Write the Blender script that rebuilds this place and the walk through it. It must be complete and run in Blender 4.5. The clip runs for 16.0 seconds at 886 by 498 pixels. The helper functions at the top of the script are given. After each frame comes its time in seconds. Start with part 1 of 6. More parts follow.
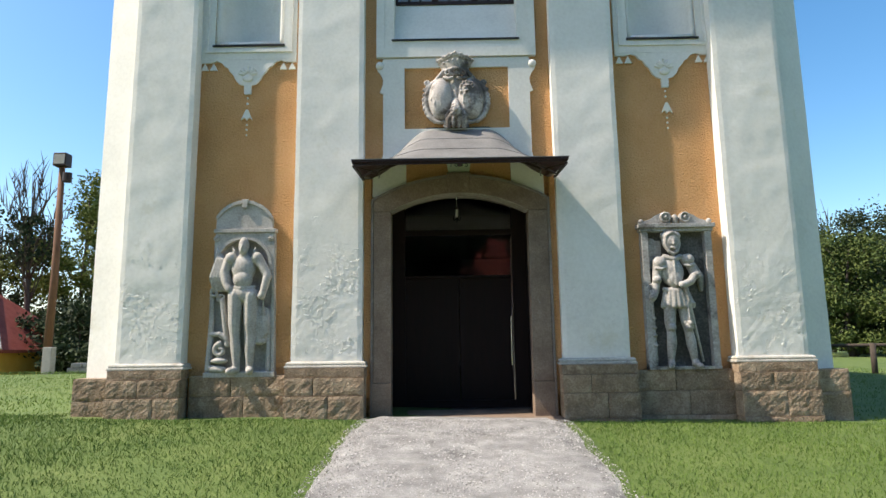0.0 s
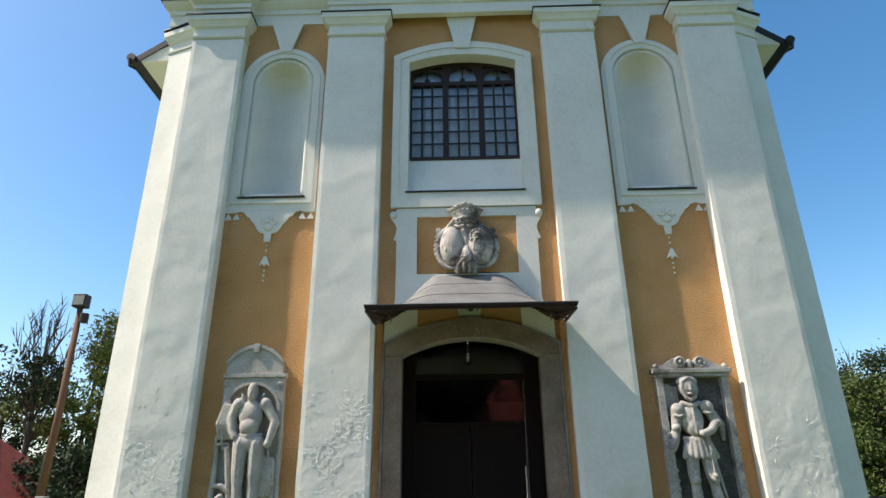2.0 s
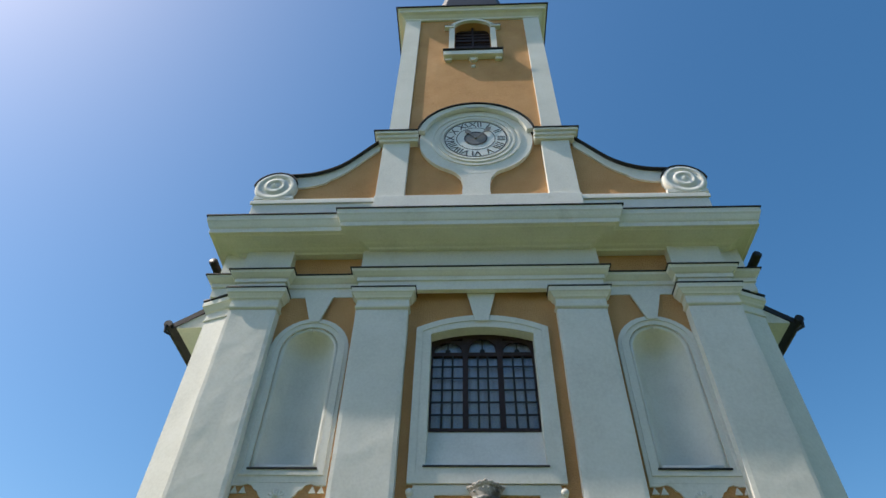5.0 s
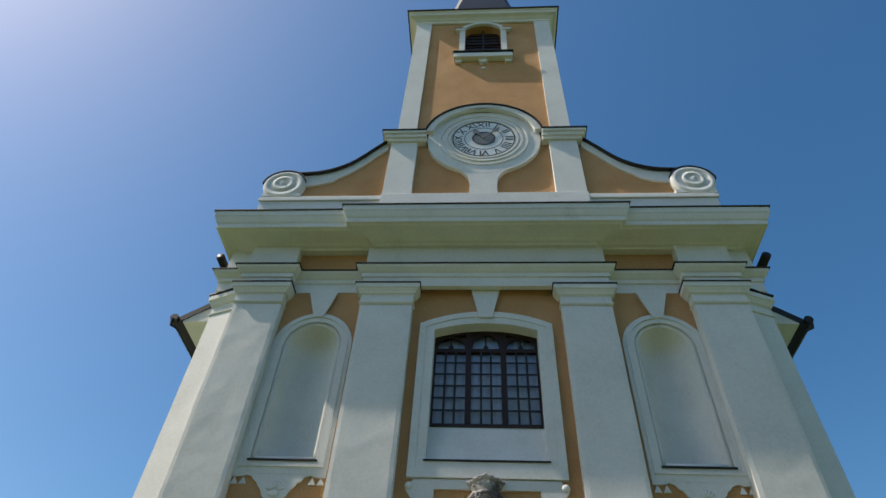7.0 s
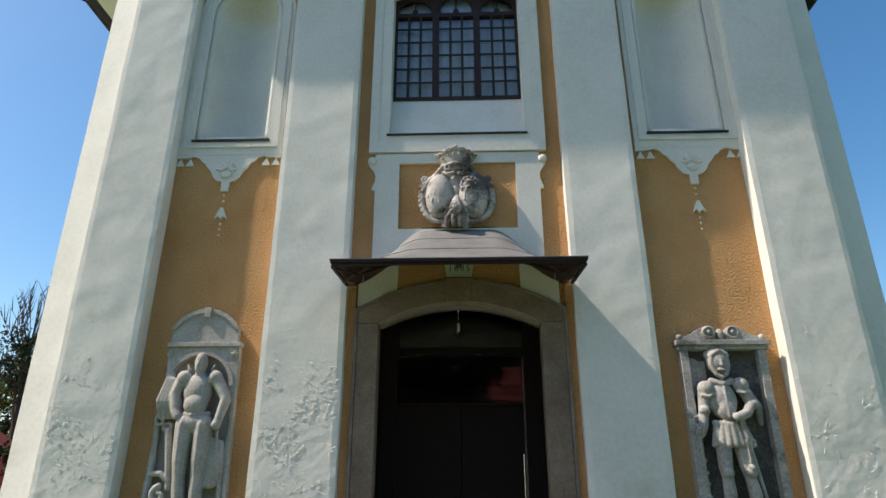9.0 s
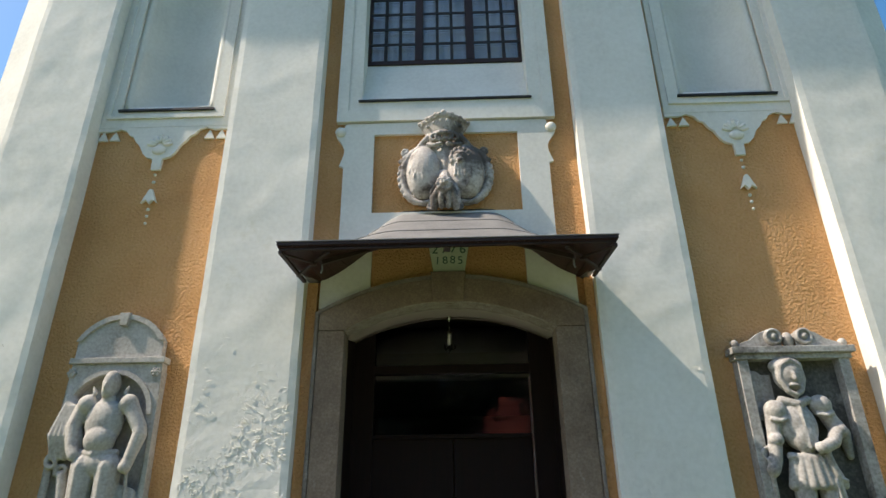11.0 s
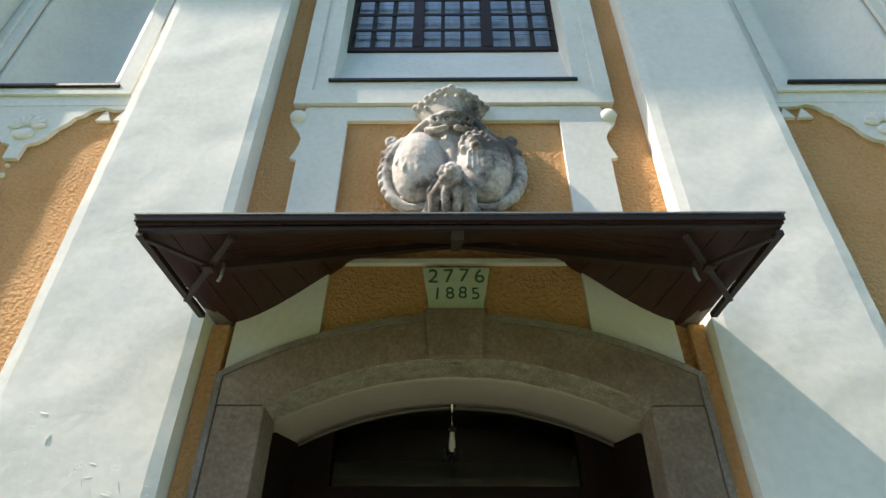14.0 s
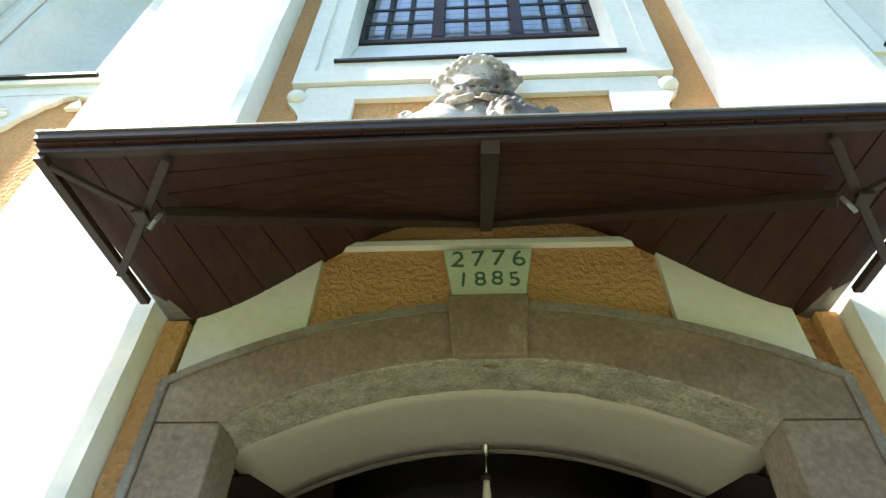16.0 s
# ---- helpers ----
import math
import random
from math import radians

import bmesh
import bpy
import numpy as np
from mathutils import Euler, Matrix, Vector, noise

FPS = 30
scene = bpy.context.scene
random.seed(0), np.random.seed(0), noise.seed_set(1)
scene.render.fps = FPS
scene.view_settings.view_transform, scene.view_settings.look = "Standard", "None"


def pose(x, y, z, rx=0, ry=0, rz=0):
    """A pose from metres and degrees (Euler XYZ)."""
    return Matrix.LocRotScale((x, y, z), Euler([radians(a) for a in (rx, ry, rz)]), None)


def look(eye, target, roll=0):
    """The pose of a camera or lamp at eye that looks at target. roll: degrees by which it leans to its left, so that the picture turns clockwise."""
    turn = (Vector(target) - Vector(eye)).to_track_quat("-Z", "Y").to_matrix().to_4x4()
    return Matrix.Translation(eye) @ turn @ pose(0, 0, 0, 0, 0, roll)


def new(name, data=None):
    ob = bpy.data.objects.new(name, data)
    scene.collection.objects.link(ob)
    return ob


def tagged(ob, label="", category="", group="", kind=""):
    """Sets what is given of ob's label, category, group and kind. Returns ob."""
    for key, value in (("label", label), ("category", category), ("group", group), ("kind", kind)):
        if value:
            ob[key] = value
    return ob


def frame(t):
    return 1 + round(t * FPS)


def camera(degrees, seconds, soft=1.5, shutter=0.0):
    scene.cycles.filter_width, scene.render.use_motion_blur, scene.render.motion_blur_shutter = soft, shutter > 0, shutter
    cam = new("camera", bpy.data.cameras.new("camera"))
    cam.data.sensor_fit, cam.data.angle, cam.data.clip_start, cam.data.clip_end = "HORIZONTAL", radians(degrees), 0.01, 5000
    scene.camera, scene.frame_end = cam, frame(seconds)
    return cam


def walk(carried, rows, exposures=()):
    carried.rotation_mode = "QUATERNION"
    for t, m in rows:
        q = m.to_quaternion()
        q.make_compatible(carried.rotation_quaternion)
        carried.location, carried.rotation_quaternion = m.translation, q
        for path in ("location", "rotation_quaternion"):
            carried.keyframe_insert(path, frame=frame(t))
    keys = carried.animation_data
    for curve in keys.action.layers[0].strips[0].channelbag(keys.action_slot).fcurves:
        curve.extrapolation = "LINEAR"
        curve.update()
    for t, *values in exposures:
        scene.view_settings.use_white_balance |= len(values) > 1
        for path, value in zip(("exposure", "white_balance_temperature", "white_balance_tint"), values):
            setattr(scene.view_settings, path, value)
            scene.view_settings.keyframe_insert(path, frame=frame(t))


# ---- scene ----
cam = camera(72.0, 16.0)
PATH = [
    (0, (-0.158, 0.111, 0.948), (-0.174, 2.088, 1.252), -0.8),
    (0.5, (-0.18, 0.065, 0.955), (-0.196, 2.03, 1.328), 0.1),
    (1, (-0.189, 0.058, 0.965), (-0.205, 2.011, 1.396), -0.2),
    (1.5, (-0.168, 0.046, 1.0), (-0.189, 1.977, 1.52), -0.5),
    (2, (-0.15, 0.029, 1.008), (-0.196, 1.887, 1.747), -0.6),
    (2.5, (-0.179, 0.025, 1.003), (-0.233, 1.823, 1.877), -0.2),
    (3, (-0.171, 0.005, 1.058), (-0.237, 1.75, 2.035), -0.1),
    (3.5, (-0.163, -0.003, 1.061), (-0.239, 1.674, 2.149), 0.4),
    (4, (-0.168, -0.005, 1.045), (-0.256, 1.592, 2.245), 1.0),
    (4.5, (-0.18, -0.032, 1.083), (-0.269, 1.477, 2.394), 1.3),
    (4.7, (-0.198, -0.045, 1.08), (-0.283, 1.421, 2.437), 1.6),
    (6.1, (-0.11, -0.01, 0.985), (-0.23, 1.105, 2.642), 3.6),
    (6.8, (-0.075, 0.06, 0.946), (-0.209, 1.328, 2.488), 4.3),
    (7, (-0.047, 0.135, 0.922), (-0.178, 1.494, 2.383), 3.8),
    (7.5, (-0.072, 0.36, 0.921), (-0.179, 1.968, 2.107), 1.6),
    (8, (-0.076, 0.703, 0.968), (-0.107, 2.503, 1.84), 0.2),
    (8.5, (0.023, 1.03, 0.984), (0.013, 2.89, 1.72), -2.3),
    (9, (0.048, 1.363, 1.04), (-0.017, 3.232, 1.747), 0.0),
    (9.2, (0.042, 1.495, 1.045), (-0.003, 3.348, 1.795), -0.1),
    (11.3, (0.085, 3.18, 1.205), (0.042, 4.998, 2.038), -1.1),
    (11.5, (0.098, 3.356, 1.223), (0.04, 5.162, 2.081), -1.8),
    (12, (0.047, 3.694, 1.305), (-0.071, 5.468, 2.221), 0.4),
    (12.5, (0.011, 4.093, 1.374), (-0.046, 5.824, 2.375), 0.9),
    (13, (0.046, 4.505, 1.415), (0.024, 6.208, 2.463), -1.8),
    (13.5, (0.035, 4.835, 1.471), (-0.061, 6.536, 2.518), 1.1),
    (14, (-0.029, 5.207, 1.553), (-0.053, 6.814, 2.743), 0.4),
    (14.5, (-0.035, 5.501, 1.602), (-0.058, 7.072, 2.84), -1.9),
    (15, (-0.002, 5.775, 1.642), (-0.052, 7.325, 2.905), 2.6),
    (15.5, (-0.051, 5.982, 1.654), (-0.138, 7.44, 3.02), 2.6),
    (16, (-0.041, 6.114, 1.687), (-0.153, 7.55, 3.075), 1.9),
]
walk(cam, [(t, look(eye, target, roll)) for t, eye, target, roll in PATH],
     [(0, 0.74, 7150, 13), (1.5, 0.63, 7150, 13), (3.5, 0.44, 7000, 12), (4.5, 0.3, 6950, 12), (7, -0.07, 6900, 13), (8, 0.13, 7000, 13), (9, 0.34, 7150, 13), (12, 0.77, 7300, 14), (13, 0.9, 7300, 14), (14.5, 1.33, 7300, 14), (15.2, 1.8, 7300, 14), (16, 2.15, 7300, 14)])

# ---- light ----
SUN_TO = Vector((-5.5, -1.0, 7.0)).normalized()
world = bpy.data.worlds.new("sky_world")
scene.world = world
world.use_nodes = True
_n = world.node_tree.nodes
_sky = _n.new("ShaderNodeTexSky")
_sky.sky_type = "NISHITA"
_sky.sun_disc = False
_sky.sun_elevation = math.asin(SUN_TO.z)
_sky.sun_rotation = math.atan2(SUN_TO.x, SUN_TO.y)
_sky.altitude = 300
_sky.air_density = 1.0
_sky.dust_density = 1.4
_sky.ozone_density = 1.6
_sat = _n.new("ShaderNodeHueSaturation")
_sat.inputs["Saturation"].default_value = 1.33
_sat.inputs["Hue"].default_value = 0.4945
world.node_tree.links.new(_sky.outputs[0], _sat.inputs["Color"])
world.node_tree.links.new(_sat.outputs[0], _n["Background"].inputs[0])
_n["Background"].inputs[1].default_value = 0.16
_sun = bpy.data.lights.new("sun", "SUN")
_sun.energy = 4.6
_sun.angle = radians(0.53)
_sun.color = (1.0, 0.95, 0.87)
sun = new("sun", _sun)
sun.matrix_world = look(SUN_TO * 60, (0, 0, 0))

# ---- materials ----


def nodes_of(name):
    m = bpy.data.materials.new(name)
    m.use_nodes = True
    return m, m.node_tree.nodes, m.node_tree.links, m.node_tree.nodes["Principled BSDF"]


def surface(name, colors, scale=3.0, fine=40.0, rough=0.8, bump=0.2, bump_dist=0.01, metal=0.0, per_object=0.0, spots=None, stretch=(1, 1, 1), spec=0.3):
    """A mottled surface: two noises mix the colours, both drive the relief; spots adds (colour, scale, threshold) stains."""
    m, n, l, b = nodes_of(name)
    co = n.new("ShaderNodeTexCoord")
    mp = n.new("ShaderNodeMapping")
    mp.inputs["Scale"].default_value = stretch
    geo = n.new("ShaderNodeNewGeometry")
    l.new(geo.outputs["Position"] if not per_object else co.outputs["Object"], mp.inputs[0])
    a = n.new("ShaderNodeTexNoise")
    a.inputs["Scale"].default_value = scale
    a.inputs["Detail"].default_value = 6
    a.inputs["Roughness"].default_value = 0.6
    f = n.new("ShaderNodeTexNoise")
    f.inputs["Scale"].default_value = fine
    f.inputs["Detail"].default_value = 5
    l.new(mp.outputs[0], a.inputs["Vector"])
    l.new(mp.outputs[0], f.inputs["Vector"])
    mixf = n.new("ShaderNodeMath")
    mixf.operation = "MULTIPLY_ADD"
    l.new(f.outputs[0], mixf.inputs[0])
    mixf.inputs[1].default_value = 0.45
    half = n.new("ShaderNodeMath")
    half.operation = "MULTIPLY"
    half.inputs[1].default_value = 0.6
    l.new(a.outputs[0], half.inputs[0])
    l.new(half.outputs[0], mixf.inputs[2])
    ramp = n.new("ShaderNodeValToRGB")
    lo, hi = 0.33, 0.70
    els = ramp.color_ramp.elements
    for i, c in enumerate(colors):
        p = lo + (hi - lo) * i / max(1, len(colors) - 1)
        e = els[i] if i < 2 else els.new(p)
        e.position, e.color = p, (*c, 1)
    l.new(mixf.outputs[0], ramp.inputs[0])
    col = ramp.outputs[0]
    if per_object:
        oi = n.new("ShaderNodeObjectInfo")
        mr = n.new("ShaderNodeMapRange")
        mr.inputs[3].default_value, mr.inputs[4].default_value = 1 - per_object, 1 + per_object
        l.new(oi.outputs["Random"], mr.inputs[0])
        mul = n.new("ShaderNodeVectorMath")
        mul.operation = "SCALE"
        l.new(col, mul.inputs[0])
        l.new(mr.outputs[0], mul.inputs["Scale"])
        col = mul.outputs[0]
        shift = n.new("ShaderNodeVectorMath")
        shift.operation = "SCALE"
        shift.inputs[0].default_value = (37, 19, 53)
        l.new(oi.outputs["Random"], shift.inputs["Scale"])
        l.new(shift.outputs[0], mp.inputs["Location"])
    for c, sc, th in spots or ():
        s = n.new("ShaderNodeTexNoise")
        s.inputs["Scale"].default_value = sc
        s.inputs["Detail"].default_value = 8
        s.inputs["Roughness"].default_value = 0.7
        l.new(mp.outputs[0], s.inputs["Vector"])
        r = n.new("ShaderNodeMapRange")
        r.inputs[1].default_value, r.inputs[2].default_value = th, th + 0.12
        l.new(s.outputs[0], r.inputs[0])
        mx = n.new("ShaderNodeMix")
        mx.data_type = "RGBA"
        l.new(r.outputs[0], mx.inputs[0])
        l.new(col, mx.inputs[6])
        mx.inputs[7].default_value = (*c, 1)
        col = mx.outputs[2]
    l.new(col, b.inputs["Base Color"])
    b.inputs["Roughness"].default_value = rough
    b.inputs["Metallic"].default_value = metal
    b.inputs["Specular IOR Level"].default_value = spec
    if bump:
        bp = n.new("ShaderNodeBump")
        bp.inputs["Strength"].default_value = bump
        bp.inputs["Distance"].default_value = bump_dist
        l.new(mixf.outputs[0], bp.inputs["Height"])
        l.new(bp.outputs[0], b.inputs["Normal"])
    return m


def flaking(name, base, tint):
    """Painted plaster whose paint has lifted in flakes near the ground."""
    m = surface(name, base, 1.3, 22, 0.85, 0.25, 0.012, spots=[(tint, 0.9, 0.60)])
    n, l = m.node_tree.nodes, m.node_tree.links
    b = n["Principled BSDF"]
    geo = n.new("ShaderNodeNewGeometry")
    wob = n.new("ShaderNodeTexNoise")
    wob.inputs["Scale"].default_value = 7
    wob.inputs["Detail"].default_value = 5
    l.new(geo.outputs["Position"], wob.inputs["Vector"])
    add = n.new("ShaderNodeVectorMath")
    add.operation = "MULTIPLY_ADD"
    add.inputs[1].default_value = (0.42, 0.42, 0.42)
    l.new(wob.outputs[1], add.inputs[0])
    l.new(geo.outputs["Position"], add.inputs[2])
    vor = n.new("ShaderNodeTexVoronoi")
    vor.feature = "DISTANCE_TO_EDGE"
    vor.inputs["Scale"].default_value = 24
    l.new(add.outputs[0], vor.inputs["Vector"])
    crack = n.new("ShaderNodeMapRange")
    crack.inputs[1].default_value, crack.inputs[2].default_value = 0.0, 0.045
    crack.inputs[3].default_value, crack.inputs[4].default_value = 1, 0
    l.new(vor.outputs[0], crack.inputs[0])
    patch = n.new("ShaderNodeTexNoise")
    patch.inputs["Scale"].default_value = 4.6
    patch.inputs["Detail"].default_value = 4
    l.new(geo.outputs["Position"], patch.inputs["Vector"])
    pr = n.new("ShaderNodeMapRange")
    pr.inputs[1].default_value, pr.inputs[2].default_value = 0.56, 0.63
    l.new(patch.outputs[0], pr.inputs[0])
    sep = n.new("ShaderNodeSeparateXYZ")
    l.new(geo.outputs["Position"], sep.inputs[0])
    hz = n.new("ShaderNodeMapRange")
    hz.inputs[1].default_value, hz.inputs[2].default_value = 1.7, 2.9
    hz.inputs[3].default_value, hz.inputs[4].default_value = 1, 0
    l.new(sep.outputs["Z"], hz.inputs[0])
    m1 = n.new("ShaderNodeMath")
    m1.operation = "MULTIPLY"
    l.new(crack.outputs[0], m1.inputs[0])
    l.new(pr.outputs[0], m1.inputs[1])
    m2 = n.new("ShaderNodeMath")
    m2.operation = "MULTIPLY"
    l.new(m1.outputs[0], m2.inputs[0])
    l.new(hz.outputs[0], m2.inputs[1])
    old = b.inputs["Normal"].links[0].from_socket
    bp = n.new("ShaderNodeBump")
    bp.inputs["Strength"].default_value = 0.45
    bp.inputs["Distance"].default_value = 0.008
    l.new(m2.outputs[0], bp.inputs["Height"])
    l.new(old, bp.inputs["Normal"])
    l.new(bp.outputs[0], b.inputs["Normal"])
    return m


WHITE = surface("white_lime_plaster", [(0.66, 0.645, 0.59), (0.74, 0.725, 0.665), (0.80, 0.785, 0.73)], 1.6, 26, 0.85, 0.22, 0.008, spots=[((0.60, 0.59, 0.52), 1.1, 0.62)])
FLAKED = flaking("white_flaking_plaster", [(0.66, 0.645, 0.59), (0.74, 0.725, 0.665), (0.80, 0.785, 0.73)], (0.64, 0.61, 0.50))
ORANGE = surface("ochre_rough_plaster", [(0.50, 0.25, 0.098), (0.61, 0.328, 0.14), (0.68, 0.385, 0.185)], 1.2, 42, 0.9, 0.95, 0.068, spots=[((0.62, 0.34, 0.15), 0.8, 0.62)])
STONE = surface("brown_sandstone", [(0.15, 0.105, 0.07), (0.27, 0.195, 0.13), (0.42, 0.33, 0.235)], 6, 45, 0.9, 0.8, 0.03, per_object=0.16, spots=[((0.50, 0.40, 0.28), 2.5, 0.58), ((0.11, 0.09, 0.075), 4, 0.66)])
BASE = surface("stained_base_plaster", [(0.34, 0.32, 0.28), (0.47, 0.45, 0.40), (0.57, 0.55, 0.49)], 5, 40, 0.9, 0.5, 0.012, spots=[((0.28, 0.24, 0.19), 3, 0.58)])
JAMB = surface("grey_brown_stone", [(0.135, 0.094, 0.067), (0.205, 0.148, 0.108), (0.29, 0.225, 0.17)], 3, 60, 0.85, 0.6, 0.014, spots=[((0.36, 0.32, 0.27), 3.2, 0.61), ((0.09, 0.07, 0.055), 5, 0.64)])
TOOLED = surface("tooled_stone", [(0.17, 0.15, 0.12), (0.32, 0.29, 0.24), (0.50, 0.465, 0.40)], 14, 85, 0.9, 1.0, 0.03, spots=[((0.13, 0.11, 0.085), 9, 0.62)])
FILLET = surface("worn_grey_fillet", [(0.13, 0.10, 0.08), (0.20, 0.165, 0.14), (0.28, 0.245, 0.215)], 5, 50, 0.9, 0.6, 0.012, spots=[((0.42, 0.39, 0.34), 6, 0.64)])
# Stained stone, its colour also carrying the shade behind the figure.
STAIN_SHADE = surface("stained_shaded_limestone", [(0.055, 0.05, 0.047), (0.105, 0.098, 0.09), (0.21, 0.195, 0.18)], 4, 40, 0.9, 0.5, 0.01, spots=[((0.36, 0.34, 0.315), 2.2, 0.60)])
SCULPT = surface("weathered_limestone", [(0.29, 0.27, 0.245), (0.41, 0.385, 0.35), (0.52, 0.495, 0.455)], 5, 40, 0.85, 0.45, 0.01, spots=[((0.24, 0.225, 0.22), 4, 0.63)])
SCULPT2 = surface("grey_limestone", [(0.23, 0.215, 0.195), (0.36, 0.34, 0.315), (0.52, 0.50, 0.47)], 5, 40, 0.75, 0.5, 0.012, spots=[((0.11, 0.10, 0.095), 2.6, 0.56)])
# Dark spots double as grime and as shadow in the carved hollows.
EMBLEM = surface("carved_grey_stone", [(0.30, 0.265, 0.24), (0.47, 0.43, 0.395), (0.62, 0.58, 0.54)], 5, 45, 0.85, 0.4, 0.01, spots=[((0.115, 0.097, 0.086), 2.6, 0.49), ((0.10, 0.085, 0.075), 9, 0.64)])
LEAD = surface("dark_lead_flashing", [(0.018, 0.017, 0.017), (0.04, 0.038, 0.036)], 6, 40, 0.5, 0.2, 0.004, metal=0.3)
ROOFMETAL = surface("grey_sheet_metal", [(0.17, 0.165, 0.16), (0.24, 0.235, 0.23), (0.30, 0.295, 0.285)], 4, 50, 0.5, 0.1, 0.004, metal=0.35)
BROWNWOOD = surface("dark_brown_stained_wood", [(0.020, 0.007, 0.006), (0.038, 0.0125, 0.010), (0.062, 0.021, 0.016)], 5, 60, 0.55, 0.3, 0.004, stretch=(5, 0.6, 5), per_object=0.12)
BROWNPAINT = surface("dark_brown_painted_steel", [(0.026, 0.0145, 0.0125), (0.042, 0.024, 0.02)], 8, 60, 0.5, 0.15, 0.002)
# Floor colour takes on the interior's darkness, hiding a lit strip.
FLOOR_STONE = surface("shade_darkened_floor_stone", [(0.06, 0.05, 0.045), (0.11, 0.095, 0.085)], 3, 40, 0.6, 0.3, 0.004)
# Brown door wood with the doorway's darkness put into its colour.
DOORWOOD = surface("shade_blackened_door_wood", [(0.009, 0.0045, 0.004), (0.018, 0.0075, 0.0065)], 5, 60, 0.6, 0.2, 0.003, stretch=(5, 5, 0.6))
WINWOOD = surface("dark_window_wood", [(0.020, 0.010, 0.008), (0.042, 0.020, 0.016)], 6, 70, 0.55, 0.2, 0.003)
IRON = surface("black_window_bars", [(0.012, 0.011, 0.012), (0.03, 0.027, 0.027)], 12, 70, 0.6, 0.2, 0.002)
CURTAIN = surface("white_curtain", [(0.66, 0.67, 0.69), (0.82, 0.82, 0.83)], 3, 9, 0.9, 0.2, 0.01, stretch=(9, 1, 0.5))
GREEN = surface("green_paint", [(0.05, 0.12, 0.075), (0.08, 0.17, 0.11)], 20, 80, 0.7, 0.1, 0.002)
CREAM = surface("pale_green_plaster", [(0.50, 0.56, 0.42), (0.62, 0.67, 0.52)], 6, 50, 0.85, 0.2, 0.005)
BLACKPAINT = surface("black_numerals", [(0.012, 0.012, 0.014), (0.03, 0.03, 0.034)], 20, 60, 0.6, 0.1, 0.002)
GREYPAINT = surface("grey_clock_paint", [(0.13, 0.135, 0.14), (0.2, 0.205, 0.21)], 10, 60, 0.6, 0.1, 0.002)
DIAL = surface("white_dial_paint", [(0.66, 0.69, 0.68), (0.76, 0.78, 0.76)], 4, 40, 0.7, 0.1, 0.003)
REDROOF = surface("red_roof_sheet", [(0.20, 0.042, 0.027), (0.29, 0.066, 0.045), (0.35, 0.095, 0.065)], 3, 30, 0.6, 0.2, 0.006)
YELLOWWALL = surface("yellow_house_wall", [(0.55, 0.31, 0.05), (0.66, 0.40, 0.09)], 2, 40, 0.85, 0.2, 0.006)
CONCRETE = surface("grey_concrete", [(0.26, 0.245, 0.225), (0.38, 0.36, 0.33)], 5, 50, 0.9, 0.4, 0.008)
POLE = surface("rusty_brown_pole", [(0.10, 0.05, 0.028), (0.19, 0.095, 0.055)], 5, 50, 0.8, 0.4, 0.006, stretch=(3, 3, 0.5))
BARK = surface("tree_bark", [(0.045, 0.035, 0.028), (0.10, 0.08, 0.065)], 8, 40, 0.95, 0.8, 0.02, stretch=(3, 3, 0.6))
CHROME = surface("chrome", [(0.5, 0.5, 0.5), (0.62, 0.62, 0.62)], 9, 60, 0.25, 0.0, metal=1.0)
BULB = surface("white_lamp_glass", [(0.72, 0.72, 0.70), (0.8, 0.8, 0.78)], 9, 60, 0.3, 0.0)
INNER = surface("inner_vault_plaster", [(0.52, 0.48, 0.40), (0.62, 0.58, 0.50)], 2, 30, 0.9, 0.2, 0.006)
# Inner plaster with the unlit interior's shade put into its colour.
DARKWALL = surface("shade_toned_inner_plaster", [(0.20, 0.17, 0.14), (0.28, 0.25, 0.21)], 2, 30, 0.9, 0.2, 0.006)
GRAVEL = surface("pale_gravel", [(0.12, 0.118, 0.114), (0.27, 0.265, 0.254), (0.46, 0.45, 0.432)], 4.0, 150, 0.95, 1.0, 0.03, spots=[((0.22, 0.205, 0.18), 1.2, 0.62), ((0.50, 0.485, 0.46), 60, 0.60)])
GRASSG = surface("grass_ground", [(0.055, 0.095, 0.022), (0.09, 0.135, 0.034), (0.135, 0.17, 0.05)], 1.2, 45, 0.95, 0.9, 0.03, spots=[((0.16, 0.15, 0.07), 0.7, 0.64)])


def leaf_material(name, c1, c2):
    m, n, l, b = nodes_of(name)
    geo = n.new("ShaderNodeNewGeometry")
    r = n.new("ShaderNodeValToRGB")
    r.color_ramp.elements[0].color, r.color_ramp.elements[1].color = (*c1, 1), (*c2, 1)
    l.new(geo.outputs["Random Per Island"], r.inputs[0])
    l.new(r.outputs[0], b.inputs["Base Color"])
    b.inputs["Roughness"].default_value = 0.7
    b.inputs["Specular IOR Level"].default_value = 0.2
    b.inputs["Subsurface Weight"].default_value = 0.0
    return m


BLADES = leaf_material("grass_blades", (0.072, 0.128, 0.023), (0.145, 0.225, 0.05))
PEBBLE = leaf_material("gravel_stones", (0.14, 0.135, 0.125), (0.56, 0.545, 0.52))
LEAF_DARK = leaf_material("dark_leaves", (0.010, 0.020, 0.008), (0.055, 0.075, 0.032))
LEAF_MID = leaf_material("mid_leaves", (0.03, 0.055, 0.014), (0.11, 0.14, 0.035))
LEAF_YELLOW = leaf_material("yellow_green_leaves", (0.06, 0.085, 0.015), (0.17, 0.19, 0.045))


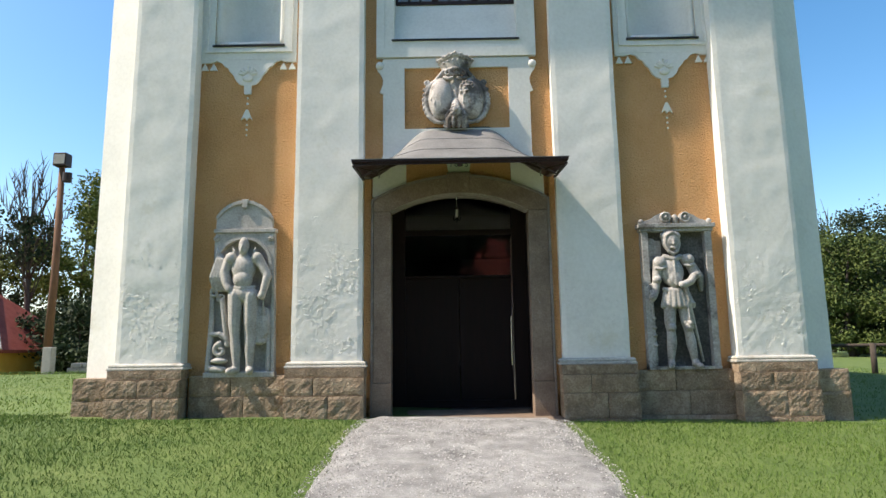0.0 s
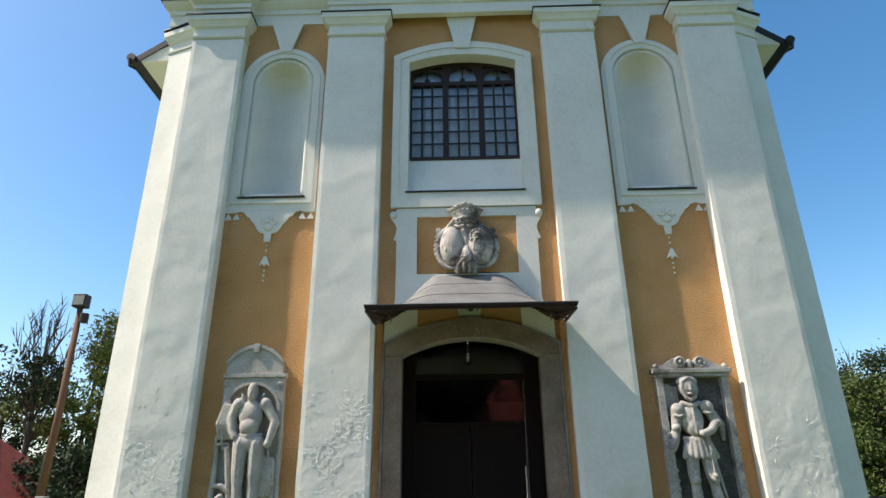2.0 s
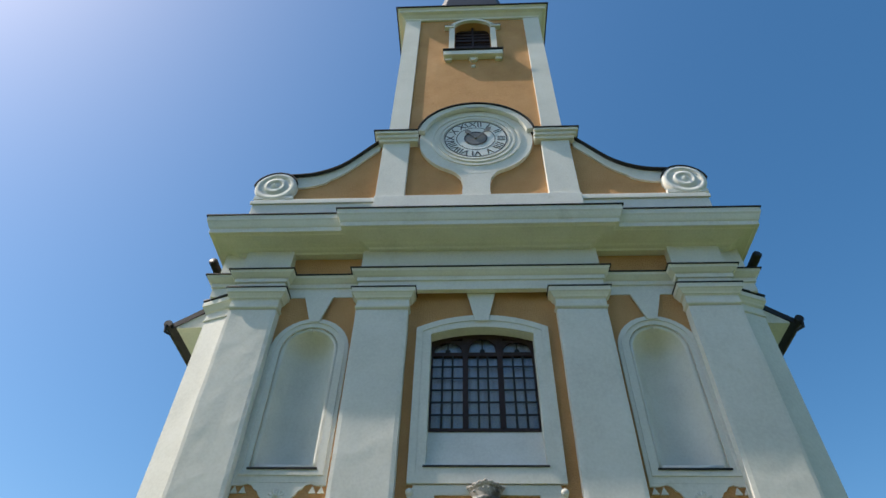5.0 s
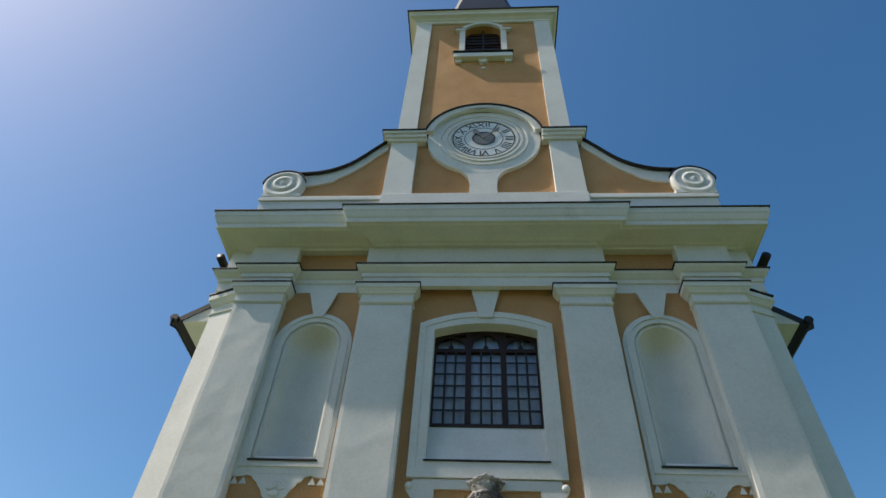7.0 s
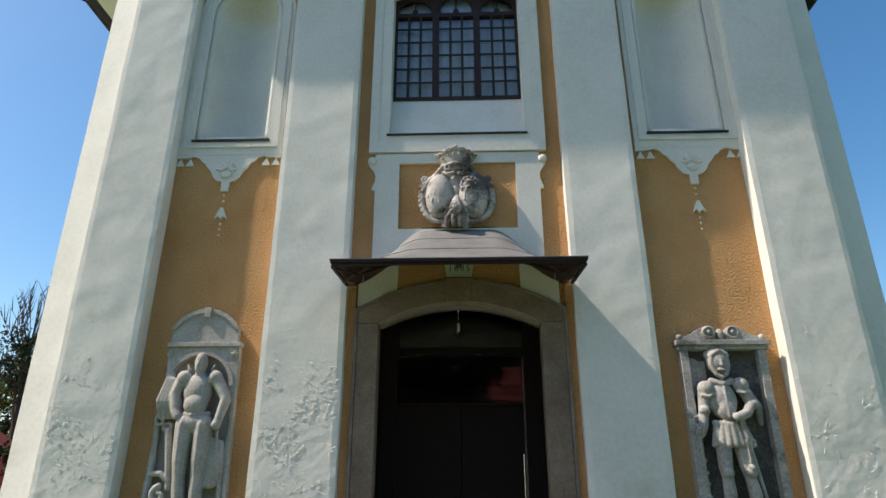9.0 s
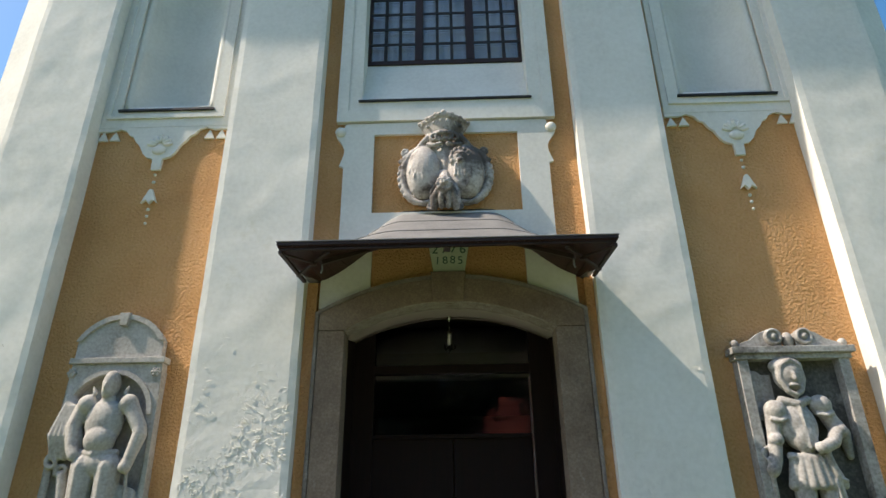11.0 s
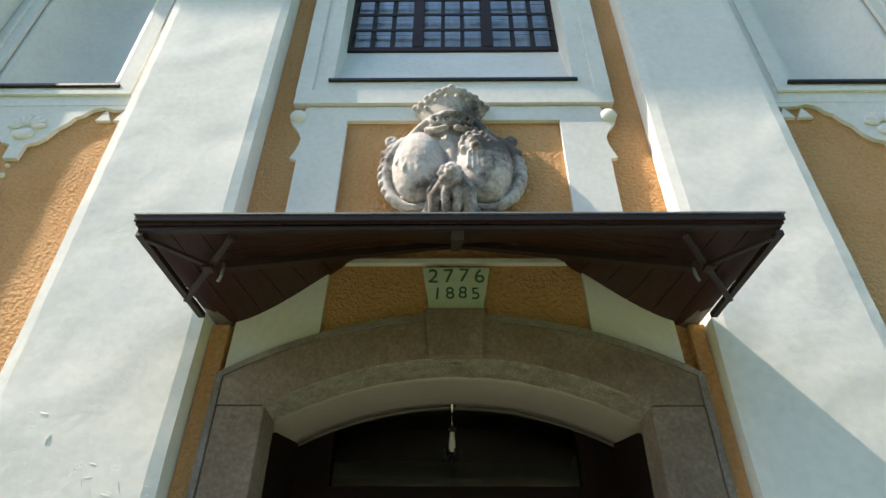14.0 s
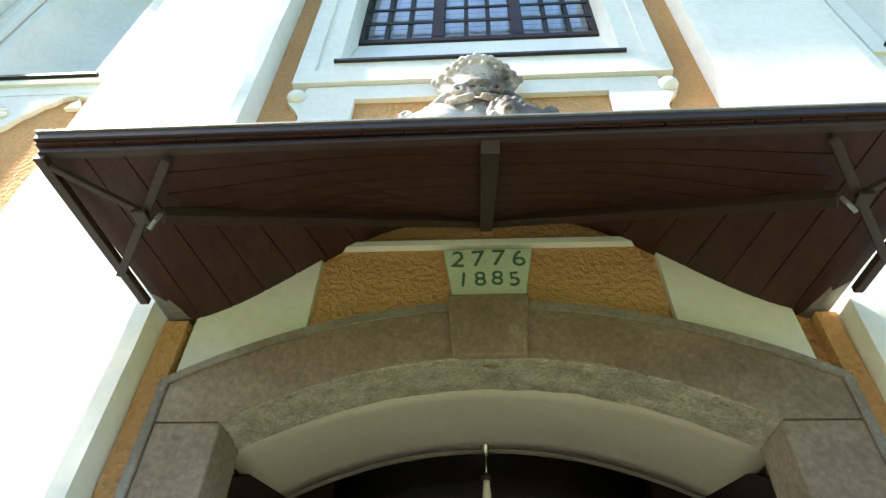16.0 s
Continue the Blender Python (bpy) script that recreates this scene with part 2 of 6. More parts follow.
def glass_material(name, tint, rough=0.02):
    m, n, l, b = nodes_of(name)
    b.inputs["Base Color"].default_value = (*tint, 1)
    b.inputs["Transmission Weight"].default_value = 1.0
    b.inputs["Roughness"].default_value = rough
    b.inputs["IOR"].default_value = 1.5
    nz = n.new("ShaderNodeTexNoise")
    nz.inputs["Scale"].default_value = 2.5
    geo = n.new("ShaderNodeNewGeometry")
    l.new(geo.outputs["Position"], nz.inputs["Vector"])
    bp = n.new("ShaderNodeBump")
    bp.inputs["Strength"].default_value = 0.15
    bp.inputs["Distance"].default_value = 0.004
    l.new(nz.outputs[0], bp.inputs["Height"])
    l.new(bp.outputs[0], b.inputs["Normal"])
    return m


GLASS = glass_material("window_glass", (0.85, 0.9, 0.95))

# ---- mesh helpers ----
from mathutils.geometry import tessellate_polygon


def box(bm, x0, x1, y0, y1, z0, z1):
    v = [bm.verts.new((x, y, z)) for z in (z0, z1) for y in (y0, y1) for x in (x0, x1)]
    for f in ((0, 2, 3, 1), (4, 5, 7, 6), (0, 1, 5, 4), (2, 6, 7, 3), (0, 4, 6, 2), (1, 3, 7, 5)):
        bm.faces.new([v[i] for i in f])
    return v


def prism(bm, loops, y0, y1):
    """Extrude an outline in the x-z plane, with holes, from y0 (front) to y1."""
    tris = tessellate_polygon([[Vector((x, z, 0)) for x, z in lp] for lp in loops])
    flat = [p for lp in loops for p in lp]
    fr = [bm.verts.new((x, y0, z)) for x, z in flat]
    bk = [bm.verts.new((x, y1, z)) for x, z in flat]
    for t in tris:
        bm.faces.new([fr[i] for i in t])
        bm.faces.new([bk[i] for i in reversed(t)])
    k = 0
    for lp in loops:
        m = len(lp)
        for i in range(m):
            a, b2 = k + i, k + (i + 1) % m
            bm.faces.new((fr[a], bk[a], bk[b2], fr[b2]))
        k += m


def sweep(bm, path, profile, closed_profile=True, cap=True):
    """A profile of (out, z) carried along a plan path of (x, y) with mitred corners; out is to the right of travel."""
    rings = []
    n = len(path)
    for i in range(n):
        p = Vector(path[i])
        d0 = (p - Vector(path[i - 1])).normalized() if i else None
        d1 = (Vector(path[i + 1]) - p).normalized() if i < n - 1 else None
        d0, d1 = d0 or d1, d1 or d0
        n0, n1 = Vector((d0.y, -d0.x)), Vector((d1.y, -d1.x))
        mit = n0 + n1
        mit = mit / max(0.2, mit.dot(n0))
        rings.append([bm.verts.new((p.x + mit.x * o, p.y + mit.y * o, z)) for o, z in profile])
    m = len(profile)
    for a, b2 in zip(rings, rings[1:]):
        for j in range(m if closed_profile else m - 1):
            k = (j + 1) % m
            bm.faces.new((a[j], b2[j], b2[k], a[k]))
    if cap and closed_profile:
        bm.faces.new(rings[0][::-1])
        bm.faces.new(rings[-1])


def tube(bm, pts, radii, seg=8, cap=True):
    rings = []
    for i, p in enumerate(pts):
        p = Vector(p)
        d = (Vector(pts[min(i + 1, len(pts) - 1)]) - Vector(pts[max(i - 1, 0)])).normalized()
        u = d.orthogonal().normalized()
        w = d.cross(u)
        if rings:
            u = (prev - d * prev.dot(d)).normalized()
            w = d.cross(u)
        prev = u
        r = radii[i] if isinstance(radii, (list, tuple)) else radii
        rings.append([bm.verts.new(p + u * r * math.cos(a * math.tau / seg) + w * r * math.sin(a * math.tau / seg)) for a in range(seg)])
    for a, b2 in zip(rings, rings[1:]):
        for j in range(seg):
            k = (j + 1) % seg
            bm.faces.new((a[j], a[k], b2[k], b2[j]))
    if cap:
        bm.faces.new(rings[0][::-1])
        bm.faces.new(rings[-1])


def ball(bm, c, r, u=14, v=9, rot=None):
    m = Matrix.Translation(c) @ (rot.to_matrix().to_4x4() if rot else Matrix.Identity(4)) @ Matrix.Diagonal((*(r if isinstance(r, (tuple, list)) else (r, r, r)), 1))
    bmesh.ops.create_uvsphere(bm, u_segments=u, v_segments=v, radius=1, matrix=m)


def lathe(bm, c, prof, seg=32, axis="z"):
    """Turn a profile of (radius, height) about an axis through c; axis y: height runs towards the viewer (-y)."""
    rings = []
    for r, h in prof:
        ring = []
        for i in range(seg):
            a = i * math.tau / seg
            if axis == "z":
                q = (c[0] + r * math.cos(a), c[1] + r * math.sin(a), c[2] + h)
            else:
                q = (c[0] + r * math.cos(a), c[1] - h, c[2] + r * math.sin(a))
            ring.append(bm.verts.new(q))
        rings.append(ring)
    for a, b2 in zip(rings, rings[1:]):
        for j in range(seg):
            k = (j + 1) % seg
            bm.faces.new((a[j], a[k], b2[k], b2[j]))
    bm.faces.new(rings[0][::-1])
    bm.faces.new(rings[-1])


def link(name, bm, material, parent=None, label="", bevel=0.0, smooth=False):
    bmesh.ops.recalc_face_normals(bm, faces=bm.faces)
    if bevel:
        es = [e for e in bm.edges if len(e.link_faces) == 2 and e.calc_face_angle(0) > 0.5]
        bmesh.ops.bevel(bm, geom=es, offset=bevel, segments=2, affect="EDGES", profile=0.6)
    me = bpy.data.meshes.new(name)
    bm.to_mesh(me)
    bm.free()
    me.materials.append(material)
    if smooth:
        for p in me.polygons:
            p.use_smooth = True
    ob = new(name, me)
    if parent:
        ob.parent = parent
    if label:
        tagged(ob, label)
    return ob


def part(name, bm, material, parent, label="", bevel=0.0, smooth=False):
    return link(name, bm, material, parent, label, bevel, smooth)


def thing(name, label, category, at=(0, 0, 0), group="", kind=""):
    ob = new(name)
    ob.location = at
    ob.empty_display_size = 0.1
    return tagged(ob, label, category, group, kind)


def structure(name, bm, material, label, category, bevel=0.0, smooth=False):
    return tagged(link(name, bm, material, None, "", bevel, smooth), label, category, "", "structure")


def arc(cx, cz, r, a0, a1, n=16):
    return [(cx + r * math.cos(radians(a0 + (a1 - a0) * i / n)), cz + r * math.sin(radians(a0 + (a1 - a0) * i / n))) for i in range(n + 1)]


def segment(x0, x1, z0, rise, n=16):
    """Points of a flat arch from (x0, z0) over the top to (x1, z0)."""
    h = (x1 - x0) / 2
    r = (h * h + rise * rise) / (2 * rise)
    cx, cz = (x0 + x1) / 2, z0 + rise - r
    a = math.degrees(math.asin(h / r))
    return arc(cx, cz, r, 90 + a, 90 - a, n)


def wobble(bm, amp, scale, axis=1, keep=lambda v: True):
    for v in bm.verts:
        if keep(v):
            v.co[axis] += amp * (noise.noise(v.co * scale) + 0.5 * noise.noise(v.co * scale * 2.7 + Vector((9, 3, 5))))


# ---- ground ----
def ground_z(x, y):
    s = max(0.0, min(1.0, (7.3 - y) / 7.6))
    far = -0.78 * (s * s * (3 - 2 * s) * 0.35 + s * 0.65)
    tilt = -0.018 * max(-6, min(6, x)) * max(0.0, min(1.0, (y - 2) / 5)) + 0.02
    dip = max(0.0, min(1.0, (y - 22.5) / 5)) * max(0.0, min(1.0, (-x - 8) / 4))
    return far + tilt - 1.15 * dip * dip * (3 - 2 * dip)


def path_edges(y):
    k = (7.7 - y) / 2.8
    return -1.19 - 0.13 * k + 0.05 * noise.noise(Vector((y * 1.7, 0, 3))), 1.20 + 0.03 * k + 0.05 * noise.noise(Vector((y * 1.9, 5, 3)))


def axis_steps(lo, hi, fine_lo, fine_hi, step):
    out, v = [], fine_lo
    while v < fine_hi:
        out.append(v)
        v += step
    out.append(fine_hi)
    g, s = fine_hi, step
    while g < hi:
        s *= 1.35
        g = min(hi, g + s)
        out.append(g)
    g, s = fine_lo, step
    while g > lo:
        s *= 1.35
        g = max(lo, g - s)
        out.insert(0, g)
    return out


bm = bmesh.new()
xs, ys = axis_steps(-900, 900, -8, 8, 0.25), axis_steps(-900, 900, -3, 9, 0.2)
gridv = [[bm.verts.new((x, y, ground_z(x, y) + 0.02 * noise.noise(Vector((x * 0.7, y * 0.7, 0))))) for x in xs] for y in ys]
for j in range(len(ys) - 1):
    for i in range(len(xs) - 1):
        bm.faces.new((gridv[j][i], gridv[j][i + 1], gridv[j + 1][i + 1], gridv[j + 1][i]))
structure("ground", bm, GRASSG, "short green lawn around the church", "lawn", smooth=True)

bm = bmesh.new()
rows = []
y = -40.0
while y < 7.72:
    l0, r0 = path_edges(y) if y > -4 else (-1.75, 1.35)
    rows.append([bm.verts.new((l0 + (r0 - l0) * k / 12, y, ground_z(l0 + (r0 - l0) * k / 12, y) + 0.026 + (0.012 if 0 < k < 12 else -0.03) + 0.01 * noise.noise(Vector((k * 0.6, y * 2, 1))))) for k in range(13)])
    y += 0.12 if y > -3 else 1.5
for a, b2 in zip(rows, rows[1:]):
    for k in range(12):
        bm.faces.new((a[k], a[k + 1], b2[k + 1], b2[k]))
structure("gravel_path", bm, GRAVEL, "pale compacted gravel path leading to the door", "path", smooth=True)

# ---- main walls ----
WY, RY, PY = 8.0, 7.965, 7.80
XL, XR = -4.82, 4.72
DOOR = [(-0.89, -0.3), (-0.89, 2.56)] + segment(-0.89, 0.845, 2.56, 0.27)[1:-1] + [(0.845, 2.56), (0.845, -0.3)]
WIN = [(-0.865, 5.07), (-0.865, 7.38)] + segment(-0.865, 0.85, 7.38, 0.15)[1:-1] + [(0.85, 7.38), (0.85, 5.07)]
NX = (-2.855, 2.82)


def niche_loop(cx, r=0.48, z0=5.04, zs=7.07):
    return [(cx - r, z0), (cx - r, zs)] + arc(cx, zs, r, 180, 0)[1:-1] + [(cx + r, zs), (cx + r, z0)]


bm = bmesh.new()
door_hole = [(-1.13, -0.29), (-1.13, 2.72)] + segment(-1.13, 1.11, 2.72, 0.42)[1:-1] + [(1.11, 2.72), (1.11, -0.29)]
win_hole = [(x, z) for x, z in WIN]
prism(bm, [[(-4.45, -0.3), (-4.45, 10.0), (4.40, 10.0), (4.40, -0.3)], door_hole, win_hole, niche_loop(NX[0]), niche_loop(NX[1])], WY, 8.75)
structure("wall_front", bm, ORANGE, "ochre yellow roughcast church front wall", "wall")
bm = bmesh.new()
box(bm, XL, XL + 0.7, 8.751, 26, -0.3, 8.4)
structure("wall_west", bm, WHITE, "white plastered nave side wall", "wall")
bm = bmesh.new()
box(bm, XR - 0.7, XR, 8.751, 26, -0.3, 8.4)
structure("wall_east", bm, WHITE, "white plastered nave side wall", "wall")
bm = bmesh.new()
box(bm, XL, XR, 26, 26.6, -0.3, 8.4)
structure("wall_back", bm, WHITE, "white plastered nave end wall", "wall")
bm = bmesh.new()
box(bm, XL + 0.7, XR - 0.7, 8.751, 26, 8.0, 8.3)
structure("ceiling", bm, DARKWALL, "nave ceiling plaster, its colour darkened for indoor shade", "ceiling")
bm = bmesh.new()
box(bm, XL + 0.7, XR - 0.7, 8.751, 26, -0.3, 0.015)
structure("floor", bm, FLOOR_STONE, "stone church floor, coloured dark for the unlit interior", "floor")

# ---- pilasters ----
PIL = ((-4.34, -3.51), (-2.145, -1.252), (1.262, 2.10), (3.42, 4.29))
FRONT = (PY, 7.825, 7.85, PY)


def shaft(bm, x0, x1, y, z0, z1, back, step=0.06, amp=0.007):
    """An upright block whose front face is a fine, hand-worked grid."""
    nx, nz = max(2, round((x1 - x0) / step)), round((z1 - z0) / step)
    g = []
    for j in range(nz + 1):
        row = []
        for i in range(nx + 1):
            p = Vector((x0 + (x1 - x0) * i / nx, y, z0 + (z1 - z0) * j / nz))
            low = max(0.0, 1 - (p.z - 0.7) / 2.2)
            q = p * 2.1
            d = amp * (noise.noise(q) + 0.5 * noise.noise(p * 5.3))
            d += low * 0.006 * abs(noise.noise(p * 9 + Vector((3, 1, 7))))
            e = 0.006 * noise.noise(Vector((x0, 0, p.z * 1.3))) if i in (0, nx) else 0
            row.append(bm.verts.new((p.x + e, p.y + d + (0.008 if i in (0, nx) else 0), p.z)))
        g.append(row)
    for j in range(nz):
        for i in range(nx):
            bm.faces.new((g[j][i], g[j][i + 1], g[j + 1][i + 1], g[j + 1][i]))
    for i, side in ((0, 1), (nx, -1)):
        b = [bm.verts.new((g[j][i].co.x, back, g[j][i].co.z)) for j in range(nz + 1)]
        for j in range(nz):
            bm.faces.new((g[j][i], g[j + 1][i], b[j + 1], b[j]))


for i, (x0, x1) in enumerate(PIL):
    pil = thing("pilaster", "white plastered pilaster, its paint flaking near the foot", "pilaster", ((x0 + x1) / 2, PY, 0.74), "pilasters of the front", "structure")
    inv = Matrix.Translation((-(x0 + x1) / 2, -PY, -0.74))

    def p_part(name, bm, mat, label="", bevel=0.0):
        bmesh.ops.transform(bm, matrix=inv, verts=bm.verts)
        return part(name, bm, mat, pil, label, bevel)

    bm = bmesh.new()
    shaft(bm, x0, x1, FRONT[i], 0.735, 7.80, WY - 0.002)
    p_part("shaft", bm, FLAKED)
    # capital: astragal, neck, flared crown under lead
    bm = bmesh.new()
    plan = [(x0, WY - 0.003), (x0, FRONT[i]), (x1, FRONT[i]), (x1, WY - 0.003)]
    sweep(bm, plan, [(-0.05, 7.795), (-0.03, 7.80), (0.022, 7.845), (0.027, 7.870), (0.008, 7.885), (0.005, 8.015), (0.02, 8.035), (0.04, 8.040), (0.055, 8.075), (0.085, 8.120), (0.105, 8.135), (0.11, 8.220), (-0.05, 8.220)])
    p_part("capital", bm, WHITE)
    bm = bmesh.new()
    sweep(bm, plan, [(-0.05, 8.221), (0.125, 8.221), (0.125, 8.243), (-0.05, 8.257)])
    p_part("lead_cap", bm, LEAD, "dark lead flashing")
    # base moulding
    bm = bmesh.new()
    sweep(bm, plan, [(-0.05, 0.66), (0.06, 0.66), (0.064, 0.672), (0.06, 0.688), (0.045, 0.692), (0.045, 0.698), (0.052, 0.71), (0.045, 0.726), (0.02, 0.738), (-0.05, 0.74)])
    p_part("base_moulding", bm, BASE)

# corner strips beside the outer pilasters, canted back
for side in (-1, 1):
    xi, xo = (PIL[0][0], XL - 0.05) if side < 0 else (PIL[3][1], XR + 0.05)
    bm = bmesh.new()
    nx, nz = 8, 120
    g = []
    for j in range(nz + 1):
        row = []
        for i in range(nx + 1):
            f = i / nx
            p = Vector((xi + (xo - xi) * f, 7.94 + 0.19 * f, 0.56 + (7.80 - 0.56) * j / nz))
            p.y += 0.006 * noise.noise(p * 2.3)
            row.append(bm.verts.new(p))
        g.append(row)
    for j in range(nz):
        for i in range(nx):
            bm.faces.new((g[j][i], g[j][i + 1], g[j + 1][i + 1], g[j + 1][i]))
    b0 = [bm.verts.new((xo, 8.75, g[j][nx].co.z)) for j in range(nz + 1)]
    for j in range(nz):
        bm.faces.new((g[j][nx], b0[j], b0[j + 1], g[j + 1][nx]))
    structure("corner_strip", bm, FLAKED, "white plastered canted corner strip", "pilaster")
    a = [(xo, 8.74), (xo, 8.13), (xi, 7.94)] if side < 0 else [(xi, 7.94), (xo, 8.13), (xo, 8.74)]
    bm = bmesh.new()
    sweep(bm, a, [(-0.05, 7.80), (0.022, 7.81), (0.027, 7.835), (0.008, 7.85), (0.005, 7.98), (0.04, 8.005), (0.055, 8.04), (0.085, 8.085), (0.105, 8.10), (0.11, 8.185), (-0.05, 8.185)])
    cap = structure("corner_capital", bm, WHITE, "white moulded capital of the corner strip", "capital")
    bm = bmesh.new()
    sweep(bm, a, [(-0.05, 8.221), (0.125, 8.221), (0.125, 8.243), (-0.05, 8.257)])
    part("lead_cap", bm, LEAD, cap)

# ---- entablature ----
# plan of the set-forward blocks: over the outer pilasters and the whole middle
PLAN = [(XL - 0.02, 9.6), (XL - 0.02, 7.93), (-4.37, 7.93), (-4.37, PY), (-3.48, PY), (-3.48, WY - 0.02), (-2.17, WY - 0.02), (-2.17, PY), (2.12, PY), (2.12, WY - 0.02), (3.40, WY - 0.02), (3.40, PY), (4.32, PY), (4.32, 7.93), (XR + 0.02, 7.93), (XR + 0.02, 9.6)]
ent = thing("entablature", "white stepped architrave, frieze and cornice with dark lead edges", "cornice", (0, PY, 8.2), "", "structure")


def e_part(name, bm, mat, parent=None, label="", bevel=0.0):
    bmesh.ops.transform(bm, matrix=Matrix.Translation((0, -PY, -8.2)), verts=bm.verts)
    return part(name, bm, mat, parent or ent, label, bevel)


bm = bmesh.new()
sweep(bm, PLAN, [(-0.1, 8.225), (0.0, 8.225), (0.0, 8.42), (0.03, 8.43), (0.03, 8.51), (0.06, 8.53), (0.12, 8.59), (0.135, 8.64), (-0.1, 8.64)])
e_part("architrave", bm, WHITE)
bm = bmesh.new()
sweep(bm, PLAN, [(-0.1, 8.641), (0.155, 8.641), (0.155, 8.662), (-0.1, 8.675)])
e_part("lead_strip", bm, LEAD, None, "dark lead flashing")
for x0, x1, y0 in ((-4.37, -3.48, PY), (-2.17, 2.12, PY), (3.40, 4.32, PY), (XL, -4.372, 7.93), (4.322, XR, 7.93)):
    bm = bmesh.new()
    box(bm, x0, x1, y0 + 0.01, WY - 0.003, 8.68, 9.40)
    e_part("frieze_block", bm, WHITE)
# cornice: runs forward over the middle
CPLAN = [(-4.60, 9.6), (-4.60, 7.80), (-2.12, 7.80), (-2.12, 7.68), (2.07, 7.68), (2.07, 7.80), (4.55, 7.80), (4.55, 9.6)]
bm = bmesh.new()
prof = [(-0.5, 9.20), (-0.06, 9.20), (-0.04, 9.23), (0.02, 9.245), (0.06, 9.27), (0.12, 9.29), (0.22, 9.30), (0.34, 9.305), (0.36, 9.32), (0.42, 9.325), (0.425, 9.42), (0.445, 9.44), (0.46, 9.47), (0.49, 9.55), (0.51, 9.58), (0.515, 9.69), (-0.5, 9.69)]
sweep(bm, CPLAN, prof)
e_part("cornice", bm, WHITE)
bm = bmesh.new()
sweep(bm, CPLAN, [(-0.5, 9.691), (0.54, 9.691), (0.54, 9.712), (-0.5, 9.80)])
e_part("cornice_lead", bm, LEAD, None, "dark lead flashing")

# ---- stone plinth, block by block ----
def rough_block(x0, x1, y0, y1, z0, z1, seed, name, parent, amp=0.012):
    bm = bmesh.new()
    nx, nz = max(2, round((x1 - x0) / 0.035)), max(2, round((z1 - z0) / 0.035))
    g = []
    for j in range(nz + 1):
        row = []
        for i in range(nx + 1):
            edge = i in (0, nx) or j in (0, nz)
            p = Vector((x0 + (x1 - x0) * i / nx, y0, z0 + (z1 - z0) * j / nz))
            q = p * 6 + Vector((seed, 0, 0))
            d = 0.005 + 0.005 * noise.noise(p * 20) if edge else -amp * (abs(noise.noise(q)) * 1.1 + 0.55 * abs(noise.noise(q * 2.9)) + 0.3 * noise.noise(q * 6)) + 0.004
            row.append(bm.verts.new((p.x, p.y + d, p.z)))
        g.append(row)
    for j in range(nz):
        for i in range(nx):
            bm.faces.new((g[j][i], g[j][i + 1], g[j + 1][i + 1], g[j + 1][i]))
    rim = [g[0][i] for i in range(nx + 1)] + [g[j][nx] for j in range(1, nz + 1)] + [g[nz][i] for i in range(nx - 1, -1, -1)] + [g[j][0] for j in range(nz - 1, 0, -1)]
    bk = [bm.verts.new((v.co.x, y1, v.co.z)) for v in rim]
    for a in range(len(rim)):
        b = (a + 1) % len(rim)
        bm.faces.new((rim[a], bk[a], bk[b], rim[b]))
    return part(name, bm, STONE, parent)


plinth = thing("plinth", "weathered brown sandstone plinth of rough blocks", "plinth", (0, 0, 0), "", "structure")
seed = 0
for i, (x0, x1) in enumerate(PIL):
    a, b = x0 - 0.045, x1 + 0.045
    sub = rough_block(a, b, PY - 0.075, 7.95, 0.545, 0.658, seed, "stone_slab", plinth, 0.004)
    cuts1 = (a, a + (b - a) * random.uniform(0.3, 0.45), b)
    cuts2 = (a, a + (b - a) * random.uniform(0.5, 0.7), b)
    for z0, z1, cuts, out in ((0.325, 0.54, cuts1, 0.10), (0.02, 0.32, cuts2, 0.115), (-0.3, 0.015, (a, b), 0.13)):
        for c0, c1 in zip(cuts, cuts[1:]):
            seed += 1
            rough_block(c0 + 0.004, c1 - 0.004, PY - out, 7.95, z0, z1, seed, "stone_block", plinth)
for x0, x1 in ((-3.43, -2.18), (2.135, 3.38)):
    for z0, z1, f, top in ((0.325, 0.575, 0.42, 0), (0.03, 0.32, 0.55, 0), (-0.3, 0.025, 0.3, 0)):
        c = x0 + (x1 - x0) * f
        for c0, c1 in ((x0, c), (c, x1)):
            seed += 1
            rough_block(c0 + 0.004, c1 - 0.004, 7.885, 8.05, z0, z1, seed, "stone_block", plinth)
for x0, x1 in ((XL - 0.06, PIL[0][0] - 0.05), (PIL[3][1] + 0.05, XR + 0.07)):
    for z0, z1 in ((0.29, 0.56), (-0.3, 0.285)):
        seed += 1
        rough_block(x0, x1, 7.86, 8.6, z0, z1, seed, "stone_block", plinth)

# ---- door surround ----
sur = thing("door_surround", "grey-brown stone arched door surround with keystone", "door frame", (0, 7.86, 0), "", "structure")


def s_part(name, bm, mat, label="", bevel=0.008, smooth=False):
    bmesh.ops.transform(bm, matrix=Matrix.Translation((0, -7.86, 0)), verts=bm.verts)
    return part(name, bm, mat, sur, label, bevel, smooth)


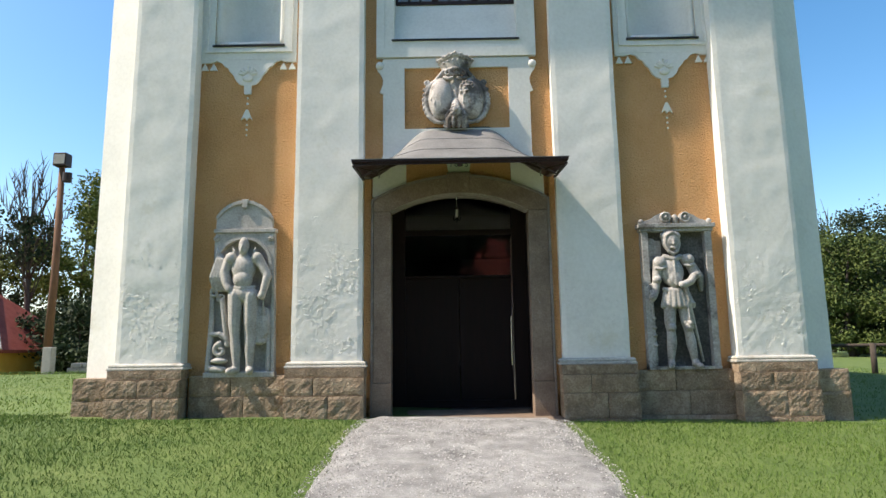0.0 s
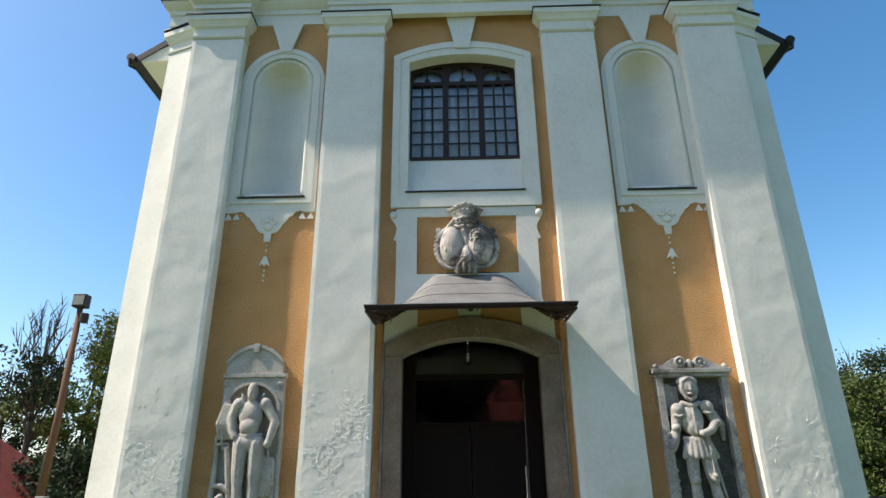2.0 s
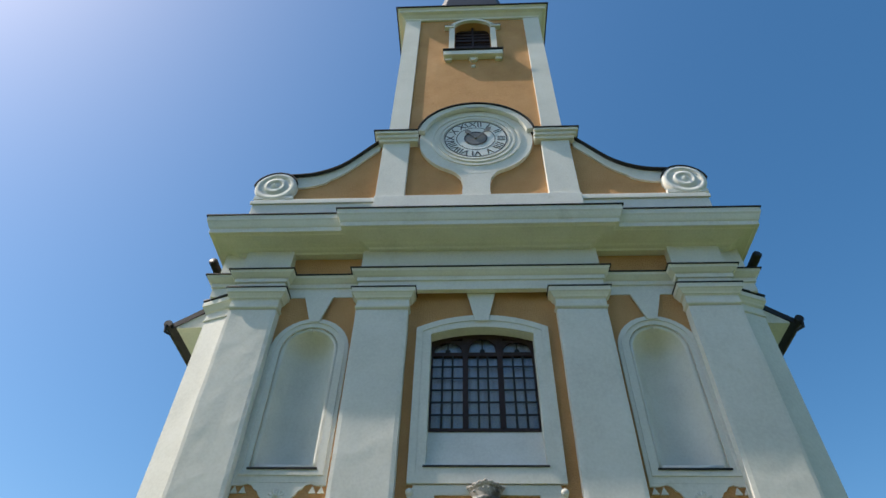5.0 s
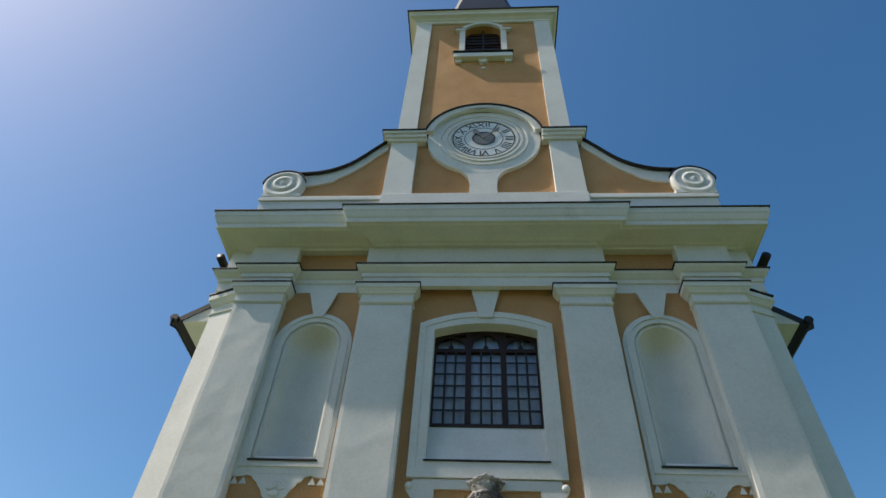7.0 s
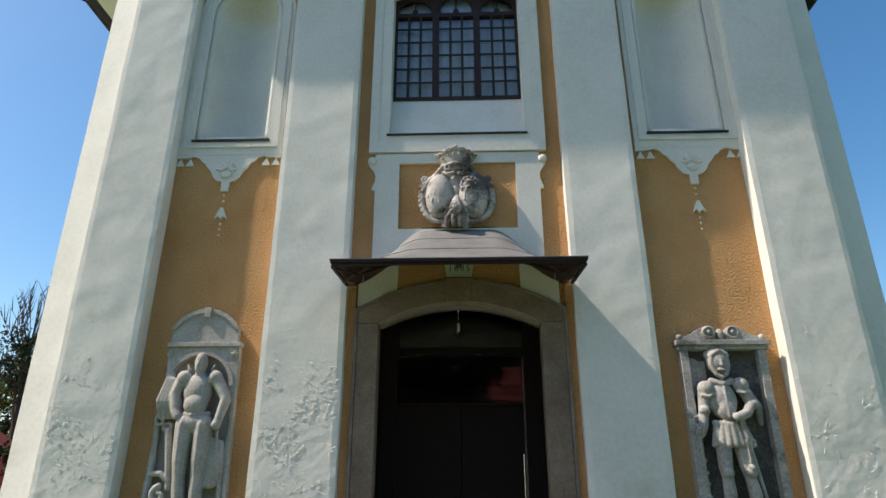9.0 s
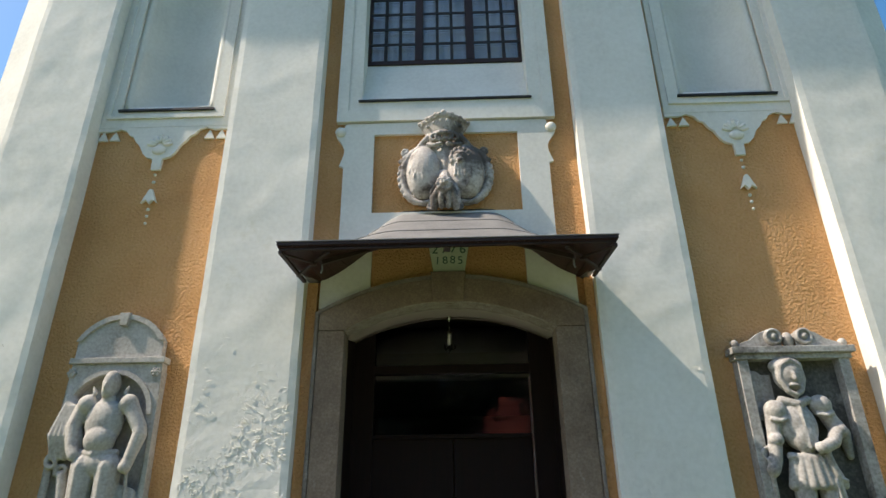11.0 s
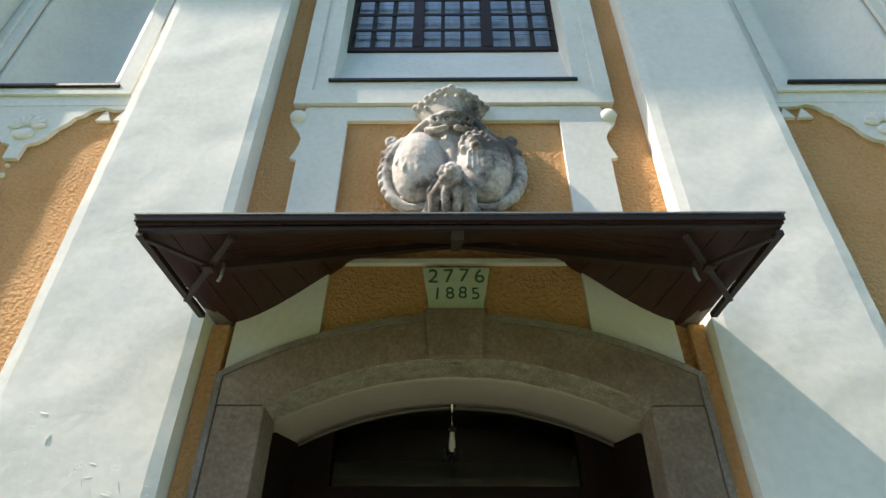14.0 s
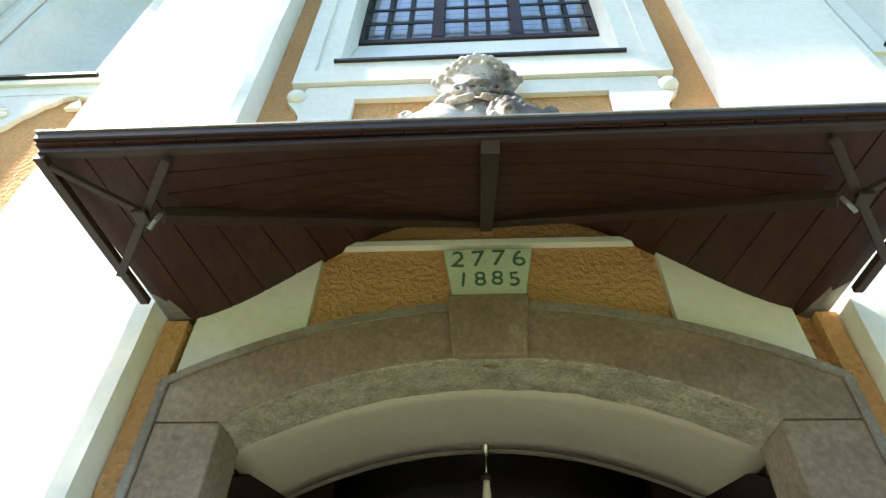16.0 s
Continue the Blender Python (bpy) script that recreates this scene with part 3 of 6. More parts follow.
inner = segment(-0.895, 0.895, 2.655, 0.24, 24)
outer = segment(-1.12, 1.145, 2.80, 0.305, 24)
for x0, x1 in ((-1.12, -0.895), (0.895, 1.145)):
    bm = bmesh.new()
    box(bm, x0, x1, 7.91, 8.12, 0.46, 2.651)
    s_part("jamb", bm, JAMB)
    bm = bmesh.new()
    box(bm, x0 - (0.01 if x0 < 0 else -0.0), x1 + (0.01 if x0 > 0 else 0.0), 7.897, 8.12, -0.02, 0.456)
    s_part("jamb_foot", bm, JAMB)
    bm = bmesh.new()
    xa, xb = (x0 - 0.036, x0 - 0.003) if x0 < 0 else (x1 + 0.003, x1 + 0.036)
    box(bm, xa, xb, 7.902, 8.0, 0.0, 2.81)
    wobble(bm, 0.004, 6, 0)
    s_part("jamb_fillet", bm, FILLET, "worn pale grey edge fillet")
k = 11
for lo, hi in ((0, k), (24 - k, 24)):
    loop = inner[lo:hi + 1] + outer[lo:hi + 1][::-1]
    if lo == 0:
        loop += [(-1.12, 2.655)]
    else:
        i = len(inner[lo:hi + 1])
        loop = inner[lo:hi + 1] + [(1.145, 2.655)] + outer[lo:hi + 1][::-1]
    bm = bmesh.new()
    prism(bm, [loop], 7.91, 7.985)
    s_part("arch_stone", bm, JAMB, bevel=0.006)
# raised outer fillet of the arch
bm = bmesh.new()
o2 = segment(-1.156, 1.181, 2.812, 0.328, 24)
for lo, hi in ((0, 11), (13, 24)):
    prism(bm, [outer[lo:hi + 1] + o2[lo:hi + 1][::-1]], 7.902, 7.985)
s_part("arch_fillet", bm, FILLET, "worn pale grey edge fillet", bevel=0)
bm = bmesh.new()
prism(bm, [[(-0.135, 2.89), (0.125, 2.89), (0.15, 3.165), (-0.16, 3.165)]], 7.888, 7.985)
s_part("keystone", bm, JAMB, bevel=0.01)
# tooled inner ring of the arch, behind the face
i2 = segment(-0.899, 0.899, 2.652, 0.236, 24)
bm = bmesh.new()
loop = i2 + segment(-1.0, 1.0, 2.70, 0.30, 24)[::-1]
rings = [[bm.verts.new((x, 7.913 + 0.202 * k / 9, z)) for x, z in loop] for k in range(10)]
for a, b in zip(rings, rings[1:]):
    for k in range(len(loop)):
        q = (k + 1) % len(loop)
        bm.faces.new((a[k], a[q], b[q], b[k]))
for ring in (rings[0], rings[-1]):
    for k in range(24):
        bm.faces.new((ring[k], ring[k + 1], ring[48 - k], ring[49 - k]))
for v in bm.verts:
    if v.co.y > 7.92:
        v.co.z += 0.007 * noise.noise(v.co * 17) + 0.004 * noise.noise(v.co * 41)
        v.co.y += 0.010 * noise.noise(v.co * 13) if v.co.y > 8.1 else 0.0
s_part("arch_soffit", bm, TOOLED, "rough tooled arch soffit", bevel=0)
# plastered vault that rises inwards behind the stone
bm = bmesh.new()
rings = []
for k in range(7):
    f = k / 6
    rings.append([bm.verts.new((x, 8.13 + 0.88 * f, z)) for x, z in segment(-0.97 - 0.10 * f, 0.97 + 0.10 * f, 2.66 + 0.14 * f, 0.25 + 0.04 * f, 24)])
for a, b in zip(rings, rings[1:]):
    for k in range(24):
        bm.faces.new((a[k], a[k + 1], b[k + 1], b[k]))
vault = structure("ceiling_porch", bm, INNER, "pale plastered vault over the entrance", "ceiling", smooth=True)
vs = vault.modifiers.new("thick", "SOLIDIFY")
vs.thickness = 0.05
vs.offset = 1
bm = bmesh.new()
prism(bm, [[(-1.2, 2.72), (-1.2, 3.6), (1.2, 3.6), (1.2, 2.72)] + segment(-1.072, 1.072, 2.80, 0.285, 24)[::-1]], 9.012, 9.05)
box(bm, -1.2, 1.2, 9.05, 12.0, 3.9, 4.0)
structure("wall_over_vault", bm, DARKWALL, "plaster above the entrance vault, coloured dark for shade", "wall")
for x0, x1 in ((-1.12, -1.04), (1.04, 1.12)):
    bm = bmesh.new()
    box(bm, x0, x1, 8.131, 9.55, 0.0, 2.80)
    structure("wall_porch", bm, DARKWALL, "entrance side wall plaster, coloured dark for shade", "wall")
bm = bmesh.new()
box(bm, -1.22, 1.22, 7.52, 8.75, -0.25, 0.035)
tagged(link("doorstep", bm, JAMB, None, "", 0.012), "worn flat stone doorstep at the church entrance", "step", "", "structure")

# ochre strips of wall between the jambs and the pilasters
for xa, xb in ((-1.25, -1.16), (1.185, 1.26)):
    bm = bmesh.new()
    prism(bm, [[(xa, 0.3), (xa, 3.10), (xb, 3.10), (xb, 0.3)]], 7.945, 7.998)
    structure("wall_strip", bm, ORANGE, "narrow ochre strip of wall beside the door", "wall")

# ---- white reliefs ----
def relief(name, loops, y0, label, y1=WY - 0.002, mat=None, bevel=0.0):
    bm = bmesh.new()
    prism(bm, loops, y0, y1)
    return structure(name, bm, mat or WHITE, label, "plaster relief", bevel)


# body round the coat of arms, with scrolled shoulders
def scroll_side(s, xb):
    pts = [(xb + s * 0.14, 2.86), (xb + s * 0.135, 3.22), (xb + s * 0.02, 3.36), (xb, 3.45), (xb, 4.30), (xb + s * 0.045, 4.315), (xb + s * 0.03, 4.36), (xb + s * 0.005, 4.43), (xb + s * 0.0, 4.50), (xb + s * 0.03, 4.57), (xb + s * 0.075, 4.63)]
    pts += [(xb + s * (0.045 + 0.055 * math.cos(radians(a))), 4.70 + 0.055 * math.sin(radians(a))) for a in (-30, 0, 30, 60, 90, 120)]
    return pts


left = scroll_side(-1, -1.005)
right = scroll_side(1, 0.985)
archpts = segment(-1.156, 1.181, 2.812, 0.328, 24)
foot = [p for p in archpts if -1.12 < p[0] < 1.10]
outline = left + [(-1.0, 4.80), (0.98, 4.80)] + right[::-1] + foot[::-1]
z_at = lambda x: min(archpts, key=lambda p: abs(p[0] - x))[1]
lower = [(-0.70, z_at(-0.70) + 0.005)] + [p for p in archpts if -0.68 < p[0] < 0.67] + [(0.695, z_at(0.69) + 0.005), (0.69, 3.488), (-0.695, 3.488)]
lower = [(x, z + 0.012) for x, z in lower]
upper_open = [(-0.60, 3.53), (0.58, 3.53), (0.50, 3.72), (-0.50, 3.72)]
relief("emblem_surround", [outline, [(-0.715, 3.795), (0.70, 3.795), (0.70, 4.665), (-0.715, 4.665)], lower, upper_open], RY, "white scrolled plaster frame round the coat of arms")
for s, x in ((-1, -1.05), (1, 1.03)):
    bm = bmesh.new()
    ball(bm, (x, RY - 0.005, 4.70), (0.055, 0.035, 0.055))
    structure("scroll_boss", bm, WHITE, "white plaster scroll boss", "plaster relief", smooth=True)

# window surround
wo = [(-1.095, 4.815), (-1.095, 7.50)] + segment(-1.095, 1.08, 7.50, 0.26)[1:-1] + [(1.08, 7.50), (1.08, 4.815)]
wi = [(-0.865, 5.07), (-0.865, 7.38)] + segment(-0.865, 0.85, 7.38, 0.15)[1:-1] + [(0.85, 7.38), (0.85, 5.07)]
relief("window_surround", [wo, wi], 7.955, "white plaster window surround with flat arch")
wm = [(x * 0.90 - 0.0007, z if z > 7 else 4.99) for x, z in wo]
wm = [(-0.985, 4.95), (-0.985, 7.43)] + segment(-0.985, 0.97, 7.43, 0.22)[1:-1] + [(0.97, 7.43), (0.97, 4.95)]
ri = [(-0.851, 5.08), (-0.851, 7.372)] + segment(-0.851, 0.836, 7.372, 0.145)[1:-1] + [(0.836, 7.372), (0.836, 5.08)]
relief("window_reveal", [[(x, z - 0.002 if z < 6 else z) for x, z in wi], ri], 7.956, "white plastered window reveal", 8.40)
relief("window_moulding", [wo, wm], 7.94, "raised outer moulding of the window surround", 7.9545)
relief("window_key", [[(-0.12, 7.62), (0.10, 7.62), (0.25, 8.30), (-0.265, 8.30)]], 7.915, "white plaster keystone over the window", 7.9395)
bm = bmesh.new()
v = [bm.verts.new(c) for c in ((-0.85, 8.0, 5.081), (0.835, 8.0, 5.081), (0.835, 8.19, 5.715), (-0.85, 8.19, 5.715), (-0.85, 8.4, 5.081), (0.835, 8.4, 5.081), (0.835, 8.4, 5.715), (-0.85, 8.4, 5.715))]
for f in ((0, 1, 2, 3), (4, 7, 6, 5), (3, 2, 6, 7), (0, 4, 5, 1), (0, 3, 7, 4), (1, 5, 6, 2)):
    bm.faces.new([v[i] for i in f])
structure("window_sill", bm, WHITE, "white plastered sloping window sill", "window sill")
bm = bmesh.new()
box(bm, -0.885, 0.865, 7.935, 8.0, 5.052, 5.074)
structure("sill_flashing", bm, LEAD, "thin dark lead edge of the sill", "flashing")

# niches with frames and hanging ornament
for cx in NX:
    s = 1
    r = 0.475
    bm = bmesh.new()
    rows = []
    N = 20
    for j in range(18):
        z = 5.04 + (7.07 - 5.04) * j / 17
        rows.append([bm.verts.new((cx - r * math.cos(math.pi * i / N), WY + r * 0.95 * math.sin(math.pi * i / N), z)) for i in range(N + 1)])
    for j in range(1, 12):
        a = math.pi / 2 * j / 11.15
        rr = r * math.cos(a)
        rows.append([bm.verts.new((cx - rr * math.cos(math.pi * i / N), WY + rr * 0.95 * math.sin(math.pi * i / N), 7.07 + r * math.sin(a))) for i in range(N + 1)])
    for a, b in zip(rows, rows[1:]):
        for i in range(N):
            bm.faces.new((a[i], a[i + 1], b[i + 1], b[i]))
    bm.faces.new([bm.verts.new((cx - r * math.cos(math.pi * i / N), WY + r * 0.95 * math.sin(math.pi * i / N), 5.045)) for i in range(N + 1)])
    nic = structure("niche", bm, WHITE, "empty white plastered round-headed wall niche", "niche", smooth=True)
    sol = nic.modifiers.new("thick", "SOLIDIFY")
    sol.thickness = 0.06
    sol.offset = -1
    R = 0.655
    no = [(cx - R, 4.83), (cx - R, 7.07)] + arc(cx, 7.07, R, 180, 0)[1:-1] + [(cx + R, 7.07), (cx + R, 4.83)]
    ni = niche_loop(cx, 0.478)
    relief("niche_surround", [no, ni], RY, "white plaster niche surround")
    R2 = 0.56
    n2 = [(cx - R2, 4.97), (cx - R2, 7.07)] + arc(cx, 7.07, R2, 180, 0)[1:-1] + [(cx + R2, 7.07), (cx + R2, 4.97)]
    R3 = 0.60
    n3 = [(cx - R3, 4.93), (cx - R3, 7.07)] + arc(cx, 7.07, R3, 180, 0)[1:-1] + [(cx + R3, 7.07), (cx + R3, 4.93)]
    relief("niche_moulding", [n3, n2], 7.945, "raised moulding of the niche surround", RY - 0.0005)
    relief("niche_key", [[(cx - 0.08, 7.64), (cx + 0.085, 7.64), (cx + 0.25, 8.20), (cx - 0.26, 8.20)]], 7.93, "white plaster keystone over the niche", RY - 0.0005)
    bm = bmesh.new()
    box(bm, cx - 0.495, cx + 0.495, 7.94, 8.1, 5.018, 5.04)
    structure("niche_flashing", bm, LEAD, "thin dark lead edge of the niche floor", "flashing")
    # lambrequin
    half = [(0.655, 4.829), (0.655, 4.79), (0.52, 4.79), (0.44, 4.815), (0.37, 4.79), (0.33, 4.735), (0.285, 4.715), (0.255, 4.66), (0.205, 4.61), (0.16, 4.52), (0.115, 4.475), (0.05, 4.455), (0.045, 4.33), (0, 4.33)]
    loop = [(cx + x, z) for x, z in half] + [(cx - x, z) for x, z in half[::-1][1:]]
    relief("niche_apron", [loop], 7.968, "white scalloped plaster apron below the niche")
    orn = thing("hanging_ornament", "small white plaster tassel and drops on the ochre wall", "ornament", (cx, 7.97, 4.2), "ornaments below the niches")

    def o_part(name, bm, smooth=False):
        bmesh.ops.transform(bm, matrix=Matrix.Translation((-cx, -7.97, -4.2)), verts=bm.verts)
        return part(name, bm, WHITE, orn, "", 0, smooth)

    bm = bmesh.new()
    prism(bm, [[(cx - 0.014, 4.11), (cx + 0.014, 4.11), (cx + 0.075, 3.965), (cx + 0.03, 4.0), (cx, 3.955), (cx - 0.03, 4.0), (cx - 0.075, 3.965)]], 7.965, 7.998)
    o_part("tassel", bm)
    for z, rr in ((4.20, 0.018), (3.90, 0.017), (3.83, 0.016), (3.755, 0.014), (4.28, 0.015)):
        bm = bmesh.new()
        ball(bm, (cx, 7.99, z), (rr, 0.015, rr), 8, 6)
        o_part("drop", bm, True)
    for sx in (-1, 1):
        for off in (0.60, 0.48):
            bm = bmesh.new()
            x = cx + sx * off
            prism(bm, [[(x - 0.05, 4.685), (x + 0.05, 4.685), (x, 4.785)]], 7.972, 7.998)
            o_part("triangle_drop", bm)
    for a in range(-3, 4):
        bm = bmesh.new()
        ball(bm, (cx + 0.085 * math.sin(a * 0.45), 7.96, 4.60 + 0.08 * math.cos(a * 0.45)), (0.022, 0.016, 0.05), 8, 6, Euler((0, a * 0.45, 0)))
        o_part("shell_lobe", bm, True)
    bm = bmesh.new()
    ball(bm, (cx, 7.962, 4.55), (0.075, 0.018, 0.05), 10, 6)
    o_part("shell", bm, True)
    bm = bmesh.new()
    ball(bm, (cx, 7.958, 4.72), (0.02, 0.016, 0.02), 8, 6)
    o_part("knob", bm, True)

# ---- church window ----
win = thing("window_1", "dark wooden church window with barred panes and arched top lights", "window", (-0.0075, 8.19, 5.715), "", "structure")


def w_part(name, bm, mat, parent=None, label="", bevel=0.0):
    bmesh.ops.transform(bm, matrix=Matrix.Translation((0.0075, -8.19, -5.715)), verts=bm.verts)
    return part(name, bm, mat, parent or win, label, bevel)


WX0, WX1, WZ0, WZT = -0.865, 0.85, 5.715, 7.08
top_in = segment(WX0 + 0.05, WX1 - 0.05, 7.31, 0.16, 16)
bm = bmesh.new()
prism(bm, [[(WX0, WZ0), (WX0, 7.38)] + segment(WX0, WX1, 7.38, 0.15)[1:-1] + [(WX1, 7.38), (WX1, WZ0)],
           [(WX0 + 0.045, WZ0 + 0.05), (WX0 + 0.045, 7.335)] + top_in[1:-1] + [(WX1 - 0.045, 7.335), (WX1 - 0.045, WZ0 + 0.05)]], 8.17, 8.26)
w_part("window_frame", bm, WINWOOD)
mull = (-0.29, 0.275)
for x in mull:
    bm = bmesh.new()
    box(bm, x - 0.045, x + 0.045, 8.165, 8.25, WZ0 + 0.05, 7.48)
    w_part("mullion", bm, WINWOOD, None, "", 0.006)
bm = bmesh.new()
box(bm, WX0 + 0.045, WX1 - 0.045, 8.168, 8.25, WZT, WZT + 0.06)
w_part("transom", bm, WINWOOD, None, "", 0.006)
bays = ((WX0 + 0.045, mull[0] - 0.045), (mull[0] + 0.045, mull[1] - 0.045), (mull[1] + 0.045, WX1 - 0.045))
for x0, x1 in bays:
    wd = x1 - x0
    for k in (1, 2):
        bm = bmesh.new()
        box(bm, x0 + wd * k / 3 - 0.016, x0 + wd * k / 3 + 0.016, 8.172, 8.205, WZ0 + 0.05, WZT)
        w_part("glazing_bar", bm, IRON)
    for k in range(1, 6):
        z = WZ0 + 0.05 + (WZT - WZ0 - 0.05) * k / 6
        bm = bmesh.new()
        box(bm, x0 - 0.01, x1 + 0.01, 8.160, 8.170, z - 0.015, z + 0.015)
        w_part("window_bar", bm, IRON)
    # arched top light: two half circles meeting in a drop
    cx = (x0 + x1) / 2
    bm = bmesh.new()
    r = wd / 2
    loop = [(x0, WZT + 0.06), (x1, WZT + 0.06), (x1, 7.53), (x0, 7.53)]
    q = wd / 4 - 0.008
    h1 = arc(cx - wd / 4, WZT + 0.09, q, 0, 180, 12)
    h2 = arc(cx + wd / 4, WZT + 0.09, q, 0, 180, 12)
    lim = 7.365 + 0.10 * (1 - abs(cx) / 0.7)
    fan = [(cx - r + 0.02, WZT + 0.075)] + [(cx + (r - 0.02) * math.cos(radians(a)), WZT + 0.11 + (lim - WZT - 0.13) * math.sin(radians(a))) for a in range(180, -1, -15)] + [(cx + r - 0.02, WZT + 0.075)]
    prism(bm, [[(x0, WZT + 0.061), (x0, 7.375 + 0.10 * (1 - abs(cx) / 0.7)), (x1, 7.375 + 0.10 * (1 - abs(cx) / 0.7)), (x1, WZT + 0.061)], fan], 8.178, 8.20)
    light = w_part("top_light", bm, WINWOOD)
    bm = bmesh.new()
    tube(bm, [(cx, 8.19, WZT + 0.07), (cx, 8.19, lim - 0.03)], 0.011, 6)
    ball(bm, (cx, 8.185, WZT + 0.10), (0.045, 0.015, 0.045), 10, 6)
    w_part("fan_bar", bm, IRON)
    for k in range(3):
        for j in range(6):
            bm = bmesh.new()
            za, zb = WZ0 + 0.05 + (WZT - WZ0 - 0.05) * j / 6, WZ0 + 0.05 + (WZT - WZ0 - 0.05) * (j + 1) / 6
            box(bm, x0 + wd * k / 3 + 0.001, x0 + wd * (k + 1) / 3 - 0.001, 8.212, 8.216, za + 0.001, zb - 0.001)
            p = w_part("pane", bm, GLASS)
            p.visible_shadow = False
    bm = bmesh.new()
    box(bm, x0, x1, 8.212, 8.216, WZT + 0.06, 7.48)
    p = w_part("pane", bm, GLASS)
    p.visible_shadow = False
bm = bmesh.new()
n = 60
ring = []
for i in range(n + 1):
    x = -0.84 + 1.66 * i / n
    ring.append((x, 8.27 + 0.016 * math.sin(i * 1.3) + 0.01 * math.sin(i * 0.47)))
vs = [(bm.verts.new((x, y, 5.72)), bm.verts.new((x, y, 7.50))) for x, y in ring]
for a, b in zip(vs, vs[1:]):
    bm.faces.new((a[0], b[0], b[1], a[1]))
cur = tagged(link("curtain", bm, CURTAIN, None, "", 0, True), "thin white curtain hanging behind the window", "curtain")
cs = cur.modifiers.new("thick", "SOLIDIFY")
cs.thickness = 0.004

# ---- canopy over the door ----
can = thing("canopy", "brown wood-lined door canopy with curved grey metal roof", "canopy", (0, 8.0, 3.05))


def c_part(name, bm, mat, parent=None, label="", bevel=0.0, smooth=False):
    bmesh.ops.transform(bm, matrix=Matrix.Translation((0, -8.0, -3.05)), verts=bm.verts)
    return part(name, bm, mat, parent or can, label, bevel, smooth)


CY = 7.08


def ogee(x, lo, hi, flat=0.23):
    a = min(1.0, abs(x) / 1.24)
    t = max(0.0, min(1.0, (a - flat) / (1 - flat)))
    s = t * t * (3 - 2 * t)
    return hi + (lo - hi) * s


def can_pt(u, f, lo_front, lo, hi):
    """u across -1..1, f from the wall 0 to the eave 1."""
    hw = 1.236 + (1.282 - 1.236) * f
    zw = ogee(u * 1.24, lo, hi, 0.31 if hi > 3.75 else 0.23)
    g = f
    return Vector((u * hw, 7.998 - (7.998 - CY) * f, zw + (lo_front - zw) * g))


def can_sheet(lo_front, lo, hi, nu=48, nf=12, u0=-1.0, u1=1.0, thick=0.012, down=True, f1=1.0):
    bm = bmesh.new()
    top = [[bm.verts.new(can_pt(u0 + (u1 - u0) * i / nu, f1 * j / nf, lo_front, lo, hi)) for i in range(nu + 1)] for j in range(nf + 1)]
    bot = [[bm.verts.new(v.co - Vector((0, 0, thick))) for v in r] for r in top]
    for g in (top, bot):
        for j in range(nf):
            for i in range(nu):
                bm.faces.new((g[j][i], g[j][i + 1], g[j + 1][i + 1], g[j + 1][i]))
    for j in range(nf):
        for i in (0, nu):
            bm.faces.new((top[j][i], top[j + 1][i], bot[j + 1][i], bot[j][i]))
    for i in range(nu):
        for j in (0, nf):
            bm.faces.new((top[j][i], top[j][i + 1], bot[j][i + 1], bot[j][i]))
    return bm


roof = c_part("roof_sheet", can_sheet(3.100, 3.115, 3.80), ROOFMETAL, None, "weathered grey sheet metal", 0, True)
for f in (0.36, 0.70):
    bm = bmesh.new()
    tube(bm, [can_pt(u / 20, f, 3.102, 3.115, 3.80) + Vector((0, 0, 0.002)) for u in range(-19, 20)], 0.005, 5)
    c_part("roof_seam", bm, ROOFMETAL, roof, "", 0, True)
bm = bmesh.new()
tube(bm, [can_pt(u / 24, 0.015, 3.102, 3.12, 3.815) for u in range(-24, 25)], 0.013, 6)
c_part("wall_flashing", bm, LEAD, None, "dark lead flashing", 0, True)
NB = 22
for i in range(NB):
    u0, u1 = -1 + 2 * i / NB + 0.0018, -1 + 2 * (i + 1) / NB - 0.0018
    c_part("board", can_sheet(3.078, 3.125, 3.672, 3, 8, u0, u1, 0.014), BROWNWOOD)
bm = bmesh.new()
box(bm, -1.285, 1.285, CY - 0.012, CY + 0.0, 3.074, 3.0995)
c_part("fascia", bm, BROWNPAINT, None, "dark painted front edge", 0.003)
bm = bmesh.new()
box(bm, -1.29, 1.29, CY - 0.018, CY + 0.03, 3.1025, 3.109)
c_part("drip_edge", bm, ROOFMETAL)


def bar(name, a, b, w=0.02, parent=None, mat=None):
    bm = bmesh.new()
    a, b = Vector(a), Vector(b)
    d = (b - a).normalized()
    s = d.cross(Vector((0, 0, 1))).normalized() * w
    up = s.cross(d).normalized() * w * 0.8
    r = [[bm.verts.new(p + q) for q in (s + up, s - up, -s - up, -s + up)] for p in (a, b)]
    for k in range(4):
        bm.faces.new((r[0][k], r[0][(k + 1) % 4], r[1][(k + 1) % 4], r[1][k]))
    bm.faces.new(r[0])
    bm.faces.new(r[1][::-1])
    return c_part(name, bm, mat or BROWNPAINT, parent, "", 0.003)


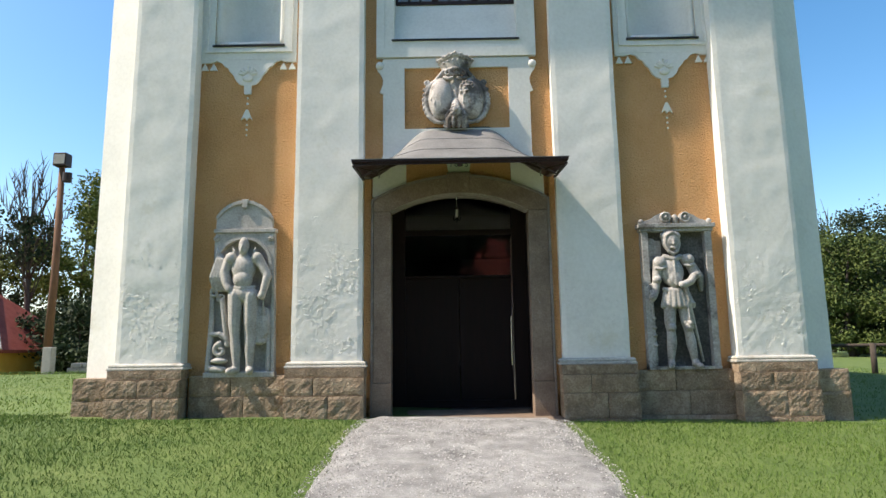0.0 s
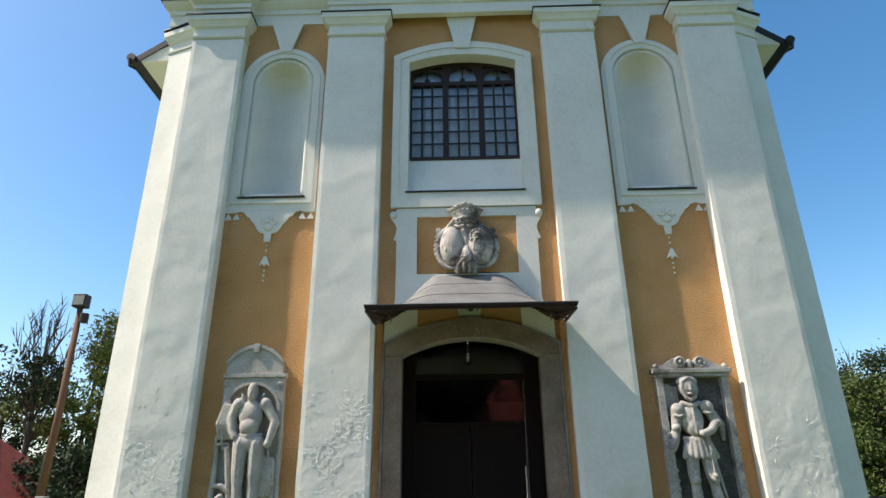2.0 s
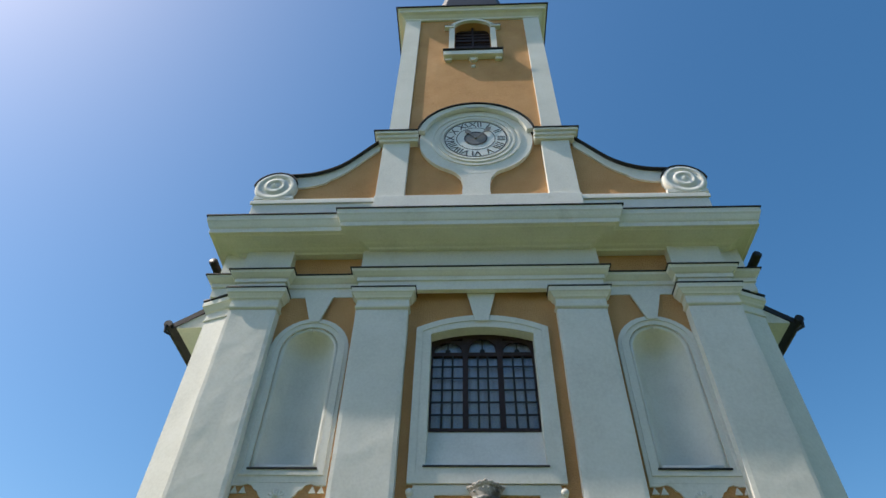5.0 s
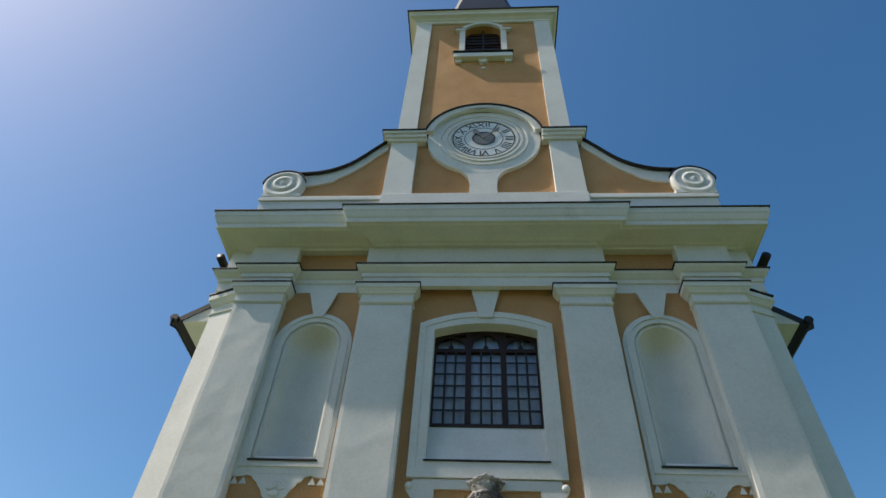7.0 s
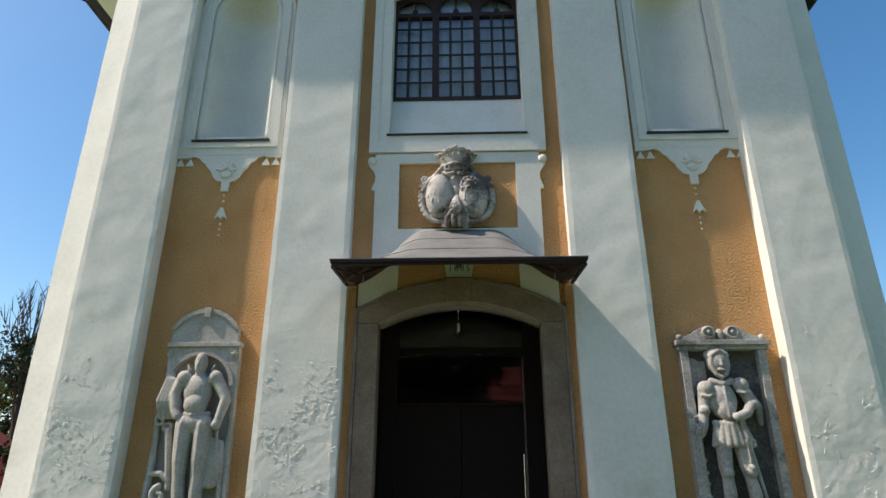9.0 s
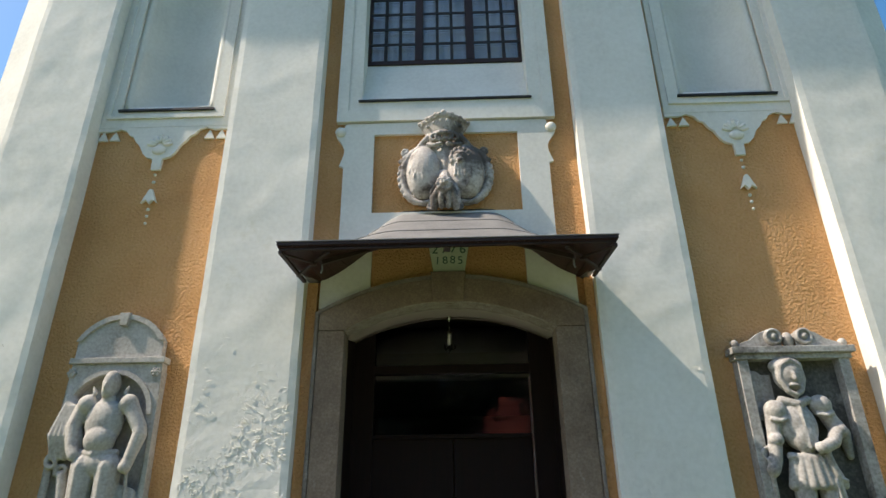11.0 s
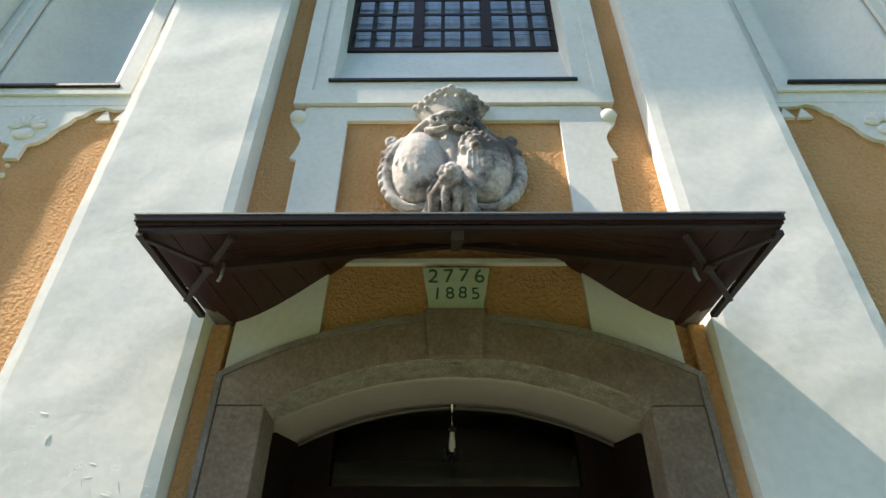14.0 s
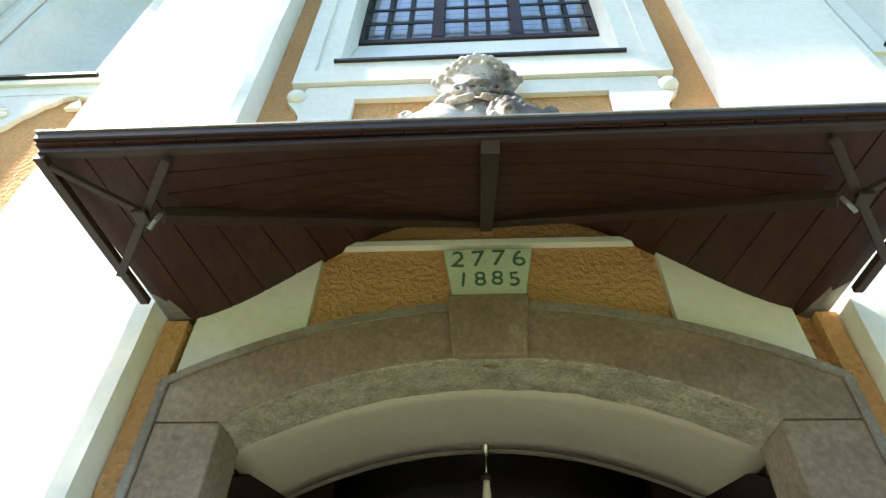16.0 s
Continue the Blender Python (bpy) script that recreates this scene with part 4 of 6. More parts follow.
bar("front_bar", (-1.27, CY + 0.025, 3.052), (1.27, CY + 0.02, 3.062), 0.013)
for s in (-1, 1):
    bar("side_bar", (s * 1.262, CY + 0.02, 3.035), (s * 1.232, 7.76, 3.045), 0.016)
    bar("corner_brace", (s * 0.90, CY + 0.04, 3.03), (s * 1.25, 7.60, 3.032), 0.013)
    bar("corner_stay", (s * 1.245, CY + 0.05, 3.028), (s * 1.05, 7.31, 3.026), 0.010)
    bar("rafter", (s * 1.0, 7.34, 3.04), (s * 0.02, 7.93, 3.60), 0.022)
    bm = bmesh.new()
    box(bm, s * 1.05 - 0.022, s * 1.05 + 0.022, 7.29, 7.34, 3.004, 3.016)
    c_part("bracket_plate", bm, BROWNPAINT, None, "", 0.004)
    bm = bmesh.new()
    tube(bm, [(s * 0.98, 7.30, 3.0), (s * 0.975, 7.285, 2.955), (s * 0.985, 7.29, 2.93)], 0.007, 6)
    c_part("hook", bm, ROOFMETAL)
bar("middle_rafter", (0, CY + 0.03, 3.03), (0, 7.96, 3.60), 0.026)
# front lining: boards along the eave, narrowing to a point at the wall
cuts = [CY + 0.03 + 0.0915 * i for i in range(10)]
for ya, yb in zip(cuts, cuts[1:]):
    bm = bmesh.new()
    g = []
    for y in (ya + 0.002, yb - 0.002):
        hw = 0.93 + 0.07 * (y - CY) / (7.34 - CY) if y < 7.34 else max(0.03, (7.935 - y) / 0.595)
        f = (7.998 - y) / (7.998 - CY)
        row = []
        for k in range(13):
            u = hw * (k / 6 - 1) / (1.236 + 0.046 * f)
            p = can_pt(u, f, 3.078, 3.125, 3.672)
            row.append([bm.verts.new((p.x, y, p.z - d)) for d in (0.030, 0.018)])
        g.append(row)
    for k in range(12):
        for m, turn in ((0, 1), (1, -1)):
            bm.faces.new([g[0][k][m], g[0][k + 1][m], g[1][k + 1][m], g[1][k][m]][::turn])
        for row in g:
            bm.faces.new((row[k][0], row[k + 1][0], row[k + 1][1], row[k][1]))
    c_part("lining_board", bm, BROWNWOOD)

# ---- inscription ----
def lettering(text, size, centre, mat, name, parent=None, depth=0.004, rx=90, ry=0, spread=1.0, thick=0.0):
    cu = bpy.data.curves.new(name, "FONT")
    cu.body = text
    cu.size = size
    cu.align_x, cu.align_y = "CENTER", "CENTER"
    cu.extrude = depth
    cu.offset = thick
    cu.space_character = spread
    tmp = bpy.data.objects.new(name, cu)
    me = bpy.data.meshes.new_from_object(tmp)
    bpy.data.objects.remove(tmp)
    me.materials.clear()
    me.materials.append(mat)
    ob = new(name, me)
    ob.matrix_basis = pose(*centre, rx, 0, 0) @ pose(0, 0, 0, 0, 0, ry)
    if parent:
        ob.parent = parent
        ob.matrix_parent_inverse = parent.matrix_basis.inverted()
    return ob


sign = thing("inscription_plaque", "pale plaster plaque with green numbers 2776 and 1885", "plaque", (0, 7.96, 3.2))
bm = bmesh.new()
prism(bm, [[(-0.138, 3.19), (0.142, 3.19), (0.187, 3.462), (-0.182, 3.462)]], 7.955, 8.0)
bmesh.ops.transform(bm, matrix=Matrix.Translation((0, -7.96, -3.2)), verts=bm.verts)
part("plate", bm, CREAM, sign, "", 0.004)
for text, size, step, z in (("2776", 0.122, 0.083, 3.402), ("1885", 0.104, 0.068, 3.292)):
    for k, ch in enumerate(text):
        lettering(ch, size, (0.003 + (k - 1.5) * step, 7.9545, z + 0.003 * ((k * 7) % 3 - 1)), GREEN, "numeral", sign, 0.003, ry=(-4, 3, -2, 4)[k])

# ---- entrance: leaves, glazed screen, lamp ----
for s, x in ((-1, -1.035), (1, 1.035)):
    leaf = thing("door_leaf", "dark brown wooden church door leaf standing open", "door", (x, 8.16, 0.04), "open door leaves")
    w = 0.8

    def d_part(name, bm, mat, label="", bevel=0.004, parent=None):
        bmesh.ops.transform(bm, matrix=Matrix.Translation((-x, -8.16, -0.04)), verts=bm.verts)
        return part(name, bm, mat, parent or leaf, label, bevel)

    xi = x - s * 0.03
    bm = bmesh.new()
    loop = [(8.16, 0.04), (9.0, 0.04), (9.0, 2.93), (8.8, 2.87), (8.5, 2.74), (8.3, 2.63), (8.16, 2.55)]
    vv = [[bm.verts.new((xx, yy, zz)) for yy, zz in loop] for xx in (x - s * 0.001, x - s * 0.05)]
    bm.faces.new(vv[0])
    bm.faces.new(vv[1][::-1])
    for k in range(len(loop)):
        q = (k + 1) % len(loop)
        bm.faces.new((vv[0][k], vv[0][q], vv[1][q], vv[1][k]))
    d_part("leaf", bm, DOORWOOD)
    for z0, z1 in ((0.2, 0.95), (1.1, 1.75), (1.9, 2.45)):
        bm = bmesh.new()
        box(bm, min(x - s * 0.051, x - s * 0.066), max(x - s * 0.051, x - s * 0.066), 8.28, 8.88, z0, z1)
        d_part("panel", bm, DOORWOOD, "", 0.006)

GY = 9.22
scr = thing("glazed_screen", "dark wooden glazed inner entrance screen with steel pull handle", "glass door", (0, GY, 0.015))


def g_part(name, bm, mat, label="", bevel=0.004, parent=None):
    bmesh.ops.transform(bm, matrix=Matrix.Translation((0, -GY, -0.015)), verts=bm.verts)
    return part(name, bm, mat, parent or scr, label, bevel)


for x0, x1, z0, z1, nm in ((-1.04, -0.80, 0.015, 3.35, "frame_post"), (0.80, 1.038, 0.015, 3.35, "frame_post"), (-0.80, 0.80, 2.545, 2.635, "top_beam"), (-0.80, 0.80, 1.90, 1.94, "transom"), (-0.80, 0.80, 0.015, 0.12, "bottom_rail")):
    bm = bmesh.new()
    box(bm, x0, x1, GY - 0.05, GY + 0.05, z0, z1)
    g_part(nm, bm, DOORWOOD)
for x0, x1, z0, z1 in ((-0.80, 0.80, 2.636, 3.34), (-0.80, 0.80, 1.941, 2.544), (-0.80, -0.004, 0.121, 1.899), (0.004, 0.80, 0.121, 1.899)):
    bm = bmesh.new()
    box(bm, x0, x1, GY - 0.004, GY + 0.004, z0, z1)
    # Opaque dark infill, added in place of glass to stop a bright reflection.
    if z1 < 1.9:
        g_part("dark_infill", bm, DOORWOOD, "", 0)
        continue
    p = g_part("pane", bm, GLASS, "", 0)
    p.visible_shadow = False
bm = bmesh.new()
tube(bm, [(0.755, GY - 0.11, 0.62), (0.755, GY - 0.11, 1.32)], 0.012, 10)
for z in (0.70, 1.24):
    tube(bm, [(0.755, GY - 0.11, z), (0.755, GY - 0.006, z)], 0.008, 8)
g_part("pull_handle", bm, CHROME, "long steel pull handle", 0)
bm = bmesh.new()
box(bm, 0.775, 0.797, GY - 0.056, GY - 0.0505, 0.13, 2.5)
g_part("edge_strip", bm, CHROME, "grey metal edge strip", 0)

bm = bmesh.new()
box(bm, -3.6, 3.5, 11.5, 11.65, 2.97, 3.34)
structure("gallery_front", bm, INNER, "pale plastered gallery front inside the church", "gallery")
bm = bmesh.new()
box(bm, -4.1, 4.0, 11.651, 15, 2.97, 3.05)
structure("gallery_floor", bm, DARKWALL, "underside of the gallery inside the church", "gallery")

lamp = thing("pendant_lamp", "small pendant lamp with white candle bulb on a metal rod", "lamp", (-0.02, 8.95, 2.68))


def l_part(name, bm, mat, label="", smooth=True):
    bmesh.ops.transform(bm, matrix=Matrix.Translation((0.02, -8.95, -2.68)), verts=bm.verts)
    return part(name, bm, mat, lamp, label, 0, smooth)


bm = bmesh.new()
lathe(bm, (-0.02, 8.95, 3.03), [(0.008, 0.0), (0.012, 0.01), (0.022, 0.04), (0.034, 0.06), (0.034, 0.075)], 16)
l_part("ceiling_rose", bm, CHROME)
bm = bmesh.new()
tube(bm, [(-0.02, 8.95, 3.035), (-0.02, 8.95, 2.935)], 0.005, 8)
l_part("rod", bm, CHROME)
bm = bmesh.new()
lathe(bm, (-0.02, 8.95, 2.90), [(0.012, 0), (0.026, 0.005), (0.026, 0.02), (0.012, 0.035)], 14)
l_part("collar", bm, BROWNPAINT)
bm = bmesh.new()
lathe(bm, (-0.02, 8.95, 2.775), [(0.012, 0), (0.02, 0.02), (0.021, 0.06), (0.016, 0.10), (0.016, 0.124)], 14)
l_part("candle_bulb", bm, BULB, "white glass bulb")
bm = bmesh.new()
for a in range(5):
    an = a * math.tau / 5
    tube(bm, [(-0.02, 8.95, 2.77), (-0.02 + 0.04 * math.cos(an), 8.95 + 0.04 * math.sin(an), 2.73), (-0.02 + 0.06 * math.cos(an), 8.95 + 0.06 * math.sin(an), 2.755), (-0.02 + 0.055 * math.cos(an), 8.95 + 0.055 * math.sin(an), 2.78)], 0.006, 6)
tube(bm, [(-0.02, 8.95, 2.78), (-0.02, 8.95, 2.69)], [0.009, 0.004], 8)
l_part("wrought_scrolls", bm, IRON)

# ---- gable with volutes and clock ----
GX = -0.02


def gable_curve(n=22):
    """The concave sweep from the middle block down to the volute, for the side at +x."""
    key = [(2.19, 13.0), (2.30, 12.88), (2.52, 12.60), (2.90, 12.10), (3.25, 11.86), (3.62, 11.72), (4.05, 11.70)]
    out = []
    for (x0, z0), (x1, z1) in zip(key, key[1:]):
        for k in range(4):
            out.append((x0 + (x1 - x0) * k / 4, z0 + (z1 - z0) * k / 4))
    out.append(key[-1])
    sm = out[:]
    for _ in range(4):
        sm = [sm[0]] + [((sm[i - 1][0] + 2 * sm[i][0] + sm[i + 1][0]) / 4, (sm[i - 1][1] + 2 * sm[i][1] + sm[i + 1][1]) / 4) for i in range(1, len(sm) - 1)] + [sm[-1]]
    return sm


curve = gable_curve()
gab = thing("gable", "curved ochre and white church gable with volutes", "gable", (GX, 8.0, 9.8), "", "structure")


def ga_part(name, bm, mat, label="", bevel=0.0, smooth=False, parent=None):
    bmesh.ops.transform(bm, matrix=Matrix.Translation((-GX, -8.0, -9.8)), verts=bm.verts)
    return part(name, bm, mat, parent or gab, label, bevel, smooth)


outl = [(GX - x, z) for x, z in curve[::-1]] + [(GX - 2.19, 13.15), (GX + 2.19, 13.15)] + [(GX + x, z) for x, z in curve]
bm = bmesh.new()
prism(bm, [[(GX - 4.4, 9.75), (GX - 4.4, 11.7)] + outl + [(GX + 4.4, 11.7), (GX + 4.4, 9.75)]], 8.0, 8.5)
ga_part("gable_wall", bm, ORANGE, "ochre roughcast gable wall")
bm = bmesh.new()
box(bm, GX - 4.66, GX + 4.62, 7.87, 8.499, 9.75, 10.88)
ga_part("gable_base", bm, WHITE, bevel=0.01)
bm = bmesh.new()
box(bm, GX - 4.70, GX + 4.66, 7.83, 7.8695, 10.70, 10.80)
ga_part("base_band", bm, WHITE, bevel=0.01)
bm = bmesh.new()
box(bm, GX - 2.13, GX + 2.11, 7.79, 7.869, 9.78, 10.84)
ga_part("middle_base", bm, WHITE, bevel=0.01)
for s in (-1, 1):
    bm = bmesh.new()
    xa, xb = (GX - 2.13, GX - 1.52) if s < 0 else (GX + 1.48, GX + 2.11)
    box(bm, xa, xb, 7.88, 7.999, 10.885, 12.86)
    ga_part("gable_pilaster", bm, WHITE, bevel=0.008)
    # white band that follows the sweep
    band = [(GX + s * x, z) for x, z in curve] + [(GX + s * (x + 0.02), z - 0.30 - 0.06 * (x > 3.2)) for x, z in curve[::-1]]
    bm = bmesh.new()
    prism(bm, [band], 7.95, 7.999)
    ga_part("sweep_band", bm, WHITE)
    top = [(GX + s * x, z + 0.03) for x, z in curve] + [(GX + s * x, z) for x, z in curve[::-1]]
    bm = bmesh.new()
    prism(bm, [top], 7.86, 8.55)
    ga_part("sweep_coping", bm, LEAD, "dark metal coping")
    # volute
    vc = (GX + s * 4.30, 0, 11.30)
    bm = bmesh.new()
    lathe(bm, (vc[0], 8.45, vc[2]), [(0.44, 0.0), (0.45, 0.55), (0.43, 0.60), (0.33, 0.615), (0.32, 0.585), (0.24, 0.585), (0.23, 0.625), (0.15, 0.63), (0.14, 0.60), (0.07, 0.605), (0.02, 0.66)], 40, "y")
    ga_part("volute", bm, WHITE, "white spiral plaster volute", 0, True)
    bm = bmesh.new()
    a0, a1 = (20, 175) if s < 0 else (5, 160)
    lp = arc(vc[0], vc[2], 0.475, a0, a1, 18) + arc(vc[0], vc[2], 0.452, a0, a1, 18)[::-1]
    prism(bm, [lp], 7.84, 8.55)
    ga_part("volute_coping", bm, LEAD, "dark metal coping")
    bm = bmesh.new()
    xa, xb = sorted((GX + s * 3.86, GX + s * 4.68))
    box(bm, xa, xb, 7.86, 8.498, 10.885, 10.99)
    ga_part("volute_base", bm, WHITE, bevel=0.008)
# cap ledge either side of the clock hood, and the hood itself
CX, CZ = GX, 12.99
hood_o = arc(CX, CZ, 1.36, 170, 10, 32)
hood_i = arc(CX, CZ, 1.20, 170, 10, 32)
bm = bmesh.new()
prism(bm, [arc(CX, CZ, 1.30, 0, 360, 56)[:-1]], 7.90, 8.3)
ga_part("clock_disc", bm, WHITE)
bm = bmesh.new()
prism(bm, [hood_o + hood_i[::-1]], 7.78, 7.899)
ga_part("clock_hood", bm, WHITE, bevel=0.02)
bm = bmesh.new()
prism(bm, [arc(CX, CZ, 1.385, 168, 12, 32) + arc(CX, CZ, 1.361, 168, 12, 32)[::-1]], 7.74, 8.3)
ga_part("hood_lead", bm, LEAD, "dark lead flashing")
for s in (-1, 1):
    xa, xb = sorted((CX + s * 1.33, CX + s * 2.17))
    for z0, z1, o in ((12.86, 12.95, 0.06), (12.951, 13.06, 0.11), (13.061, 13.14, 0.16)):
        bm = bmesh.new()
        box(bm, xa - (o if s < 0 else 0), xb + (o if s > 0 else 0), 7.88 - o, 8.5, z0, z1)
        ga_part("ledge", bm, WHITE, bevel=0.008)
    bm = bmesh.new()
    box(bm, xa - (0.19 if s < 0 else 0), xb + (0.19 if s > 0 else 0), 7.69, 8.5, 13.141, 13.165)
    ga_part("ledge_lead", bm, LEAD, "dark lead flashing")
# stem below the disc and the ring mouldings
bm = bmesh.new()
prism(bm, [[(CX - 0.62, 11.88), (CX - 0.45, 11.72), (CX - 0.34, 11.55), (CX - 0.30, 11.30), (CX - 0.32, 10.885), (CX + 0.28, 10.885), (CX + 0.27, 11.30), (CX + 0.31, 11.55), (CX + 0.42, 11.72), (CX + 0.60, 11.88)]], 7.902, 7.999)
ga_part("stem", bm, WHITE)
for r0, r1, y in ((0.98, 1.03, 7.875), (0.84, 0.90, 7.87), (0.75, 0.80, 7.865)):
    bm = bmesh.new()
    prism(bm, [arc(CX, CZ, r1, 0, 360, 56)[:-1], arc(CX, CZ, r0, 0, 360, 56)[:-1]], y, 7.8995)
    ga_part("ring_moulding", bm, WHITE, bevel=0)
clock = thing("tower_clock", "white clock face with black Roman numerals and grey centre", "clock", (CX, 7.895, CZ))


def k_part(name, bm, mat, label=""):
    bmesh.ops.transform(bm, matrix=Matrix.Translation((-CX, -7.895, -CZ)), verts=bm.verts)
    return part(name, bm, mat, clock, label)


bm = bmesh.new()
prism(bm, [arc(CX, CZ, 0.735, 0, 360, 56)[:-1]], 7.88, 7.899)
k_part("dial", bm, DIAL)
for r0, r1 in ((0.70, 0.725), (0.435, 0.45)):
    bm = bmesh.new()
    prism(bm, [arc(CX, CZ, r1, 0, 360, 48)[:-1], arc(CX, CZ, r0, 0, 360, 48)[:-1]], 7.876, 7.8795)
    k_part("dial_ring", bm, BLACKPAINT)
bm = bmesh.new()
prism(bm, [arc(CX, CZ, 0.26, 0, 360, 40)[:-1]], 7.872, 7.8795)
k_part("centre_disc", bm, GREYPAINT, "dark grey centre")
bm = bmesh.new()
prism(bm, [arc(CX, CZ, 0.27, 0, 360, 40)[:-1], arc(CX, CZ, 0.24, 0, 360, 40)[:-1]], 7.868, 7.8718)
k_part("dial_ring", bm, BLACKPAINT)
for i, t in enumerate(("XII", "I", "II", "III", "IIII", "V", "VI", "VII", "VIII", "IX", "X", "XI")):
    a = radians(90 - 30 * i)
    lettering(t, 0.27, (CX + 0.575 * math.cos(a), 7.8775, CZ + 0.575 * math.sin(a)), BLACKPAINT, "numeral", clock, 0.002, 90, -30 * i)
for ang, ln, wd in ((-36, 0.42, 0.055), (40, 0.58, 0.045)):
    c, s = math.cos(radians(90 - ang)), math.sin(radians(90 - ang))
    P = lambda al, ac: (CX + c * al - s * ac, CZ + s * al + c * ac)
    bm = bmesh.new()
    prism(bm, [[P(0.0, -0.018), P(ln * 0.6, -0.018), P(ln * 0.66, -wd * 1.4), P(ln * 0.85, -wd), P(ln, 0), P(ln * 0.85, wd), P(ln * 0.66, wd * 1.4), P(ln * 0.6, 0.018), P(0, 0.018)]], 7.848, 7.856)
    k_part("pointer", bm, GREYPAINT, "grey pointer")
bm = bmesh.new()
lathe(bm, (CX, 7.872, CZ), [(0.03, 0), (0.03, 0.03), (0.015, 0.035)], 14, "y")
k_part("spindle", bm, GREYPAINT)

# ---- tower ----
tow = thing("tower", "ochre and white square church tower with dark metal roof and cross", "tower", (GX, 8.0, 13.0), "", "structure")


def t_part(name, bm, mat, label="", bevel=0.0, smooth=False, parent=None):
    bmesh.ops.transform(bm, matrix=Matrix.Translation((-GX, -8.0, -13.0)), verts=bm.verts)
    return part(name, bm, mat, parent or tow, label, bevel, smooth)


TXL, TXR = -2.06, 2.0
bw = [(GX - 0.54, 17.5), (GX - 0.54, 19.25)] + segment(GX - 0.54, GX + 0.53, 19.25, 0.33)[1:-1] + [(GX + 0.53, 19.25), (GX + 0.53, 17.5)]
bm = bmesh.new()
prism(bm, [[(TXL, 12.6), (TXL, 19.9), (TXR, 19.9), (TXR, 12.6)], bw], 8.02, 8.5)
box(bm, TXL, TXL + 0.4, 8.5, 12.0, 9.75, 19.9)
box(bm, TXR - 0.4, TXR, 8.5, 12.0, 9.75, 19.9)
box(bm, TXL + 0.4, TXR - 0.4, 11.6, 12.0, 9.75, 19.9)
box(bm, TXL + 0.4, TXR - 0.4, 8.9, 9.0, 17.5, 19.9)
t_part("tower_wall", bm, ORANGE, "ochre roughcast tower wall")
for xa, xb in ((TXL - 0.02, -1.62), (1.55, TXR + 0.02)):
    bm = bmesh.new()
    box(bm, xa, xb, 7.965, 8.0195, 13.0, 19.72)
    t_part("corner_band", bm, WHITE)
bm = bmesh.new()
box(bm, -1.62, 1.55, 7.965, 8.0195, 19.72, 19.9)
t_part("top_band", bm, WHITE)
tplan = [(TXL - 0.0, 12.0), (TXL - 0.0, 8.0), (TXR + 0.0, 8.0), (TXR + 0.0, 12.0)]
bm = bmesh.new()
sweep(bm, tplan, [(-0.1, 19.73), (0.04, 19.73), (0.06, 19.80), (0.15, 19.88), (0.24, 19.92), (0.25, 20.03), (0.30, 20.08), (-0.1, 20.08)])
t_part("tower_cornice", bm, WHITE)
bm = bmesh.new()
sweep(bm, tplan, [(-0.1, 20.081), (0.34, 20.081), (0.34, 20.12), (-0.1, 20.2)])
t_part("eaves_lead", bm, LEAD, "dark metal eaves")
bm = bmesh.new()
prev = None
for h, a in ((20.15, 2.25), (20.6, 1.95), (21.4, 1.55), (22.6, 1.30), (24.6, 1.0), (26.6, 0.74), (26.75, 0.70), (27.3, 0.30), (28.35, 0.06)):
    c = a * 0.72
    ring = [bm.verts.new((GX + x, 10.0 + y, h)) for x, y in ((-c, -a), (c, -a), (a, -c), (a, c), (c, a), (-c, a), (-a, c), (-a, -c))]
    if prev:
        for k in range(8):
            bm.faces.new((prev[k], prev[(k + 1) % 8], ring[(k + 1) % 8], ring[k]))
    prev = ring
bm.faces.new(prev)
t_part("roof", bm, LEAD, "dark metal roof with chamfered corners")
bm = bmesh.new()
tube(bm, [(GX, 10.0, 28.3), (GX, 10.0, 30.5)], 0.05, 8)
tube(bm, [(GX - 0.42, 10.0, 29.55), (GX + 0.42, 10.0, 29.55)], 0.045, 8)
for x, z in ((-0.45, 29.55), (0.45, 29.55), (0, 30.55)):
    ball(bm, (GX + x, 10.0, z), (0.09, 0.05, 0.09), 8, 6)
for a in (45, 135, 225, 315):
    tube(bm, [(GX, 10.0, 29.55), (GX + 0.30 * math.cos(radians(a)), 10.0, 29.55 + 0.30 * math.sin(radians(a)))], [0.03, 0.012], 6)
ball(bm, (GX, 10.0, 28.5), 0.16, 12, 8)
t_part("cross", bm, LEAD, "dark wrought iron cross", 0, True)
# bell opening
fo = [(GX - 0.70, 17.4), (GX - 0.70, 19.20)] + segment(GX - 0.70, GX + 0.69, 19.20, 0.48)[1:-1] + [(GX + 0.69, 19.20), (GX + 0.69, 17.4)]
fi = [(GX - 0.54, 17.5), (GX - 0.54, 19.25)] + segment(GX - 0.54, GX + 0.53, 19.25, 0.33)[1:-1] + [(GX + 0.53, 19.25), (GX + 0.53, 17.5)]
bm = bmesh.new()
prism(bm, [fo, fi], 7.93, 8.0195)
bframe = t_part("bell_surround", bm, WHITE)
for s in (-1, 1):
    bm = bmesh.new()
    xa, xb = sorted((GX + s * 0.56, GX + s * 0.84))
    box(bm, xa, xb, 7.89, 8.0195, 19.05, 19.16)
    t_part("impost", bm, WHITE, "", 0.006, False, bframe)
    bm = bmesh.new()
    xa, xb = sorted((GX + s * 0.56, GX + s * 0.85))
    box(bm, xa, xb, 7.885, 8.02, 19.162, 19.185)
    t_part("impost_lead", bm, LEAD, "", 0, False, bframe)
bm = bmesh.new()
box(bm, GX - 0.84, GX + 0.83, 7.84, 8.0195, 17.15, 17.37)
